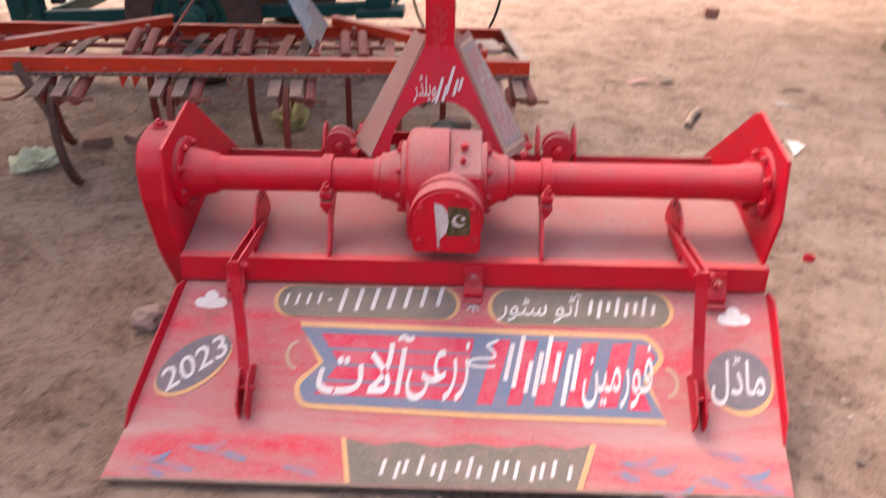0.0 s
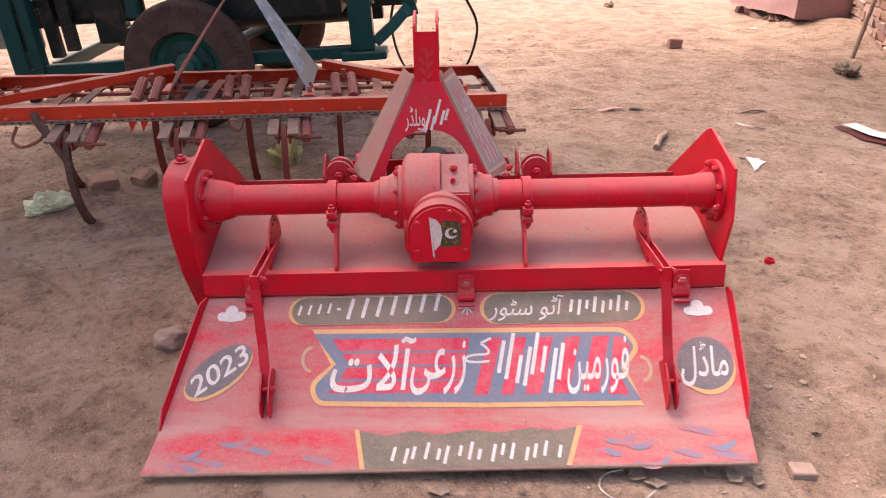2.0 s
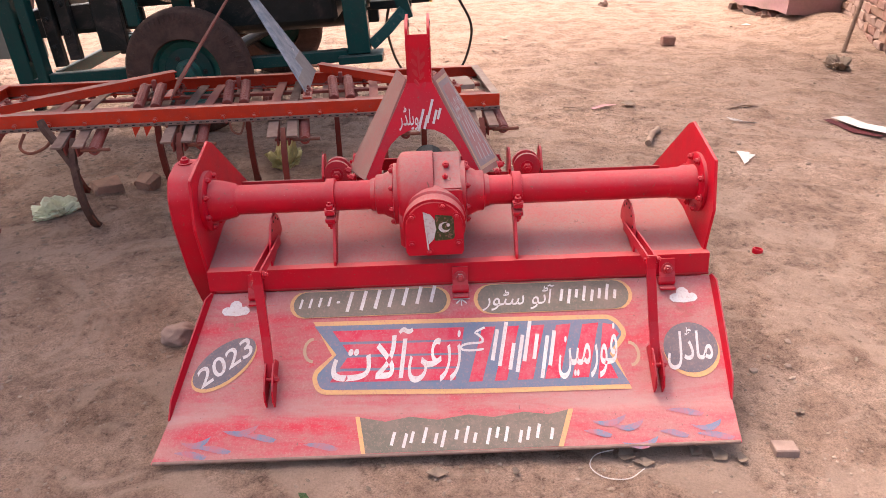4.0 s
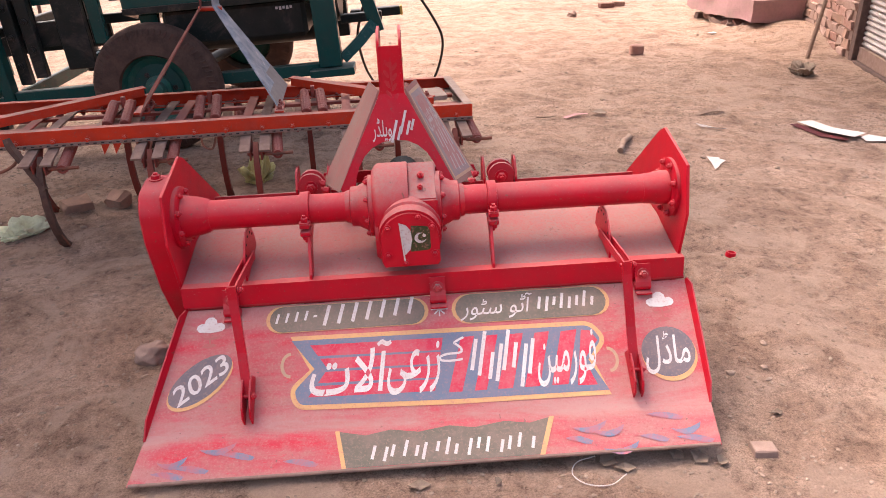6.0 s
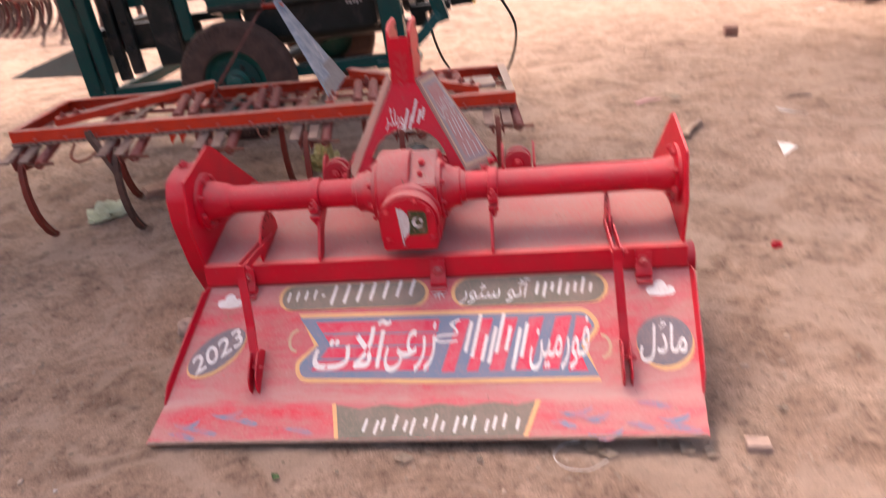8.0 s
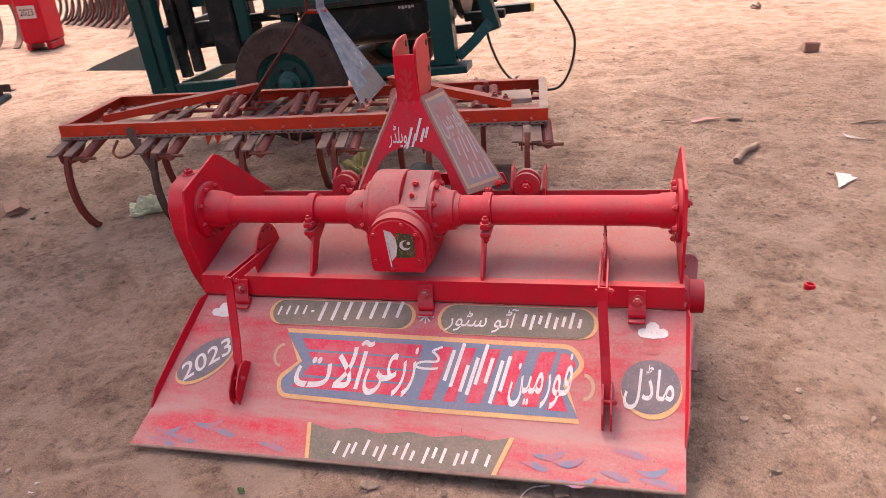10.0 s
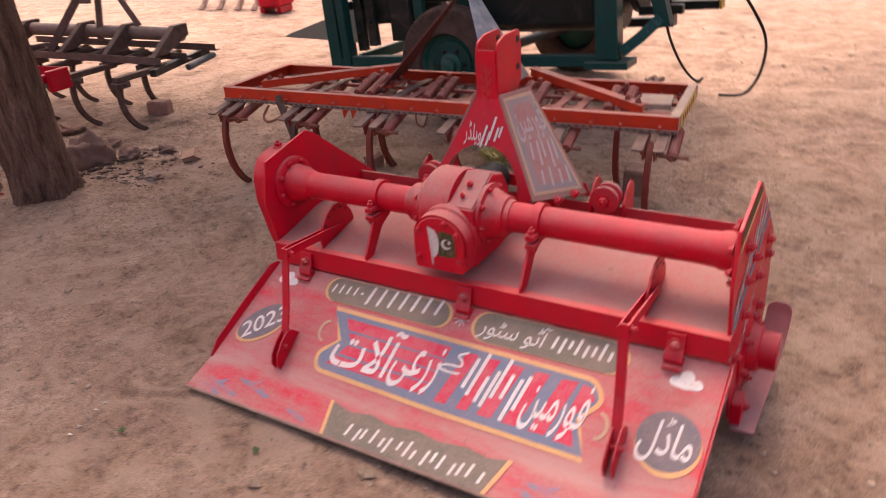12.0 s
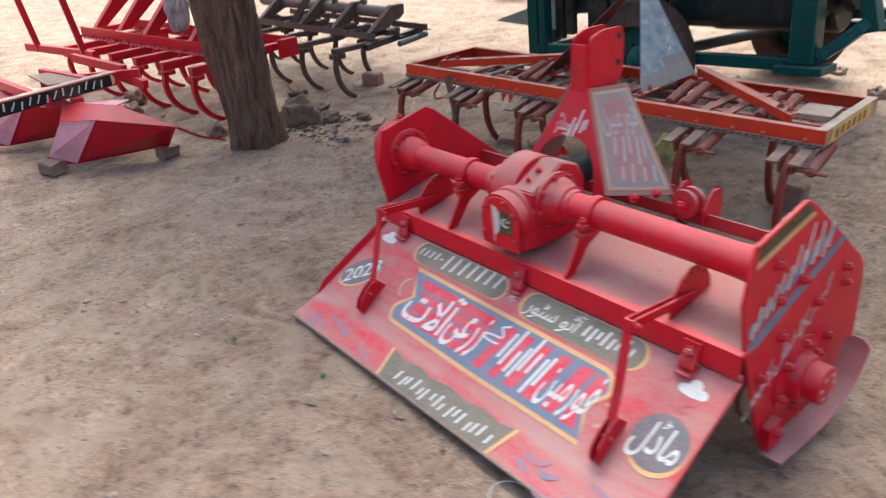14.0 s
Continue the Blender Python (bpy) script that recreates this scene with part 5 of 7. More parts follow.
            coil(bm, a.lerp(c, 0.03), a.lerp(c, 0.97), 0.0245, 26 if loose else 30, 0.0048 if loose else 0.0042, 12, 6)
            part("spring", bm, RUST_RED, cv, "worn red close-wound spring")
        bm = B()
        cyl(bm, (x + 0.05, y - 0.195, 0.462), (x + 0.19, y - 0.195, 0.462), 0.009, seg=8)
        part("spring_rod", bm, RUST, cv)

    for i in range(6):
        tine(0.040 + 0.525 * i, 0.06, "front")
    for i in range(5):
        tine(0.35 + 0.512 * i, 0.60, "rear")
    # springs that stand above the frame, in pairs with a yoke
    for x in (0.88, 1.35, 1.93, 2.43):
        for k in (-0.045, 0.045):
            bm = B()
            a, c = Vector((x + k, 0.20, 0.578)), Vector((x + k - 0.01, 0.46, 0.628))
            cyl(bm, a, c, 0.026, seg=14, bevel=0.004)
            coil(bm, a.lerp(c, 0.04), a.lerp(c, 0.96), 0.0245, 28, 0.0042, 10, 5)
            part("spring", bm, RUST_RED, cv, "worn red coil spring")
        bm = B()
        cyl(bm, (x - 0.07, 0.465, 0.632), (x + 0.06, 0.465, 0.632), 0.010, seg=10)
        box(bm, (x - 0.018, 0.45, 0.60), (x + 0.006, 0.48, 0.665), 0.004)
        part("spring_yoke", bm, RUST_RED, cv)
    # flat pale slats across the frame
    for x in (0.42, 0.56, 0.80, 1.10, 1.20, 1.56, 1.66, 2.10, 2.22):
        bm = B()
        strap(bm, [(x, 0.10, 0.572), (x + 0.01, 0.40, 0.578), (x + 0.015, 0.66, 0.572)], 0.05, 0.008)
        part("cross_slat", bm, PALE_STEEL if int(x * 100) % 3 else RUST_RED, cv)
    bm = B()
    worn_block(bm, (0.17, 0.20, 0.03), Matrix.Translation((2.60, 0.40, 0.583)) @ Matrix.Rotation(0.06, 4, "Z"), 3.0, 0.006)
    part("seat_plate", bm, PALE_CREAM, cv, "flat dusty plate in the frame corner")
    bm = B()
    strap(bm, smooth_path([(0.425, -0.050, 0.605), (0.445, -0.065, 0.555), (0.515, -0.105, 0.455), (0.578, -0.150, 0.360)], 4), [0.022, 0.028, 0.033, 0.034, 0.034, 0.033, 0.032, 0.033, 0.032, 0.030, 0.028, 0.026, 0.024], 0.028, (0, 1, 0.3))
    part("bent_lever", bm, OLDIRON, cv, "bent rusty lever at the front beam")
    bm = B()
    sweep(bm, smooth_path([(0.32, -0.02, 0.53), (0.30, -0.06, 0.47), (0.36, -0.10, 0.45), (0.44, -0.08, 0.48), (0.46, -0.02, 0.53)], 5), 0.008, 8)
    part("hook_rod", bm, RUST, cv)
    for x in (1.34, 1.02):
        bm = B()
        sweep(bm, smooth_path([(x, -0.012, 0.535), (x + 0.01, -0.02, 0.49), (x + 0.05, -0.02, 0.475), (x + 0.075, -0.015, 0.535)], 4), 0.006, 6)
        part("staple", bm, RUST, cv)
    for x in (0.868, 0.925):
        bm = B()
        prism(bm, [(x - 0.024, 0.541), (x + 0.024, 0.541), (x - 0.018, 0.478)], 1, -0.004, 0.008, 0.001)
        part("hanging_lug", bm, ORANGE, cv, "small triangular lug under the beam")
    return cv


build_cultivator()


# ---- green threshing machine on wheels ----
def build_thresher():
    th = thing("threshing_machine", Matrix.Translation((-1.70, 0, 0.44)) @ Matrix.Rotation(radians(-3.7), 4, "Y") @ Matrix.Translation((1.70, 0, -0.44)), "dark green threshing machine on two tyred wheels with a black body", "farm machine")

    def bar(name, lo, hi, mat=GREEN, label="", bevel=0.006):
        bm = B()
        box(bm, lo, hi, bevel)
        return part(name, bm, mat, th, label)
    bar("sill_rail", (-2.765, 5.06, 0.405), (-0.552, 5.14, 0.490), GREEN, "green box-section sill rail")
    bar("leg", (-0.548, 5.03, 0.46), (-0.385, 5.16, 2.0), GREEN, "thick green corner leg")
    bar("leg_foot", (-0.62, 4.98, 0.40), (-0.30, 5.20, 0.455), GREEN, "flat green foot of the leg")
    bar("corner_post", (-3.01, 5.08, 0.37), (-2.888, 5.20, 2.0), GREEN, "green corner post")
    bar("inner_post", (-2.845, 5.05, 0.40), (-2.770, 5.15, 2.0), GREEN, "green post beside the corner")
    bar("sill_rail", (-2.886, 5.07, 0.405), (-2.847, 5.13, 0.465), GREEN)
    for z0, z1 in ((0.585, 0.85), (1.12, 2.0)):
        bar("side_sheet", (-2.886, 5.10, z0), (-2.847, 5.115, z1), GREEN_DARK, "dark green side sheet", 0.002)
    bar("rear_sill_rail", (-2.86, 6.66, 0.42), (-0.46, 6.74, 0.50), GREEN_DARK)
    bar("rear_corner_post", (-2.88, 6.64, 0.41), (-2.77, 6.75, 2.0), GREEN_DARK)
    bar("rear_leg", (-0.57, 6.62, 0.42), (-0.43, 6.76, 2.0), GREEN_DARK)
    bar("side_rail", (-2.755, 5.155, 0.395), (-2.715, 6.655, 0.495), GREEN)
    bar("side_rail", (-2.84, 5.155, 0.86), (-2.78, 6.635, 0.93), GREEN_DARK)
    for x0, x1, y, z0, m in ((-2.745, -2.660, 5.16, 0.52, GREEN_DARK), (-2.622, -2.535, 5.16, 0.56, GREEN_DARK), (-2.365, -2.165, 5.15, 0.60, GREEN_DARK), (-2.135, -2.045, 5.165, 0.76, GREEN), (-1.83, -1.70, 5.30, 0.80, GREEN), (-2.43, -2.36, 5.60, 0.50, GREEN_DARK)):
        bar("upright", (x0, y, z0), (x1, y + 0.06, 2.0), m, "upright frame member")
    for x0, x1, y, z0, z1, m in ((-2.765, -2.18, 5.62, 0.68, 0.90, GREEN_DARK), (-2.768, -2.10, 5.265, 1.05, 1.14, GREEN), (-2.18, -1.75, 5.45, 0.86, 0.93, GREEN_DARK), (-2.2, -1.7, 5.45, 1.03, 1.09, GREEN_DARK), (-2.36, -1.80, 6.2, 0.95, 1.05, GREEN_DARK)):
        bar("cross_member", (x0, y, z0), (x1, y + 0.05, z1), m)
    for i in range(6):
        bm = B()
        hexbolt(bm, (-2.705 + 0.125 * (i % 2), 5.16, 0.66 + 0.10 * i), (0, -1, 0), 0.020, 0.016)
        part("bolt", bm, GREEN_DARK, th)
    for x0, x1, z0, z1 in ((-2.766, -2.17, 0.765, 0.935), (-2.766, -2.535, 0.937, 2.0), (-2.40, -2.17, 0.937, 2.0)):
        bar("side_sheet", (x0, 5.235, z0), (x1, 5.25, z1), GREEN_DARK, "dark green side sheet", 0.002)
    # body
    bm = B()
    prism(bm, [(5.20, 0.93), (5.20, 2.0), (6.60, 2.0), (6.60, 0.93), (6.2, 0.86), (5.5, 0.86)], 0, -1.90, -0.58, 0.01)
    body = part("body", bm, GREEN, th, "green sheet-metal body")
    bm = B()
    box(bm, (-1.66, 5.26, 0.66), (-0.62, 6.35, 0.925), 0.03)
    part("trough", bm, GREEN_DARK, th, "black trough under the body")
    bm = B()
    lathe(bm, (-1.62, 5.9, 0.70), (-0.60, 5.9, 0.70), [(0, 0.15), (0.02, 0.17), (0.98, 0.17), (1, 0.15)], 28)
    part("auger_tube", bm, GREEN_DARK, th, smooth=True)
    bm = B()
    box(bm, (-1.90, 5.185, 0.93), (-0.58, 5.199, 0.975), 0.003)
    part("body_rib", bm, GREEN_DARK, th)
    for k in range(5):
        bm = B()
        box(bm, (-0.83 + 0.026 * k, 5.252, 0.868 - 0.006 * (k % 2)), (-0.813 + 0.026 * k, 5.259, 0.886), 0)
        part("writing_bar", bm, PAINT_WHITE, th, "pale painted bar")
    bm = B()
    lathe(bm, (-0.57, 5.75, 1.0), (-0.40, 5.75, 1.0), [(0, 0.30), (0.1, 0.32), (0.3, 0.32), (0.35, 0.24), (0.65, 0.24), (0.7, 0.32), (0.9, 0.32), (1, 0.30)], 32)
    part("drive_pulley", bm, GREEN_DARK, th, smooth=True)
    # right-hand outrigger
    bm = B()
    strap(bm, [(-0.382, 5.10, 0.50), (-0.25, 5.14, 0.60), (-0.13, 5.19, 0.715)], 0.07, 0.075, (0, 1, 0))
    part("brace", bm, GREEN, th, "green diagonal brace")
    bm = B()
    strap(bm, [(-0.105, 5.22, 0.655), (-0.165, 5.22, 0.90), (-0.42, 5.22, 2.0)], 0.09, 0.10, (1, 0, 0.1))
    part("outrigger_post", bm, GREEN, th, "leaning green post")
    bar("outrigger_beam", (-0.36, 6.10, 0.63), (0.055, 6.20, 0.70), GREEN_DARK)
    bar("outrigger_beam_tip", (0.056, 6.098, 0.628), (0.078, 6.202, 0.702), YELLOW, "yellow painted beam tip")
    bar("outrigger_beam", (-0.40, 5.55, 0.68), (-0.08, 5.63, 0.745), GREEN_DARK)
    bar("outrigger_beam", (-0.384, 5.19, 0.95), (-0.20, 5.25, 1.01), GREEN)
    for y in (5.6, 6.15):
        bar("outrigger_post", (-0.20, y - 0.03, 0.80), (-0.13, y + 0.03, 2.0), GREEN_DARK)
    # wheels
    for c, s in (((-1.70, 5.0, 0.44), -1), ((-1.46, 6.95, 0.415), 1)):
        c = Vector(c)
        w = new("wheel")
        w.parent = th
        w.empty_display_size = 0.1
        w.location = c
        w.scale = (1.03, 1.0, 1.03)
        bm = B()
        prof = [(0.0, 0.245), (0.03, 0.30), (0.06, 0.36), (0.12, 0.405), (0.22, 0.430), (0.35, 0.438), (0.65, 0.438), (0.78, 0.430), (0.88, 0.405), (0.94, 0.36), (0.97, 0.30), (1.0, 0.245), (0.93, 0.236), (0.5, 0.228), (0.07, 0.236), (0.0, 0.245)]
        lathe(bm, (0, -0.11, 0), (0, 0.11, 0), prof, 56, caps=False)
        part("tyre", bm, RUBBER, w, "dusty black lugged tyre", smooth=True)
        for k in range(66):
            q = 2 * math.pi * k / 66
            m = Matrix.Rotation(q, 4, "Y") @ Matrix.Translation((0, 0, 0.432))
            for yy in (-0.062, 0.0, 0.062):
                bm = B()
                if yy < 0:
                    box(bm, (-0.0075, -0.004, -0.027), (0.0075, 0.012, 0.026), 0.003, m @ Matrix.Translation((0, -0.090, -0.043)) @ Matrix.Rotation(0.22, 4, "Y") @ Matrix.Rotation(radians(-16), 4, "X"))
                else:
                    box(bm, (-0.016, yy - 0.028, -0.012), (0.016, yy + 0.028, 0.0072), 0.003, m)
                if yy <= 0.0:
                    part("tread_lug", bm, RUBBER, w)
                else:
                    bm.free()
        bm = B()
        lathe(bm, (0, s * 0.10, 0), (0, -s * 0.02, 0), [(0, 0.256), (0.06, 0.252), (0.1, 0.240), (0.2, 0.230), (0.60, 0.215), (0.78, 0.15), (0.84, 0.0801), (1, 0.002)], 40, caps=False)
        rim = part("rim", bm, GREEN_RIM, w, "green dished wheel rim", smooth=True)
        bm = B()
        sweep(bm, [(0.252 * math.cos(q), s * 0.102, 0.252 * math.sin(q)) for q in [2 * math.pi * i / 40 for i in range(41)]], 0.006, 6)
        part("rim_edge", bm, RUST_RED, rim, "dull red rim edge")
        bm = B()
        lathe(bm, (0, s * 0.026, 0), (0, s * 0.034, 0), [(0, 0.165), (0.5, 0.170), (1, 0.150)], 36)
        part("rim_disc", bm, GREEN, rim, smooth=True)
        bm = B()
        lathe(bm, (0, s * 0.02, 0), (0, s * 0.115, 0), [(0, 0.095), (0.3, 0.09), (0.4, 0.06), (0.9, 0.055), (1, 0.04)], 24)
        part("hub", bm, GREEN_RIM, w, "green wheel hub", smooth=True)
        for k in range(6):
            q = 2 * math.pi * k / 6
            bm = B()
            hexbolt(bm, (0.115 * math.cos(q), s * 0.035, 0.115 * math.sin(q)), (0, s, 0), 0.012, 0.014)
            part("wheel_nut", bm, GREEN_DARK, w)
    bm = B()
    cyl(bm, (-1.70, 5.0, 0.44), (-1.46, 6.95, 0.415), 0.045, seg=16)
    part("axle", bm, GREEN_DARK, th)
    # tongue at the left rear
    bm = B()
    prism(bm, [(-4.05, 0.58), (-3.95, 0.615), (-3.42, 0.75), (-3.08, 0.86), (-3.08, 0.505)], 1, 5.64, 5.76, 0.006)
    part("tongue", bm, painted("weathered_green_sheet", (0.12, 0.19, 0.16), 0.6, 0.4, 0.6), th, "pale weathered green tongue")
    bm = B()
    prism(bm, [(-3.076, 0.66), (-3.076, 0.855), (-2.60, 0.90), (-2.60, 0.68)], 1, 5.66, 5.74, 0.004)
    part("tongue_plate", bm, GREEN_DARK, th, "dark plate joining the tongue to the frame")
    bar("tongue_prop", (-3.3, 5.66, 0.09), (-3.22, 5.74, 0.52), GREEN_DARK)
    # hoses
    tilt_back = (Matrix.Translation((-1.70, 0, 0.44)) @ Matrix.Rotation(radians(-3.7), 4, "Y") @ Matrix.Translation((1.70, 0, -0.44))).inverted()
    for pts in ([(-0.05, 5.72, 1.35), (0.14, 5.95, 1.00), (0.30, 6.08, 0.74), (0.39, 6.15, 0.55), (0.39, 6.28, 0.36), (0.33, 6.42, 0.14), (0.23, 6.44, 0.014), (0.06, 6.36, 0.012)], [(-0.20, 5.66, 1.0), (-0.31, 5.95, 0.68), (-0.33, 6.18, 0.48), (-0.30, 6.45, 0.24), (-0.255, 6.66, 0.08), (-0.222, 6.79, 0.012), (-0.20, 6.90, 0.012)]):
        bm = B()
        sweep(bm, smooth_path([tilt_back @ Vector(p) for p in pts], 10), 0.0115, 10)
        part("hose", bm, HOSE, th, "black rubber hose drooping to the earth", smooth=True)
    return th


build_thresher()


# ---- tree ----
def crown(tree, middle, reach, clumps):
    """Many leaves in clumps over an oval round middle, in the tree's own place."""
    verts, faces = [], []
    for k in range(clumps):
        q, rr = random.uniform(0, 2 * math.pi), random.random() ** 0.62
        cx, cy = middle[0] + reach[0] * rr * math.cos(q), middle[1] + reach[1] * rr * math.sin(q)
        cz = 4.4 + 1.1 * (1 - rr * rr) * random.random() + random.uniform(-0.35, 0.35)
        rad = random.uniform(0.35, 0.75)
        for i in range(24):
            p = Vector((cx, cy, cz)) + Vector((random.gauss(0, 1), random.gauss(0, 1), random.gauss(0, 0.5))) * rad * 0.62
            a = Vector((random.uniform(-1, 1), random.uniform(-1, 1), random.uniform(-0.6, 0.3))).normalized()
            b = a.cross(Vector((random.uniform(-0.4, 0.4), random.uniform(-0.4, 0.4), 1))).normalized()
            l, w = random.uniform(0.16, 0.26), random.uniform(0.06, 0.09)
            n = len(verts)
            verts += [p, p + a * l * 0.5 + b * w, p + a * l, p + a * l * 0.5 - b * w]
            faces.append((n, n + 1, n + 2, n + 3))
    me = bpy.data.meshes.new("crown")
    me.from_pydata([tuple(v) for v in verts], [], faces)
    me.materials.append(LEAF)
    ob = new("crown", me)
    ob.parent = tree
    tagged(ob, "crown of many small green leaves", kind="stuff")


def build_tree():
    tree = thing("tree", Matrix.Translation((-3.44, 2.51, 0)), "grey-brown furrowed tree trunk with a shady crown", "tree")
    bm = B()
    levels, seg = 70, 64
    rings = []
    for j in range(levels):
        z = -0.05 + 3.1 * j / (levels - 1)
        r = 0.178 + 0.035 * math.exp(-max(z, 0) / 0.16) - 0.004 * z
        cx, cy = -0.045 * z + 0.02 * math.sin(z * 2.0), -0.015 * z
        ring = []
        for i in range(seg):
            q = 2 * math.pi * i / seg
            f = 1 + 0.07 * noise.noise(Vector((math.cos(q) * 1.3, math.sin(q) * 1.3, z * 0.6)))
            ridge = noise.noise(Vector((math.cos(q) * 5.5, math.sin(q) * 5.5, z * 1.6 + 0.4 * math.sin(3 * q))))
            f += 0.15 * (0.30 - abs(ridge)) + 0.03 * noise.noise(Vector((math.cos(q) * 12, math.sin(q) * 12, z * 9)))
            f += 0.10 * math.exp(-max(z, 0) / 0.12) * math.cos(5 * q + 0.6)
            for zz, qq in ((1.02, -1.05), (0.62, -0.75)):
                f -= 0.10 * math.exp(-((z - zz) / 0.07) ** 2 - ((q - (qq % (2 * math.pi))) / 0.25) ** 2)
            ring.append(bm.verts.new((cx + r * f * math.cos(q), cy + r * f * math.sin(q), z)))
        rings.append(ring)
    for a, b in zip(rings, rings[1:]):
        for i in range(seg):
            bm.faces.new((a[i], a[(i + 1) % seg], b[(i + 1) % seg], b[i]))
    bm.faces.new(rings[-1])
    part("trunk", bm, BARK, tree, "furrowed grey-brown trunk", smooth=True)
    bm = B()
    path = smooth_path([(-0.02, -0.06, -0.02), (-0.05, -0.10, 0.35), (-0.11, -0.17, 0.95), (-0.22, -0.27, 1.6), (-0.32, -0.36, 2.3), (-0.45, -0.5, 3.1)], 8)
    sweep(bm, path, [0.108 - 0.0007 * i + 0.010 * noise.noise(Vector((i * 0.5, 2, 1))) for i in range(len(path))], 28)
    for v in bm.verts:
        v.co += Vector([0.022 * noise.noise(Vector((v.co.x * 14, v.co.y * 14, v.co.z * 2.2)) + Vector((k * 7.0, 0, 0))) for k in range(3)])
    part("second_stem", bm, BARK, tree, "leaning second stem grown to the trunk", smooth=True)
    random.seed(11)
    for k in range(9):
        q = 2 * math.pi * k / 9 + random.uniform(-0.25, 0.25)
        reach = random.uniform(2.6, 4.6) + (1.6 if math.cos(q) > 0.2 else 0)
        top = 3.9 + random.uniform(0, 1.4)
        pts = [(-0.13, 0, 2.85), (reach * 0.25 * math.cos(q) - 0.1, reach * 0.25 * math.sin(q), 3.5), (reach * 0.65 * math.cos(q), reach * 0.65 * math.sin(q), top * 0.95), (reach * math.cos(q), reach * math.sin(q), top)]
        path = smooth_path(pts, 5)
        bm = B()
        sweep(bm, path, [0.085 * (1 - i / len(path)) + 0.012 for i in range(len(path))], 8)
        part("limb", bm, BARK, tree, smooth=True)
    crown(tree, (-0.7, 2.45), (4.3, 2.7), 205)



build_tree()


def build_added_tree():
    """An unseen tree added behind the shop; its crown shades that side of the yard."""
    tree = thing("tree", Matrix.Translation((7.0, 8.2, 0)), "unseen spreading tree added behind the shop wall for its shade", "tree")
    bm = B()
    sweep(bm, smooth_path([(0, 0, -0.1), (-0.1, -0.05, 1.2), (-0.35, -0.1, 2.6), (-0.5, -0.2, 3.4)], 6), [0.30 - 0.006 * i for i in range(19)], 20)
    part("trunk", bm, BARK, tree, smooth=True)
    random.seed(31)
    for dx, dy in ((-7.4, -1.6), (-6.6, 1.2), (-4.8, -2.6), (-3.2, 1.6), (-3.4, -0.9), (1.4, 0.6)):
        bm = B()
        path = smooth_path([(-0.45, -0.18, 3.2), (dx * 0.35, dy * 0.3, 4.0), (dx * 0.7, dy * 0.72, 4.5), (dx, dy, 4.7)], 5)
        sweep(bm, path, [0.11 * (1 - i / len(path)) + 0.012 for i in range(len(path))], 8)
        part("limb", bm, BARK, tree, smooth=True)
    crown(tree, (-4.7, -0.6), (3.2, 2.9), 96)


build_added_tree()


# ---- implements near the tree ----
def curved_tine(bm, x, y, ztop, s=1, r=0.20, w=0.024):
    path = smooth_path([(x, y, ztop), (x, y - s * 0.04, ztop * 0.72), (x, y - s * 0.02, ztop * 0.40), (x, y + s * 0.07, ztop * 0.14), (x, y + s * 0.20, -0.01)], 4)
    strap(bm, path, w, 0.032, (1, 0, 0))
    return bm


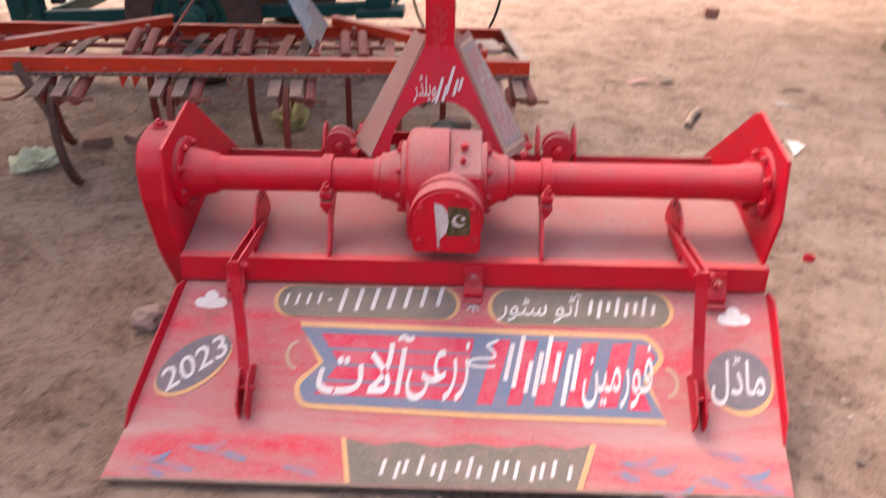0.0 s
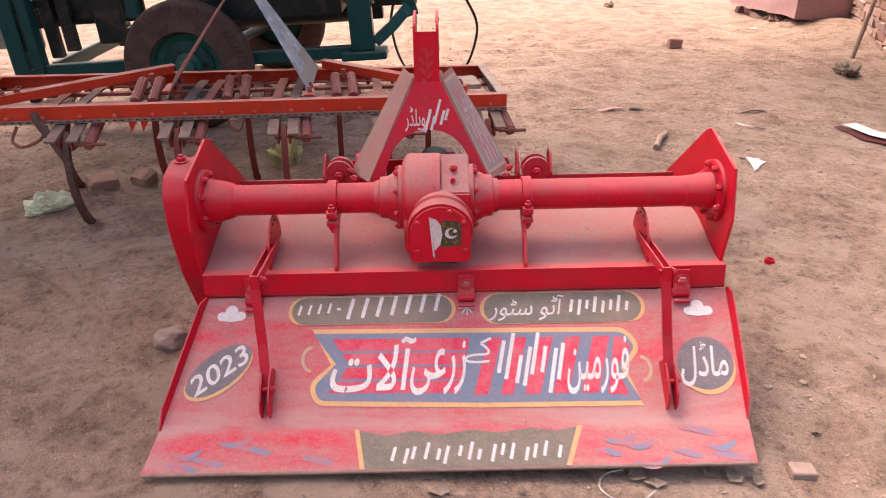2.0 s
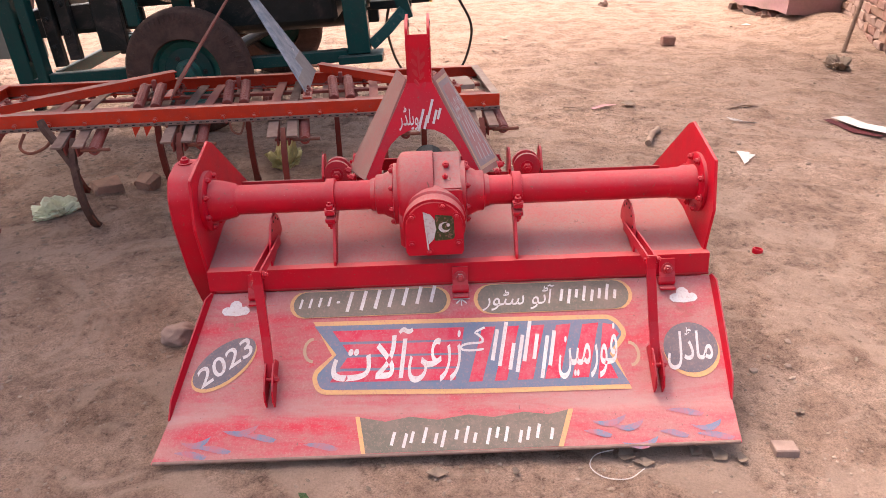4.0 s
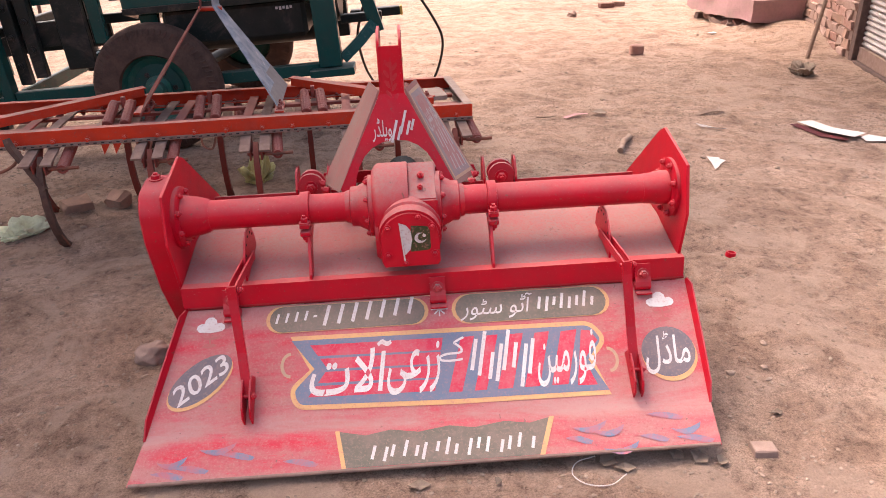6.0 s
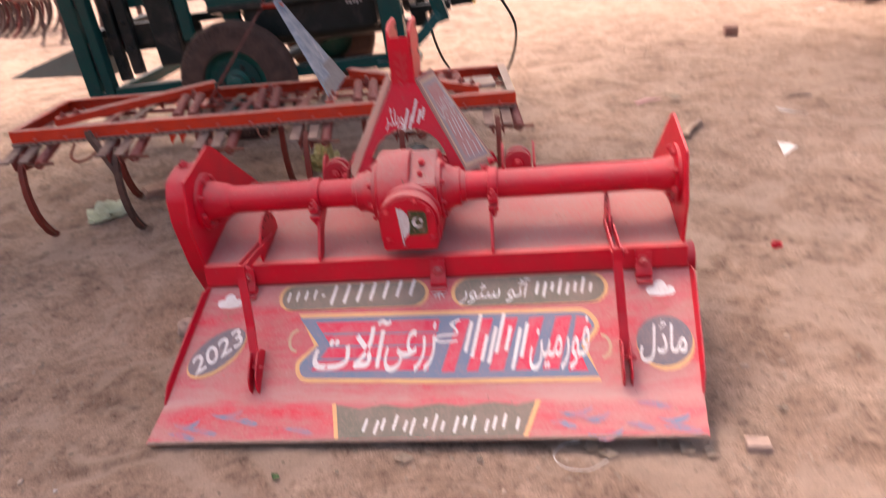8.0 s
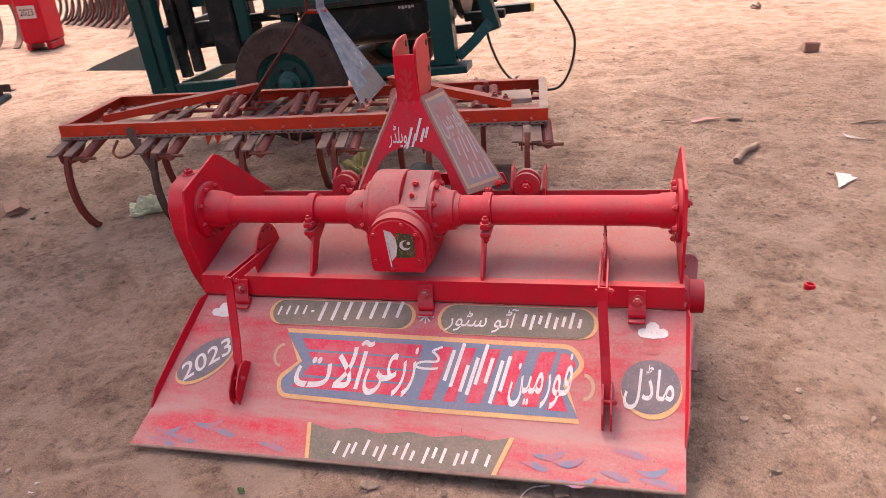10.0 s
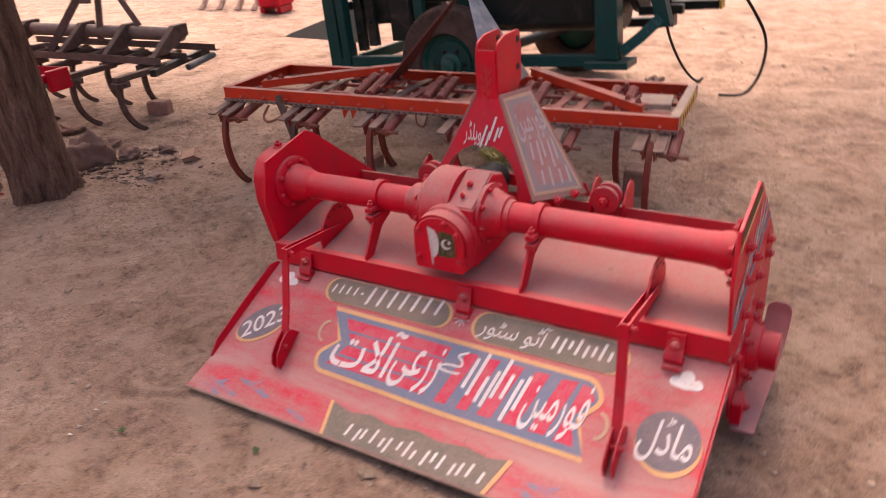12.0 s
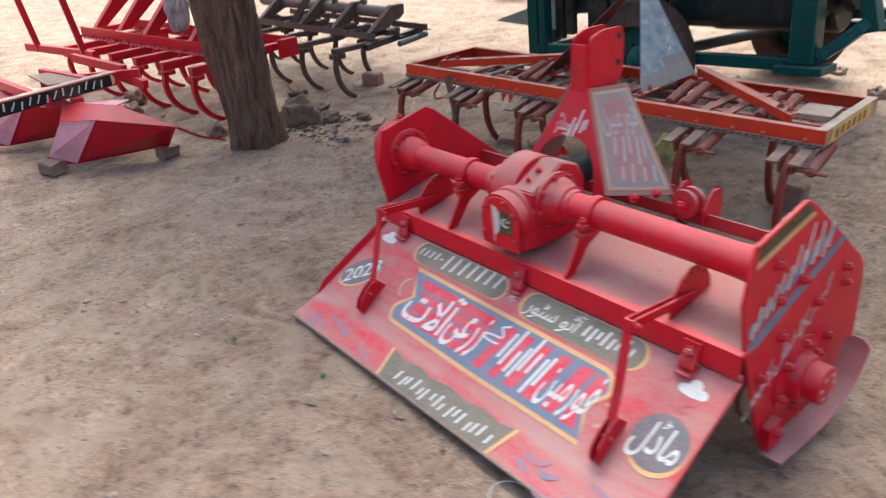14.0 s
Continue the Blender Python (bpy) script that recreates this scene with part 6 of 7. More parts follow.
def build_old_cultivator():
    cv = thing("old_cultivator", pose(-4.0, 4.08, 0, 0, 0, 5), "old brown steel cultivator standing on curved tines", "farm implement")
    for y, z, m in ((0.0, 0.48, BROWN_PALE), (0.30, 0.46, BROWN), (0.66, 0.47, BROWN)):
        bm = B()
        prism(bm, [(y - 0.03, z), (y + 0.03, z), (y + 0.03, z + 0.008), (y - 0.022, z + 0.008), (y - 0.022, z + 0.06), (y - 0.03, z + 0.06)], 0, -2.4, 0.02, 0.001)
        bar = part("frame_bar", bm, m, cv, "brown angle-iron frame bar")
        for i in range(14):
            bm = B()
            hexbolt(bm, (-2.3 + 0.168 * i, y + 0.006, z + 0.008), (0, 0, 1), 0.014, 0.016)
            part("bolt", bm, BROWN, bar)
    for x in (-2.25, -1.72, -1.18, -0.66, -0.14):
        bm = B()
        box(bm, (x - 0.028, -0.025, 0.425), (x + 0.028, 0.70, 0.458), 0.004)
        part("cross_bar", bm, BROWN, cv)
    bm = B()
    lathe(bm, (-2.4, 0.30, 0.675), (-0.02, 0.30, 0.675), [(0, 0.050), (0.002, 0.058), (1, 0.058), (1, 0.046), (0.985, 0.044)], 28, caps=False)
    part("roller_pipe", bm, plain("pale_brown_pipe", (0.21, 0.135, 0.105), 0.6, 0.3, 14), cv, "pale brown pipe across the frame", smooth=True)
    for x in (-1.95, -1.18, -0.62, -0.05):
        bm = B()
        prism(bm, [(-0.05, 0.545), (0.10, 0.545), (0.33, 0.64), (0.385, 0.66), (0.385, 0.755), (0.24, 0.755)], 0, x - 0.032, x + 0.032, 0.004)
        part("gusset", bm, BROWN, cv, "broad sloping brown gusset under the pipe")
    for a, b, w, m in (((-1.36, 0.0, 0.54), (-0.93, 0.32, 1.22), 0.065, BROWN), ((-0.98, 0.26, 0.60), (-0.90, 0.32, 1.22), 0.055, BROWN_PALE), ((-0.50, 0.30, 0.735), (-0.86, 0.32, 1.22), 0.05, BROWN_PALE)):
        bm = B()
        strap(bm, [a, b], w, 0.022, (1, 0.4, 0))
        part("mast_bar", bm, m, cv, "leaning bar of the mast")
    bm = B()
    box(bm, (-1.13, 0.20, 0.93), (-0.95, 0.235, 1.00), 0.004)
    part("mast_tie", bm, BROWN_PALE, cv)
    # end rail with a spring strut beside it
    bm = B()
    strap(bm, [(0.055, -0.17, 0.445), (-0.06, 0.25, 0.45), (-0.165, 0.68, 0.45)], 0.055, 0.055, (1, 0, 0))
    part("side_beam", bm, GREEN_DARK, cv, "dark beam along the end")
    bm = B()
    cyl(bm, (0.03, 0.25, 0.405), (-0.075, 0.70, 0.42), 0.028, seg=16, bevel=0.006)
    part("spring_strut", bm, plain("dull_blue_strut", (0.075, 0.085, 0.095), 0.6, 0.3, 20), cv, "dull blue-grey strut", smooth=True)
    for i in range(9):
        x = -2.1 + 0.235 * i
        bm = B()
        a, c = Vector((x, 0.05, 0.500)), Vector((x + 0.03, 0.27, 0.515))
        cyl(bm, a, c, 0.026, seg=12, bevel=0.004)
        coil(bm, a.lerp(c, 0.04), a.lerp(c, 0.96), 0.0245, 20, 0.0045, 9, 5)
        part("spring", bm, BROWN if i % 2 else OLDIRON, cv, "rusty coil spring")
    for k, y in enumerate((0.0, 0.60)):
        for i in range(5 if k else 4):
            x = (-0.06 - 0.545 * i) if k == 0 else (-0.42 - 0.46 * i)
            bm = B()
            box(bm, (x - 0.032, y - 0.46, 0.425), (x + 0.032, y + 0.03, 0.470), 0.004)
            part("tine_arm", bm, BROWN, cv, "brown arm that carries a tine")
            bm = B()
            box(bm, (x - 0.045, y - 0.48, 0.375), (x + 0.045, y - 0.35, 0.424), 0.006)
            hexbolt(bm, (x + 0.045, y - 0.41, 0.40), (1, 0, 0), 0.014, 0.014)
            part("tine_clamp", bm, BROWN, cv)
            bm = B()
            path = smooth_path([(x, y - 0.42, 0.42), (x, y - 0.445, 0.30), (x, y - 0.425, 0.17), (x, y - 0.355, 0.06), (x, y - 0.26, -0.01)], 5)
            n = len(path) - 1
            strap(bm, path, [0.040 - 0.012 * (q / n) ** 2 for q in range(n + 1)], 0.036, (1, 0, 0))
            part("tine", bm, BROWN, cv, "curved brown tine")



build_old_cultivator()


def build_red_cultivator():
    cv = thing("red_cultivator", pose(-4.15, 2.79, 0, 0, 0, 10.9), "bright red many-tined cultivator standing behind the tree trunk", "farm implement")
    for y, z in ((0.0, 0.50), (0.55, 0.50)):
        bm = B()
        prism(bm, [(y - 0.055, z), (y + 0.008, z), (y + 0.008, z + 0.105), (y, z + 0.105), (y, z + 0.008), (y - 0.055, z + 0.008)], 0, -2.85, 0.0, 0.001)
        bar = part("frame_bar", bm, RED, cv, "red angle bar with a bolted flange")
        for i in range(34):
            bm = B()
            hexbolt(bm, (-2.80 + 0.083 * i, y - 0.030, z + 0.008), (0, 0, 1), 0.012, 0.012)
            part("bolt", bm, RED_DUSTY if i % 3 else OLDIRON, bar)
    for x in (-2.82, -1.95, -1.0, -0.03):
        bm = B()
        box(bm, (x - 0.03, 0.012, 0.51), (x + 0.03, 0.49, 0.57), 0.004)
        part("cross_bar", bm, RED, cv)
    for x in (-2.55, -2.05, -1.55, -0.75):
        bm = B()
        prism(bm, [(0.012, 0.607), (0.14, 0.607), (0.66, 0.99), (0.60, 1.06), (0.46, 1.05)], 0, x - 0.035, x + 0.035, 0.004)
        part("gusset", bm, RED, cv, "broad sloping red gusset")
    bm = B()
    lathe(bm, (-2.75, 0.56, 0.98), (-0.45, 0.56, 0.98), [(0, 0.065), (1, 0.065)], 24)
    part("cross_pipe", bm, PALE_CREAM, cv, "dusty pale pipe across the gussets", smooth=True)
    bm = B()
    rough_lump(bm, (-1.33, 0.30, 0.78), (0.22, 0.18, 0.36), 3, 4, 0.55)
    part("wrapped_sack", bm, plain("grey_plastic_wrap", (0.33, 0.27, 0.25), 0.4, 0.25, 14), cv, "grey plastic wrapping tied on the frame")
    for k, y in enumerate((0.0, 0.55)):
        for i in range(6):
            x = (-0.18, -0.36)[k] - 0.452 * i
            bm = B()
            box(bm, (x - 0.034, y - 0.38, 0.425), (x + 0.034, y + 0.05, 0.498), 0.005)
            part("tine_arm", bm, RED, cv, "red arm that carries a tine")
            bm = B()
            box(bm, (x - 0.048, y - 0.40, 0.385), (x + 0.048, y - 0.28, 0.424), 0.006)
            hexbolt(bm, (x + 0.048, y - 0.34, 0.405), (1, 0, 0), 0.014, 0.014)
            part("tine_clamp", bm, RED, cv)
            bm = B()
            path = smooth_path([(x, y - 0.34, 0.43), (x, y - 0.375, 0.31), (x, y - 0.345, 0.17), (x, y - 0.255, 0.06), (x, y - 0.13, -0.01)], 5)
            n = len(path) - 1
            strap(bm, path, [0.046 - 0.014 * (q / n) ** 2 for q in range(n + 1)], 0.040, (1, 0, 0))
            part("tine", bm, RED, cv, "thick curved red tine")
    bm = B()
    box(bm, (0.001, 0.40, 0.44), (0.045, 0.60, 0.60), 0.006)
    part("end_plate", bm, RED_FRESH, cv)


build_red_cultivator()


def build_ridger():
    """Two furrow bodies under a low red frame, propped on stones."""
    rg = thing("ridger", Matrix.Identity(4), "red ridger with two folded furrow wings propped on stones", "farm implement")

    def wing(dx, dy):
        A, F, low = Vector((-4.05, 1.09, 0.035)), Vector((-3.93, 1.29, 0.03)), Vector((-4.03, 1.13, 0.10))
        TL, TR = Vector((-3.97, 1.26, 0.34)), Vector((-3.725, 1.447, 0.36))
        D, E = Vector((-3.405, 1.893, 0.27)), Vector((-3.657, 1.897, 0.08))
        R1, R0 = Vector((-3.80, 1.64, 0.415)), Vector((-4.24, 1.37, 0.42))
        K = Vector((-4.30, 1.86, 0.33))
        off = Vector((dx, dy, 0))
        # the pale front facet holds the sheen, the dark ones the shade
        for nm, poly, mat, lb in (("pale_face", (low, F, TR, TL), PINKPLATE, "pale pink facet with the sheen in its colour"), ("wing_nose", (A, F, low), RED_SHADED, ""), ("wing_face", (F, E, D, TR), RED_SHADED, "sloping wing, its red darkened for shade"),
                                  ("wing_top", (TL, TR, R1, R0), RED_SHADED, ""), ("wing_back", (TR, D, R1), RED_SHADED, ""), ("wing_rear", (R0, R1, K), PINKPLATE, "pale rear facet")):
            bm = B()
            n = (poly[1] - poly[0]).cross(poly[2] - poly[0]).normalized() * 0.004
            lo, hi = [bm.verts.new(p + off - n) for p in poly], [bm.verts.new(p + off + n) for p in poly]
            m = len(poly)
            bm.faces.new(lo)
            bm.faces.new(hi[::-1])
            for i in range(m):
                bm.faces.new((lo[i], lo[(i + 1) % m], hi[(i + 1) % m], hi[i]))
            part(nm, bm, mat, rg, lb)
        bm = B()
        strap(bm, [D + off, D + off + Vector((-0.10, 0.20, -0.14)), D + off + Vector((-0.22, 0.42, -0.245))], 0.035, 0.012, (1, 0.6, 0))
        part("tail_bar", bm, RED_DUSTY, rg)
        bm = B()
        box(bm, (-4.22 + dx, 1.42 + dy, 0.34), (-4.14 + dx, 1.50 + dy, 0.452), 0.004)
        part("standard", bm, RED, rg)
    wing(0, 0)
    wing(-0.95, -0.28)
    m = pose(-4.075, 1.179, 0.455, 0, 0, 111.5)
    bm = B()
    box(bm, (-0.62, 0.0, 0.0), (0.70, 0.085, 0.10), 0.005, m)
    part("tool_bar", bm, RED, rg, "thick red tool bar")
    bm = B()
    box(bm, (-0.60, 0.004, 0.1005), (0.69, 0.081, 0.104), 0.001, m)
    part("bar_top", bm, PALE_CREAM, rg, "pale dusty top of the tool bar")
    bm = B()
    box(bm, (-0.58, -0.004, 0.006), (0.63, -0.0005, 0.094), 0.001, m)
    part("ornament_panel", bm, GREEN_DARK, rg, "dark green painted panel with pale strokes")
    bm = B()
    prism(bm, [(0.63, 0.008), (0.655, 0.022), (0.664, 0.05), (0.655, 0.078), (0.63, 0.092)], 1, -0.0045, -0.001, 0.0, m)
    part("panel_tip", bm, PAINT_YELLOW, rg, "rounded yellow end of the panel")
    for i in range(17):
        c = Vector((-0.52 + 0.066 * i, -0.0046, 0.05 + 0.010 * math.sin(i * 1.9)))
        lean = 0.012 + 0.008 * math.sin(i * 2.7)
        bm = B()
        strap(bm, [m @ (c + Vector((-lean, 0, -0.028))), m @ (c + Vector((lean, 0, 0.028)))], 0.013, 0.0015, m.to_3x3() @ Vector((1, 0, 0)))
        part("name_bar", bm, PAINT_WHITE, rg)
    for a, b in (((-4.75, 1.35, 0.50), (-4.40, 2.02, 0.50)), ((-5.05, 1.43, 0.52), (-4.25, 1.62, 0.52)), ((-5.4, 1.1, 0.47), (-4.1, 1.25, 0.47)), ((-5.3, 1.75, 0.56), (-4.55, 1.95, 0.52)), ((-4.30, 2.02, 0.42), (-4.62, 1.90, 0.48)), ((-6.95, 1.70, 0.48), (-5.75, 2.04, 0.48))):
        bm = B()
        strap(bm, [a, b], 0.07, 0.05, (0, 0, 1))
        part("frame_bar", bm, RED, rg, "red frame bar")
    bm = B()
    prism(bm, [(-4.9, 1.30), (-4.35, 1.32), (-4.30, 1.55), (-4.85, 1.58)], 2, 0.535, 0.545, 0.001)
    part("pale_plate", bm, PALE_STEEL, rg, "pale dusty plate on the frame")
    for x, y in ((-6.72, 1.76), (-5.90, 1.99)):
        bm = B()
        strap(bm, [(x, y, 0.47), (x - 0.10, y - 0.14, 1.6)], 0.055, 0.05, (0, 1, 0))
        part("upright_post", bm, RED, rg, "leaning red upright post")
    for i, (x, y, s) in enumerate(((-3.96, 1.13, 0.13), (-3.66, 1.88, 0.12), (-4.80, 0.80, 0.13), (-4.62, 1.65, 0.12))):
        bm = B()
        worn_block(bm, (s * 1.25, s * 0.9, s * 0.72), Matrix.Translation((x, y, s * 0.30)) @ Matrix.Rotation(0.5 + i * 1.3, 4, "Z") @ Matrix.Rotation(0.10, 4, "X"), i + 20.0, 0.022)
        tagged(part("prop_stone", bm, STONE_DARK), "dusty brown stone propping up the ridger", "stone", "prop stones")


build_ridger()


# ---- shop front on the right ----
PINKISH = plain("pink_washed_concrete", (0.40, 0.215, 0.210), 0.9, 0.3, 3.2, second=(0.30, 0.195, 0.165))


def build_shop():
    """A rubble wall, a rolling shutter and a concrete platform along the yard's edge."""
    d = Vector((0.227, 0.974, 0))
    ang = -13.1
    m = pose(4.40, 6.10, 0, 0, 0, ang)  # local y runs along the wall, local x into the building
    wall = thing("wall_east", m, "rubble brick wall in mud mortar", "wall", kind="structure")
    bm = B()
    box(bm, (0.045, 1.15, -0.1), (0.40, 6.5, 2.9), 0.0)
    part("wall_core", bm, MORTAR, wall, "mud mortar of the wall")
    random.seed(8)
    z = 0.0
    row = 0
    while z < 1.35:
        h = random.uniform(0.08, 0.13)
        y = 1.16 + (0.0 if row % 2 else 0.09)
        while y < 3.3:
            w = random.uniform(0.11, 0.27)
            bm = B()
            worn_block(bm, (0.09, w - 0.006, h - 0.006), Matrix.Translation((0.066 + random.uniform(-0.007, 0.007), y + w / 2, z + h / 2 + random.uniform(-0.006, 0.006))) @ Matrix.Rotation(random.uniform(-0.06, 0.06), 4, "X") @ Matrix.Rotation(random.uniform(-0.05, 0.05), 4, "Z"), row * 9.1 + y, 0.026)
            part("brick", bm, random.choice((BRICK_DUSTY, RUBBLE, RUBBLE, BRICK)), wall)
            y += w
        z += h
        row += 1
    sh = thing("rolling_shutter", m, "closed grey corrugated rolling shutter in a steel frame", "shutter", kind="structure")
    for i in range(52):
        bm = B()
        z = 0.16 + 0.052 * i
        prism(bm, [(0.13, z), (0.112, z + 0.012), (0.105, z + 0.026), (0.112, z + 0.040), (0.13, z + 0.051)], 1, -0.9, 1.02)
        part("slat", bm, SHUTTER, sh)
    bm = B()
    box(bm, (0.09, -0.9, 0.02), (0.14, 1.02, 0.155), 0.004)
    part("bottom_rail", bm, PALE_STEEL, sh, "pale bottom rail")
    bm = B()
    box(bm, (0.04, 1.02, -0.02), (0.16, 1.13, 2.9), 0.006)
    part("frame_post", bm, BROWN, sh, "brown steel frame post")
    bm = B()
    box(bm, (0.05, -0.9, -0.02), (0.30, 1.02, 0.018), 0.004)
    part("threshold", bm, BROWN, sh)
    pipe = B()
    sweep(pipe, [(4.325, 7.32, -0.02), (4.40, 7.30, 0.6), (4.50, 7.28, 1.4), (4.60, 7.27, 2.2)], 0.022, 10)
    tagged(part("leaning_pole", pipe, WOOD), "thin wooden pole leaning against the wall", "pole")
    # platform slab with broken bricks below
    slab = thing("platform_slab", pose(4.36, 8.85, 0, 0, 0, 7), "pink-washed concrete platform slab jutting from the shop", "platform")
    bm = B()
    bmesh.ops.create_cube(bm, size=1)
    bmesh.ops.subdivide_edges(bm, edges=bm.edges[:], cuts=11, use_grid_fill=True)
    for v in bm.verts:
        v.co = Vector((0.95 + v.co.x * 1.9, 0.83 + v.co.y * 1.66, 0.262 + v.co.z * 0.26))
        k = v.co.copy()
        v.co += Vector([0.030 * noise.noise(k * 2.1 + Vector((i * 5.0, 1, 2))) + 0.009 * noise.noise(k * 7.0 + Vector((i * 3.0, 4, 1))) for i in range(3)])
        if k.z < 0.14:
            v.co.z += 0.05 * noise.noise(k * 4.0)
    part("slab", bm, PINKISH, slab, "rough concrete slab")
    for i in range(9):
        bm = B()
        worn_block(bm, (random.uniform(0.10, 0.2), random.uniform(0.10, 0.22), random.uniform(0.06, 0.11)), Matrix.Translation((0.08 + 0.10 * random.random(), 0.30 + 0.15 * i + random.uniform(-0.05, 0.05), random.uniform(0.01, 0.10))) @ Matrix.Rotation(random.uniform(-0.8, 0.8), 4, "Z") @ Matrix.Rotation(random.uniform(-0.35, 0.35), 4, "X"), i * 2.3, 0.03)
        part("rubble_brick", bm, random.choice((BRICK, STONE, MORTAR)), slab)
    # heaped earth below the slab
    bm = B()
    for i in range(10):
        rough_lump(bm, (4.62 + 0.16 * (i % 5), 8.95 + 0.25 * (i // 5) + 0.1 * math.sin(i), -0.02), (0.7, 0.6, 0.24), i + 2, 3, 0.2)
    tagged(part("earth_heap", bm, EARTH, smooth=True), "heap of crumbled earth under the platform", "earth", kind="stuff")


build_shop()

# plain walls far off close the yard
for nm, lo, hi in (("wall_far", (-40, 34, -0.1), (40, 34.4, 3.2)), ("wall_west", (-34, -20, -0.1), (-33.6, 33.9, 3.2)), ("wall_back", (-33.5, -20.5, -0.1), (39, -20.1, 3.2))):
    bm = B()
    box(bm, lo, hi, 0.0)
    tagged(part(nm, bm, MORTAR), "plain mud-plastered yard wall", "wall", kind="structure")


# ---- far implements ----
def far_tools():
    bx = thing("red_machine_box", pose(-7.75, 9.4, 0, 0, 0, 12), "red sheet-metal machine box with a pale label", "farm machine")
    bm = B()
    box(bm, (-0.12, -0.25, 0.10), (0.27, 0.28, 0.95), 0.03)
    part("box_body", bm, RED_FRESH, bx, "red box")
    bm = B()
    box(bm, (-0.06, -0.262, 0.46), (0.20, -0.252, 0.64), 0.004)
    part("label_plate", bm, PAPER, bx, "pale label plate")
    word("label_lettering", "2023", (-0.03, 0.17, 0.60, 0.50), lambda u, v, h: Vector((u, -0.262 - h, v)), 0.002, OLDIRON, bx, "dark numerals on the label plate", 0.01)
    for x in (-0.08, 0.23):
        bm = B()
        box(bm, (x - 0.04, -0.2, 0.0), (x + 0.04, 0.2, 0.10), 0.01)
        part("skid", bm, RED, bx)
    fr = thing("red_frame_implement", pose(-8.85, 9.6, 0, 0, 0, 6), "red implement frame on pale legs", "farm implement")
    for z, y in ((0.62, 0.0), (0.70, 0.5)):
        bm = B()
        box(bm, (-1.3, y - 0.04, z), (1.0, y + 0.04, z + 0.09), 0.006)
        part("frame_bar", bm, RED, fr)
    for x in (-0.6, -0.2, 0.2, 0.55):
        bm = B()
        curved_tine(bm, x, 0.02, 0.64, -1, w=0.10)
        part("leg", bm, PALE_STEEL, fr, "pale bent leg")
    tl = thing("far_cultivator", pose(-6.35, 10.4, 0, 0, 0, 4), "pale dusty beam with brown tines far off in the yard", "farm implement")
    for y in (0.0, 0.45):
        bm = B()
        box(bm, (-0.75, y - 0.05, 0.62), (1.6, y + 0.05, 0.71), 0.006)
        part("frame_bar", bm, PALE_STEEL if y == 0 else BROWN, tl)
        for i in range(6):
            bm = B()
            curved_tine(bm, -0.42 + 0.30 * i + y * 0.3, y, 0.63, -1, w=0.040)
            part("tine", bm, BROWN, tl)
    dk = thing("tined_harrow", pose(-8.65, 11.75, 0, 0, 0, -24), "dark brown red harrow with close tines far off", "farm implement")
    for k, y in enumerate((0.0, 0.32, 0.64)):
        bm = B()
        box(bm, (-1.25, y - 0.06, 0.55 + 0.05 * k), (1.25, y + 0.06, 0.68 + 0.05 * k), 0.006)
        part("frame_bar", bm, TOPLINK if k != 1 else BROWN, dk)
        for i in range(11):
            bm = B()
            curved_tine(bm, -1.18 + 0.23 * i + 0.07 * k, y, 0.57 + 0.05 * k, -1, w=0.055)
            part("tine", bm, BROWN if (i + k) % 3 else TOPLINK, dk)
    for x in (-1.1, 0.0, 1.1):
        bm = B()
        box(bm, (x - 0.04, -0.05, 0.785), (x + 0.04, 0.69, 0.84), 0.005)
        part("cross_bar", bm, TOPLINK, dk)


far_tools()


# ---- loose things on the ground ----
def on_ground(x, y, dz=0.0):
    return Vector((x, y, ground_height(x, y) + dz))


def brick_on(x, y, rz, size, label, mat=BRICK, tilt=0.0, name="brick", group="loose bricks", seed=1.0, worn=0.008):
    bm = B()
    worn_block(bm, size, Matrix.Identity(4), seed, worn)
    ob = tagged(part(name, bm, mat), label, "brick", group)
    ob.matrix_world = Matrix.Translation(on_ground(x, y, size[2] * 0.42)) @ pose(0, 0, 0, tilt, 0, rz)
    return ob


brick_on(2.66, 7.90, 4, (0.145, 0.10, 0.105), "loose red brick lying on the earth", seed=2.0)
brick_on(3.30, 11.7, 10, (0.24, 0.12, 0.08), "loose dark red brick far off on the earth", BRICK_DARK, seed=3.0)
brick_on(3.52, 11.8, -20, (0.20, 0.11, 0.08), "loose red brick far off on the earth", seed=3.5)
brick_on(-1.92, 3.80, 35, (0.17, 0.12, 0.075), "broken dusty brown brick under the cultivator", BRICK_DUSTY, 9, seed=4.0, worn=0.03)
brick_on(-1.69, 3.84, -25, (0.13, 0.10, 0.08), "broken dusty brown brick under the cultivator", BRICK_DUSTY, 22, seed=5.0, worn=0.035)
brick_on(-4.34, 4.22, 20, (0.20, 0.12, 0.13), "reddish brick beside the old cultivator", seed=6.0)
brick_on(-3.08, 3.42, -35, (0.18, 0.13, 0.065), "dusty brown brick fragment", BRICK_DUSTY, 6, seed=7.0, worn=0.04)
brick_on(1.172, 1.44, -6, (0.078, 0.056, 0.028), "pale brick chip beside the tiller", STONE, seed=8.0)
brick_on(0.09, 4.03, 10, (0.14, 0.11, 0.17), "dark brown block under the cultivator", STONE_DARK, name="prop_block", group="", seed=9.0)

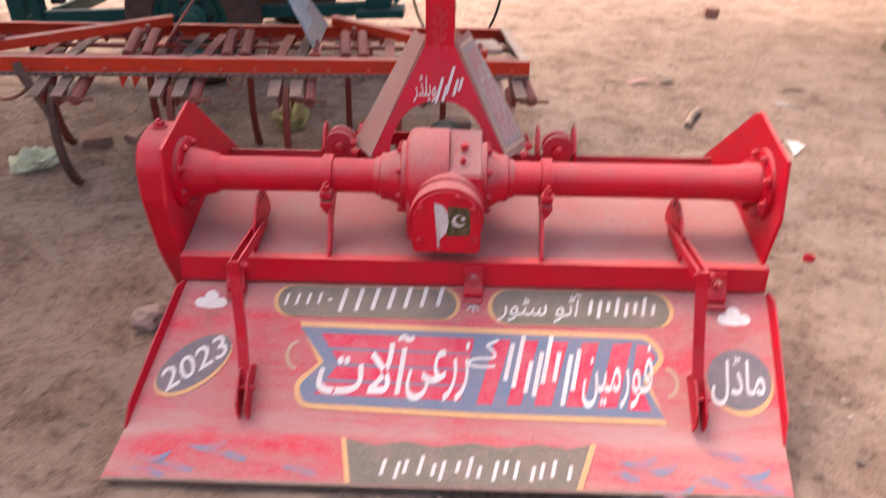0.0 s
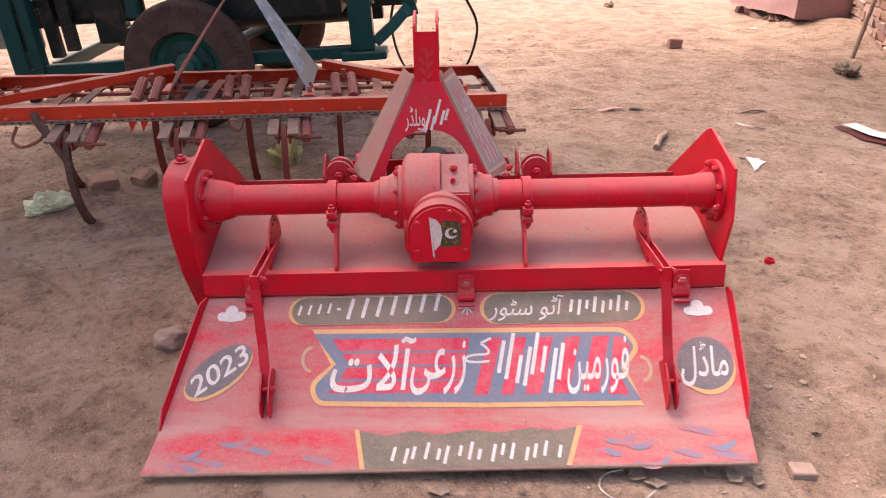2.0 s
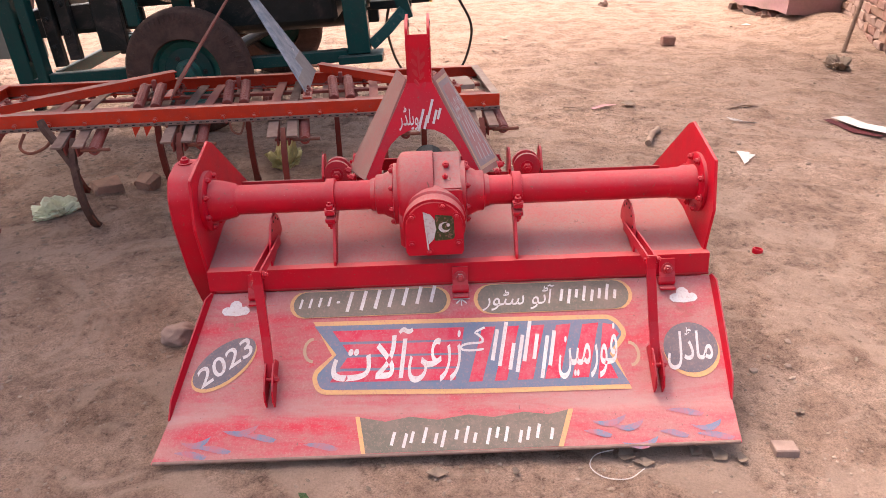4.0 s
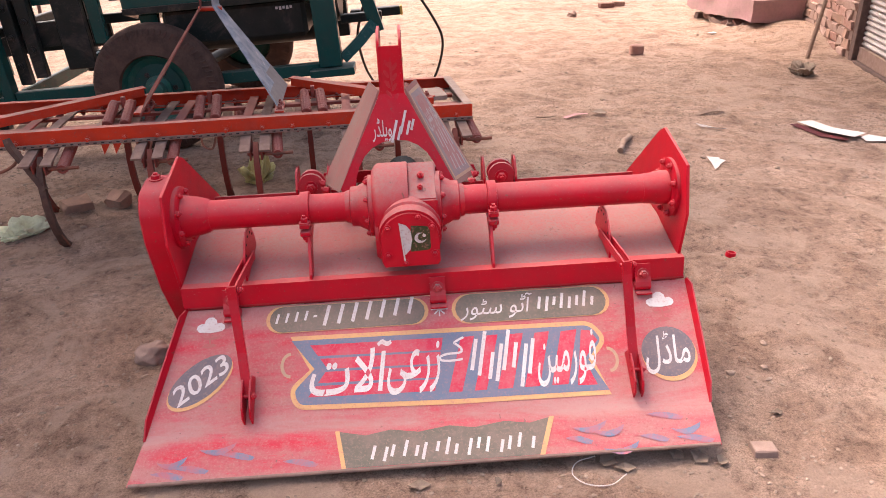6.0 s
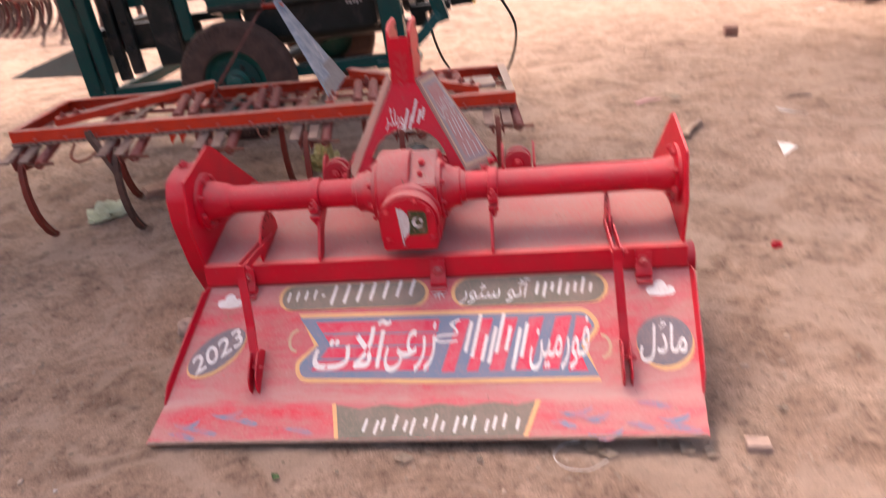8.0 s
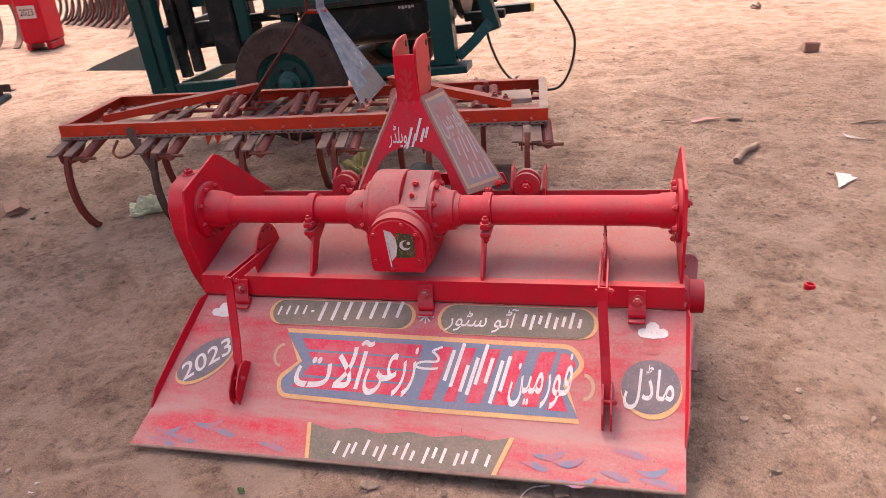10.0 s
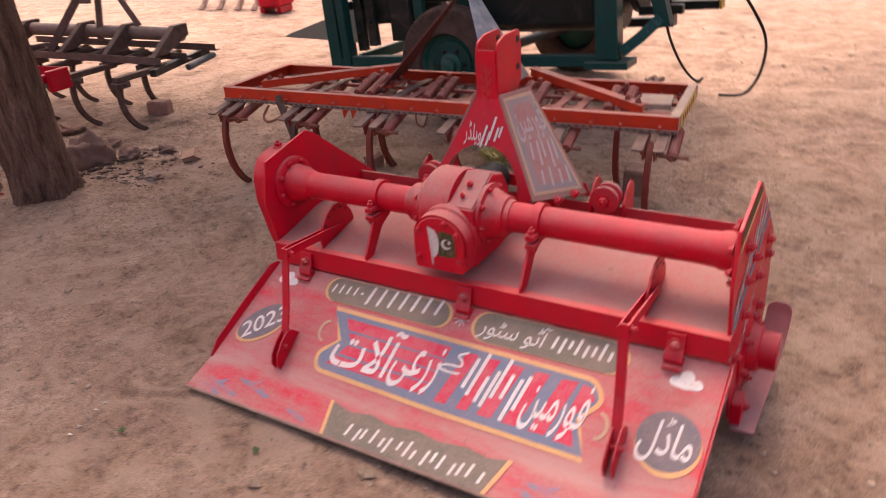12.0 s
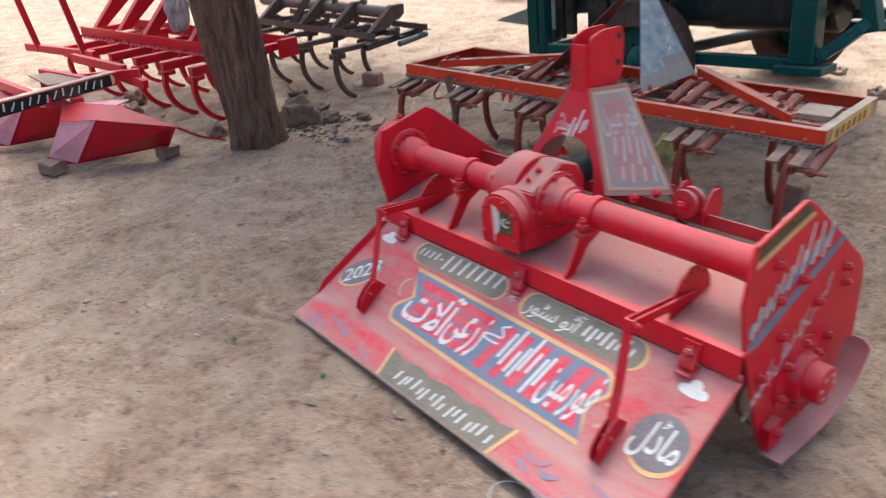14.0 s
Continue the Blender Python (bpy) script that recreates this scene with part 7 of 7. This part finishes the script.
for i, (x, y, s, h) in enumerate(((-0.99, 2.17, 0.14, 0.09), (-3.68, 3.02, 0.30, 0.30), (-3.48, 3.22, 0.16, 0.12), (-3.86, 2.36, 0.17, 0.16), (-5.5, 2.25, 0.22, 0.2), (-5.2, 2.1, 0.18, 0.14), (2.55, 10.8, 0.16, 0.10), (-1.15, 7.2, 0.16, 0.10), (-0.55, 6.6, 0.15, 0.14), (-3.35, 3.45, 0.13, 0.08), (-3.9, 3.35, 0.2, 0.1), (-4.6, 3.5, 0.24, 0.12), (-2.95, 3.0, 0.12, 0.06))):
    bm = B()
    rough_lump(bm, (0, 0, 0), (s, s * 0.8, h), i + 1.5, 4, 0.30 if i == 0 else 0.5)
    # stones by the tree take the copy with shade in its colour
    near_tree = x < -3.3 and y > 1.5
    ob = tagged(part("stone", bm, STONE_DARK if near_tree else STONE, smooth=True), "stone lying near the tree, darkened for its shade" if near_tree else "rough dusty brown stone lying on the earth", "stone", "stones on the ground")
    ob.matrix_world = Matrix.Translation(on_ground(x, y, h * 0.22)) @ pose(0, 0, 0, 0, 0, i * 47)


def crumpled(name, x, y, size, seed, mat, label, h):
    bm = B()
    bmesh.ops.create_icosphere(bm, subdivisions=4, radius=0.5)
    for v in bm.verts:
        n = noise.noise(v.co * 3.1 + Vector((seed, 0, 0)))
        k = abs(noise.noise(v.co * 7.0 + Vector((0, seed, 0))))
        j = abs(noise.noise(v.co * 13.0 + Vector((seed, seed, 0))))
        f = 1 + 0.55 * n + 0.7 * (0.25 - k) + 0.25 * (0.2 - j)
        v.co = Vector((v.co.x * size[0] * f, v.co.y * size[1] * f, max(0.0, v.co.z + 0.32) * h * (f + 0.6 * n)))
    ob = tagged(part(name, bm, mat), label, "plastic bag", "litter")
    ob.matrix_world = Matrix.Translation(on_ground(x, y)) @ pose(0, 0, 0, 0, 0, seed * 31)


crumpled("plastic_bag", -2.08, 3.46, (0.24, 0.12, 0.1), 1.3, PLASTIC, "crumpled pale green plastic bag on the earth", 0.085)
crumpled("plastic_bag", -0.92, 4.22, (0.27, 0.17, 0.1), 2.6, YELLOWBAG, "crumpled yellow plastic bag under the cultivator", 0.14)
crumpled("rag_bundle", 3.93, 6.65, (0.34, 0.16, 0.1), 3.0, DRYLEAF, "small dark bundle of rags by the wall", 0.10)


def scrap(name, pts, label, mat=PAPER, cat="paper", lift=0.006, group="litter"):
    """A thin curled scrap from its outline on the ground."""
    bm = B()
    c = Vector((sum(p[0] for p in pts) / len(pts), sum(p[1] for p in pts) / len(pts)))
    top = []
    for i, (x, y) in enumerate(pts):
        g = on_ground(x, y, lift + 0.012 * (0.5 + 0.5 * math.sin(i * 2.1)))
        top.append(bm.verts.new(g))
    low = [bm.verts.new(v.co - Vector((0, 0, 0.002))) for v in top]
    mid, mid2 = bm.verts.new(on_ground(c.x, c.y, lift)), bm.verts.new(on_ground(c.x, c.y, lift - 0.002))
    n = len(pts)
    for i in range(n):
        j = (i + 1) % n
        bm.faces.new((top[i], top[j], mid))
        bm.faces.new((low[j], low[i], mid2))
        bm.faces.new((top[i], low[i], low[j], top[j]))
    return tagged(part(name, bm, mat), label, cat, group)


scrap("paper_scrap", [(2.03, 4.02), (2.07, 4.05), (2.10, 4.12), (2.17, 4.19), (2.13, 4.20), (2.15, 4.24), (2.06, 4.25), (2.05, 4.15)], "torn white paper scrap on the earth")
scrap("red_strip", [(2.99, 4.97), (3.05, 4.97), (3.12, 4.74), (3.23, 4.57), (3.18, 4.53), (3.07, 4.68)], "dark red printed strip along the paper sheet", DARKRED, lift=0.010)
scrap("paper_sheet", [(3.05, 4.98), (3.17, 4.99), (3.25, 4.84), (3.38, 4.62), (3.25, 4.55), (3.13, 4.72)], "white paper sheet with a red edge on the earth", lift=0.026)
scrap("paper_scrap", [(3.32, 4.58), (3.40, 4.62), (3.56, 4.52), (3.60, 4.44), (3.48, 4.45), (3.33, 4.52)], "crumpled white paper scrap on the earth", lift=0.008)
scrap("husk_strip", [(1.10, 5.41), (1.15, 5.375), (1.25, 5.38), (1.28, 5.41), (1.20, 5.405)], "curled pale strip on the earth", WOOD, lift=0.014)
scrap("husk_strip", [(1.32, 5.40), (1.42, 5.435), (1.53, 5.47), (1.54, 5.45), (1.44, 5.40), (1.34, 5.38)], "curled pinkish strip on the earth", PINK, lift=0.012)
scrap("husk_strip", [(1.57, 5.47), (1.66, 5.52), (1.70, 5.46), (1.62, 5.38)], "dark dried strip on the earth", DRYLEAF, lift=0.02)
scrap("twig_scrap", [(2.29, 5.06), (2.33, 5.02), (2.44, 4.93), (2.47, 4.90), (2.40, 4.92), (2.31, 5.01)], "pale twig scrap on the earth", lift=0.012)
scrap("husk_strip", [(2.40, 5.36), (2.50, 5.40), (2.66, 5.41), (2.66, 5.38), (2.52, 5.35), (2.42, 5.33)], "brownish strip on the earth", WOOD, lift=0.012)
scrap("paper_scrap", [(3.9, 9.0), (3.98, 9.02), (4.0, 8.95), (3.92, 8.93)], "small white scrap on the earth")
scrap("paper_scrap", [(-0.62, 2.62), (-0.58, 2.64), (-0.55, 2.60), (-0.6, 2.58)], "small white scrap on the earth")
scrap("paper_scrap", [(-1.02, 3.78), (-0.97, 3.80), (-0.95, 3.75), (-1.0, 3.73)], "small white scrap on the earth")

bm = B()
sweep(bm, smooth_path([on_ground(1.53, 4.45, 0.022), on_ground(1.60, 4.62, 0.028), on_ground(1.66, 4.72, 0.026), on_ground(1.70, 4.83, 0.022)], 4), [0.022, 0.024, 0.021, 0.022, 0.024, 0.021, 0.02, 0.022, 0.022, 0.021, 0.022, 0.02, 0.02], 10)
tagged(part("stick", bm, WOOD, smooth=True), "short pale stick of wood on the earth", "stick")
bm = B()
k = on_ground(1.636, 2.825, 0.012)
lathe(bm, k + Vector((0, 0, -0.012)), k + Vector((0.003, 0.002, 0.012)), [(0, 0.018), (0, 0.024), (0.2, 0.025), (0.8, 0.025), (1, 0.024), (1, 0.019), (0.0, 0.018)], 24, caps=False)
tagged(part("bottle_ring", bm, RED_FRESH, smooth=True), "small red plastic ring on the earth", "ring", "litter")
bm = B()
sweep(bm, smooth_path([on_ground(0.62, 1.44, 0.02), on_ground(0.56, 1.43, 0.008), on_ground(0.535, 1.38, 0.006), on_ground(0.57, 1.33, 0.006), on_ground(0.64, 1.32, 0.006), on_ground(0.70, 1.36, 0.012)], 6), 0.0019, 6)
tagged(part("string", bm, PAPER), "short white string on the earth", "string", "litter")
for i in range(5):
    x, y = -1.02 - 0.012 * i, 1.02 + 0.045 * i
    scrap("paper_flake", [(x, y), (x + 0.012, y + 0.004), (x + 0.008, y + 0.016), (x - 0.004, y + 0.012)], "tiny white flake on the earth", lift=0.004)
random.seed(21)
for x, y, s in ((-0.878, 1.135, 0.022), (0.66, 1.43, 0.05), (0.60, 1.44, 0.035), (0.70, 1.39, 0.03), (1.02, 1.40, 0.035), (0.95, 1.42, 0.05), (0.88, 1.44, 0.04), (-0.25, 1.16, 0.025), (0.05, 1.36, 0.03), (0.30, 1.36, 0.022), (1.30, 1.62, 0.02), (-0.35, 1.28, 0.02)):
    a = random.uniform(0, 6.3)
    pts = [(x + s * (1.0 if i % 2 else 0.75) * math.cos(a + i * 1.05) * (1.4 if i in (0, 3) else 0.6), y + s * 0.7 * math.sin(a + i * 1.05)) for i in range(6)]
    scrap("dry_leaf", pts, "curled dry brown leaf on the earth", LEAF if s < 0.023 and x < -0.3 else DRYLEAF, "leaf", 0.008, "fallen leaves")


def scatter(name, count, area, size, mat, seed, label, flat=0.6, dens=None):
    """Crumbs too many to count, joined."""
    rng = random.Random(seed)
    verts, faces = [], []
    base = B()
    bmesh.ops.create_icosphere(base, subdivisions=1, radius=0.5)
    bv = [v.co.copy() for v in base.verts]
    bf = [tuple(v.index for v in f.verts) for f in base.faces]
    base.free()
    made = 0
    while made < count:
        x, y = rng.uniform(area[0], area[1]), rng.uniform(area[2], area[3])
        if noise.noise(Vector((x * 1.1, y * 1.1, seed))) < rng.uniform(-0.5, 0.45):
            continue
        if -0.72 < x < 1.0 and 1.46 < y < 2.6:
            continue
        s = size * (0.35 + 0.9 * rng.random() ** 3)
        c = on_ground(x, y, s * 0.12)
        q = rng.uniform(0, 6.3)
        cq, sq = math.cos(q), math.sin(q)
        sx, sy = rng.uniform(0.7, 1.6), rng.uniform(0.6, 1.1)
        n = len(verts)
        for v in bv:
            j = 1 + rng.uniform(-0.22, 0.22)
            X, Y, Z = v.x * s * sx * j, v.y * s * sy * j, v.z * s * flat * j
            verts.append((c.x + X * cq - Y * sq, c.y + X * sq + Y * cq, c.z + Z))
        faces += [tuple(n + i for i in f) for f in bf]
        made += 1
    me = bpy.data.meshes.new(name)
    me.from_pydata(verts, [], faces)
    me.materials.append(mat)
    tagged(new(name, me), label, "gravel", kind="stuff")


CRUMB = plain("earth_crumb", (0.235, 0.158, 0.115), 0.95, 0.3, 12, second=(0.34, 0.24, 0.18))
scatter("earth_crumbs", 26000, (-4.5, 4.5, 0.3, 7.5), 0.0145, CRUMB, 4, "small earth crumbs strewn over the yard")
scatter("clods", 620, (-5.5, 4.5, 0.4, 9.5), 0.034, CRUMB, 7, "earth clods strewn over the yard")
scatter("dark_litter", 2800, (-5.0, 4.0, 0.5, 8.0), 0.020, DRYLEAF, 9, "dark bits of chaff and leaf on the earth", 0.25)
scatter("leaf_heap", 190, (-3.60, -2.75, 2.80, 3.45), 0.045, plain("rotting_leaf", (0.055, 0.032, 0.023), 0.9, 0.4, 20, second=(0.11, 0.065, 0.048)), 15, "dark fallen leaves and twigs strewn by the tree", 0.3)
scatter("tree_litter", 1500, (-5.2, -1.9, 2.2, 4.8), 0.026, DRYLEAF, 23, "dry brown leaf litter round the tree", 0.2)
scatter("apron_rubble", 60, (0.95, 1.40, 1.30, 2.65), 0.013, CRUMB, 12, "broken earth and chips beside the tiller")
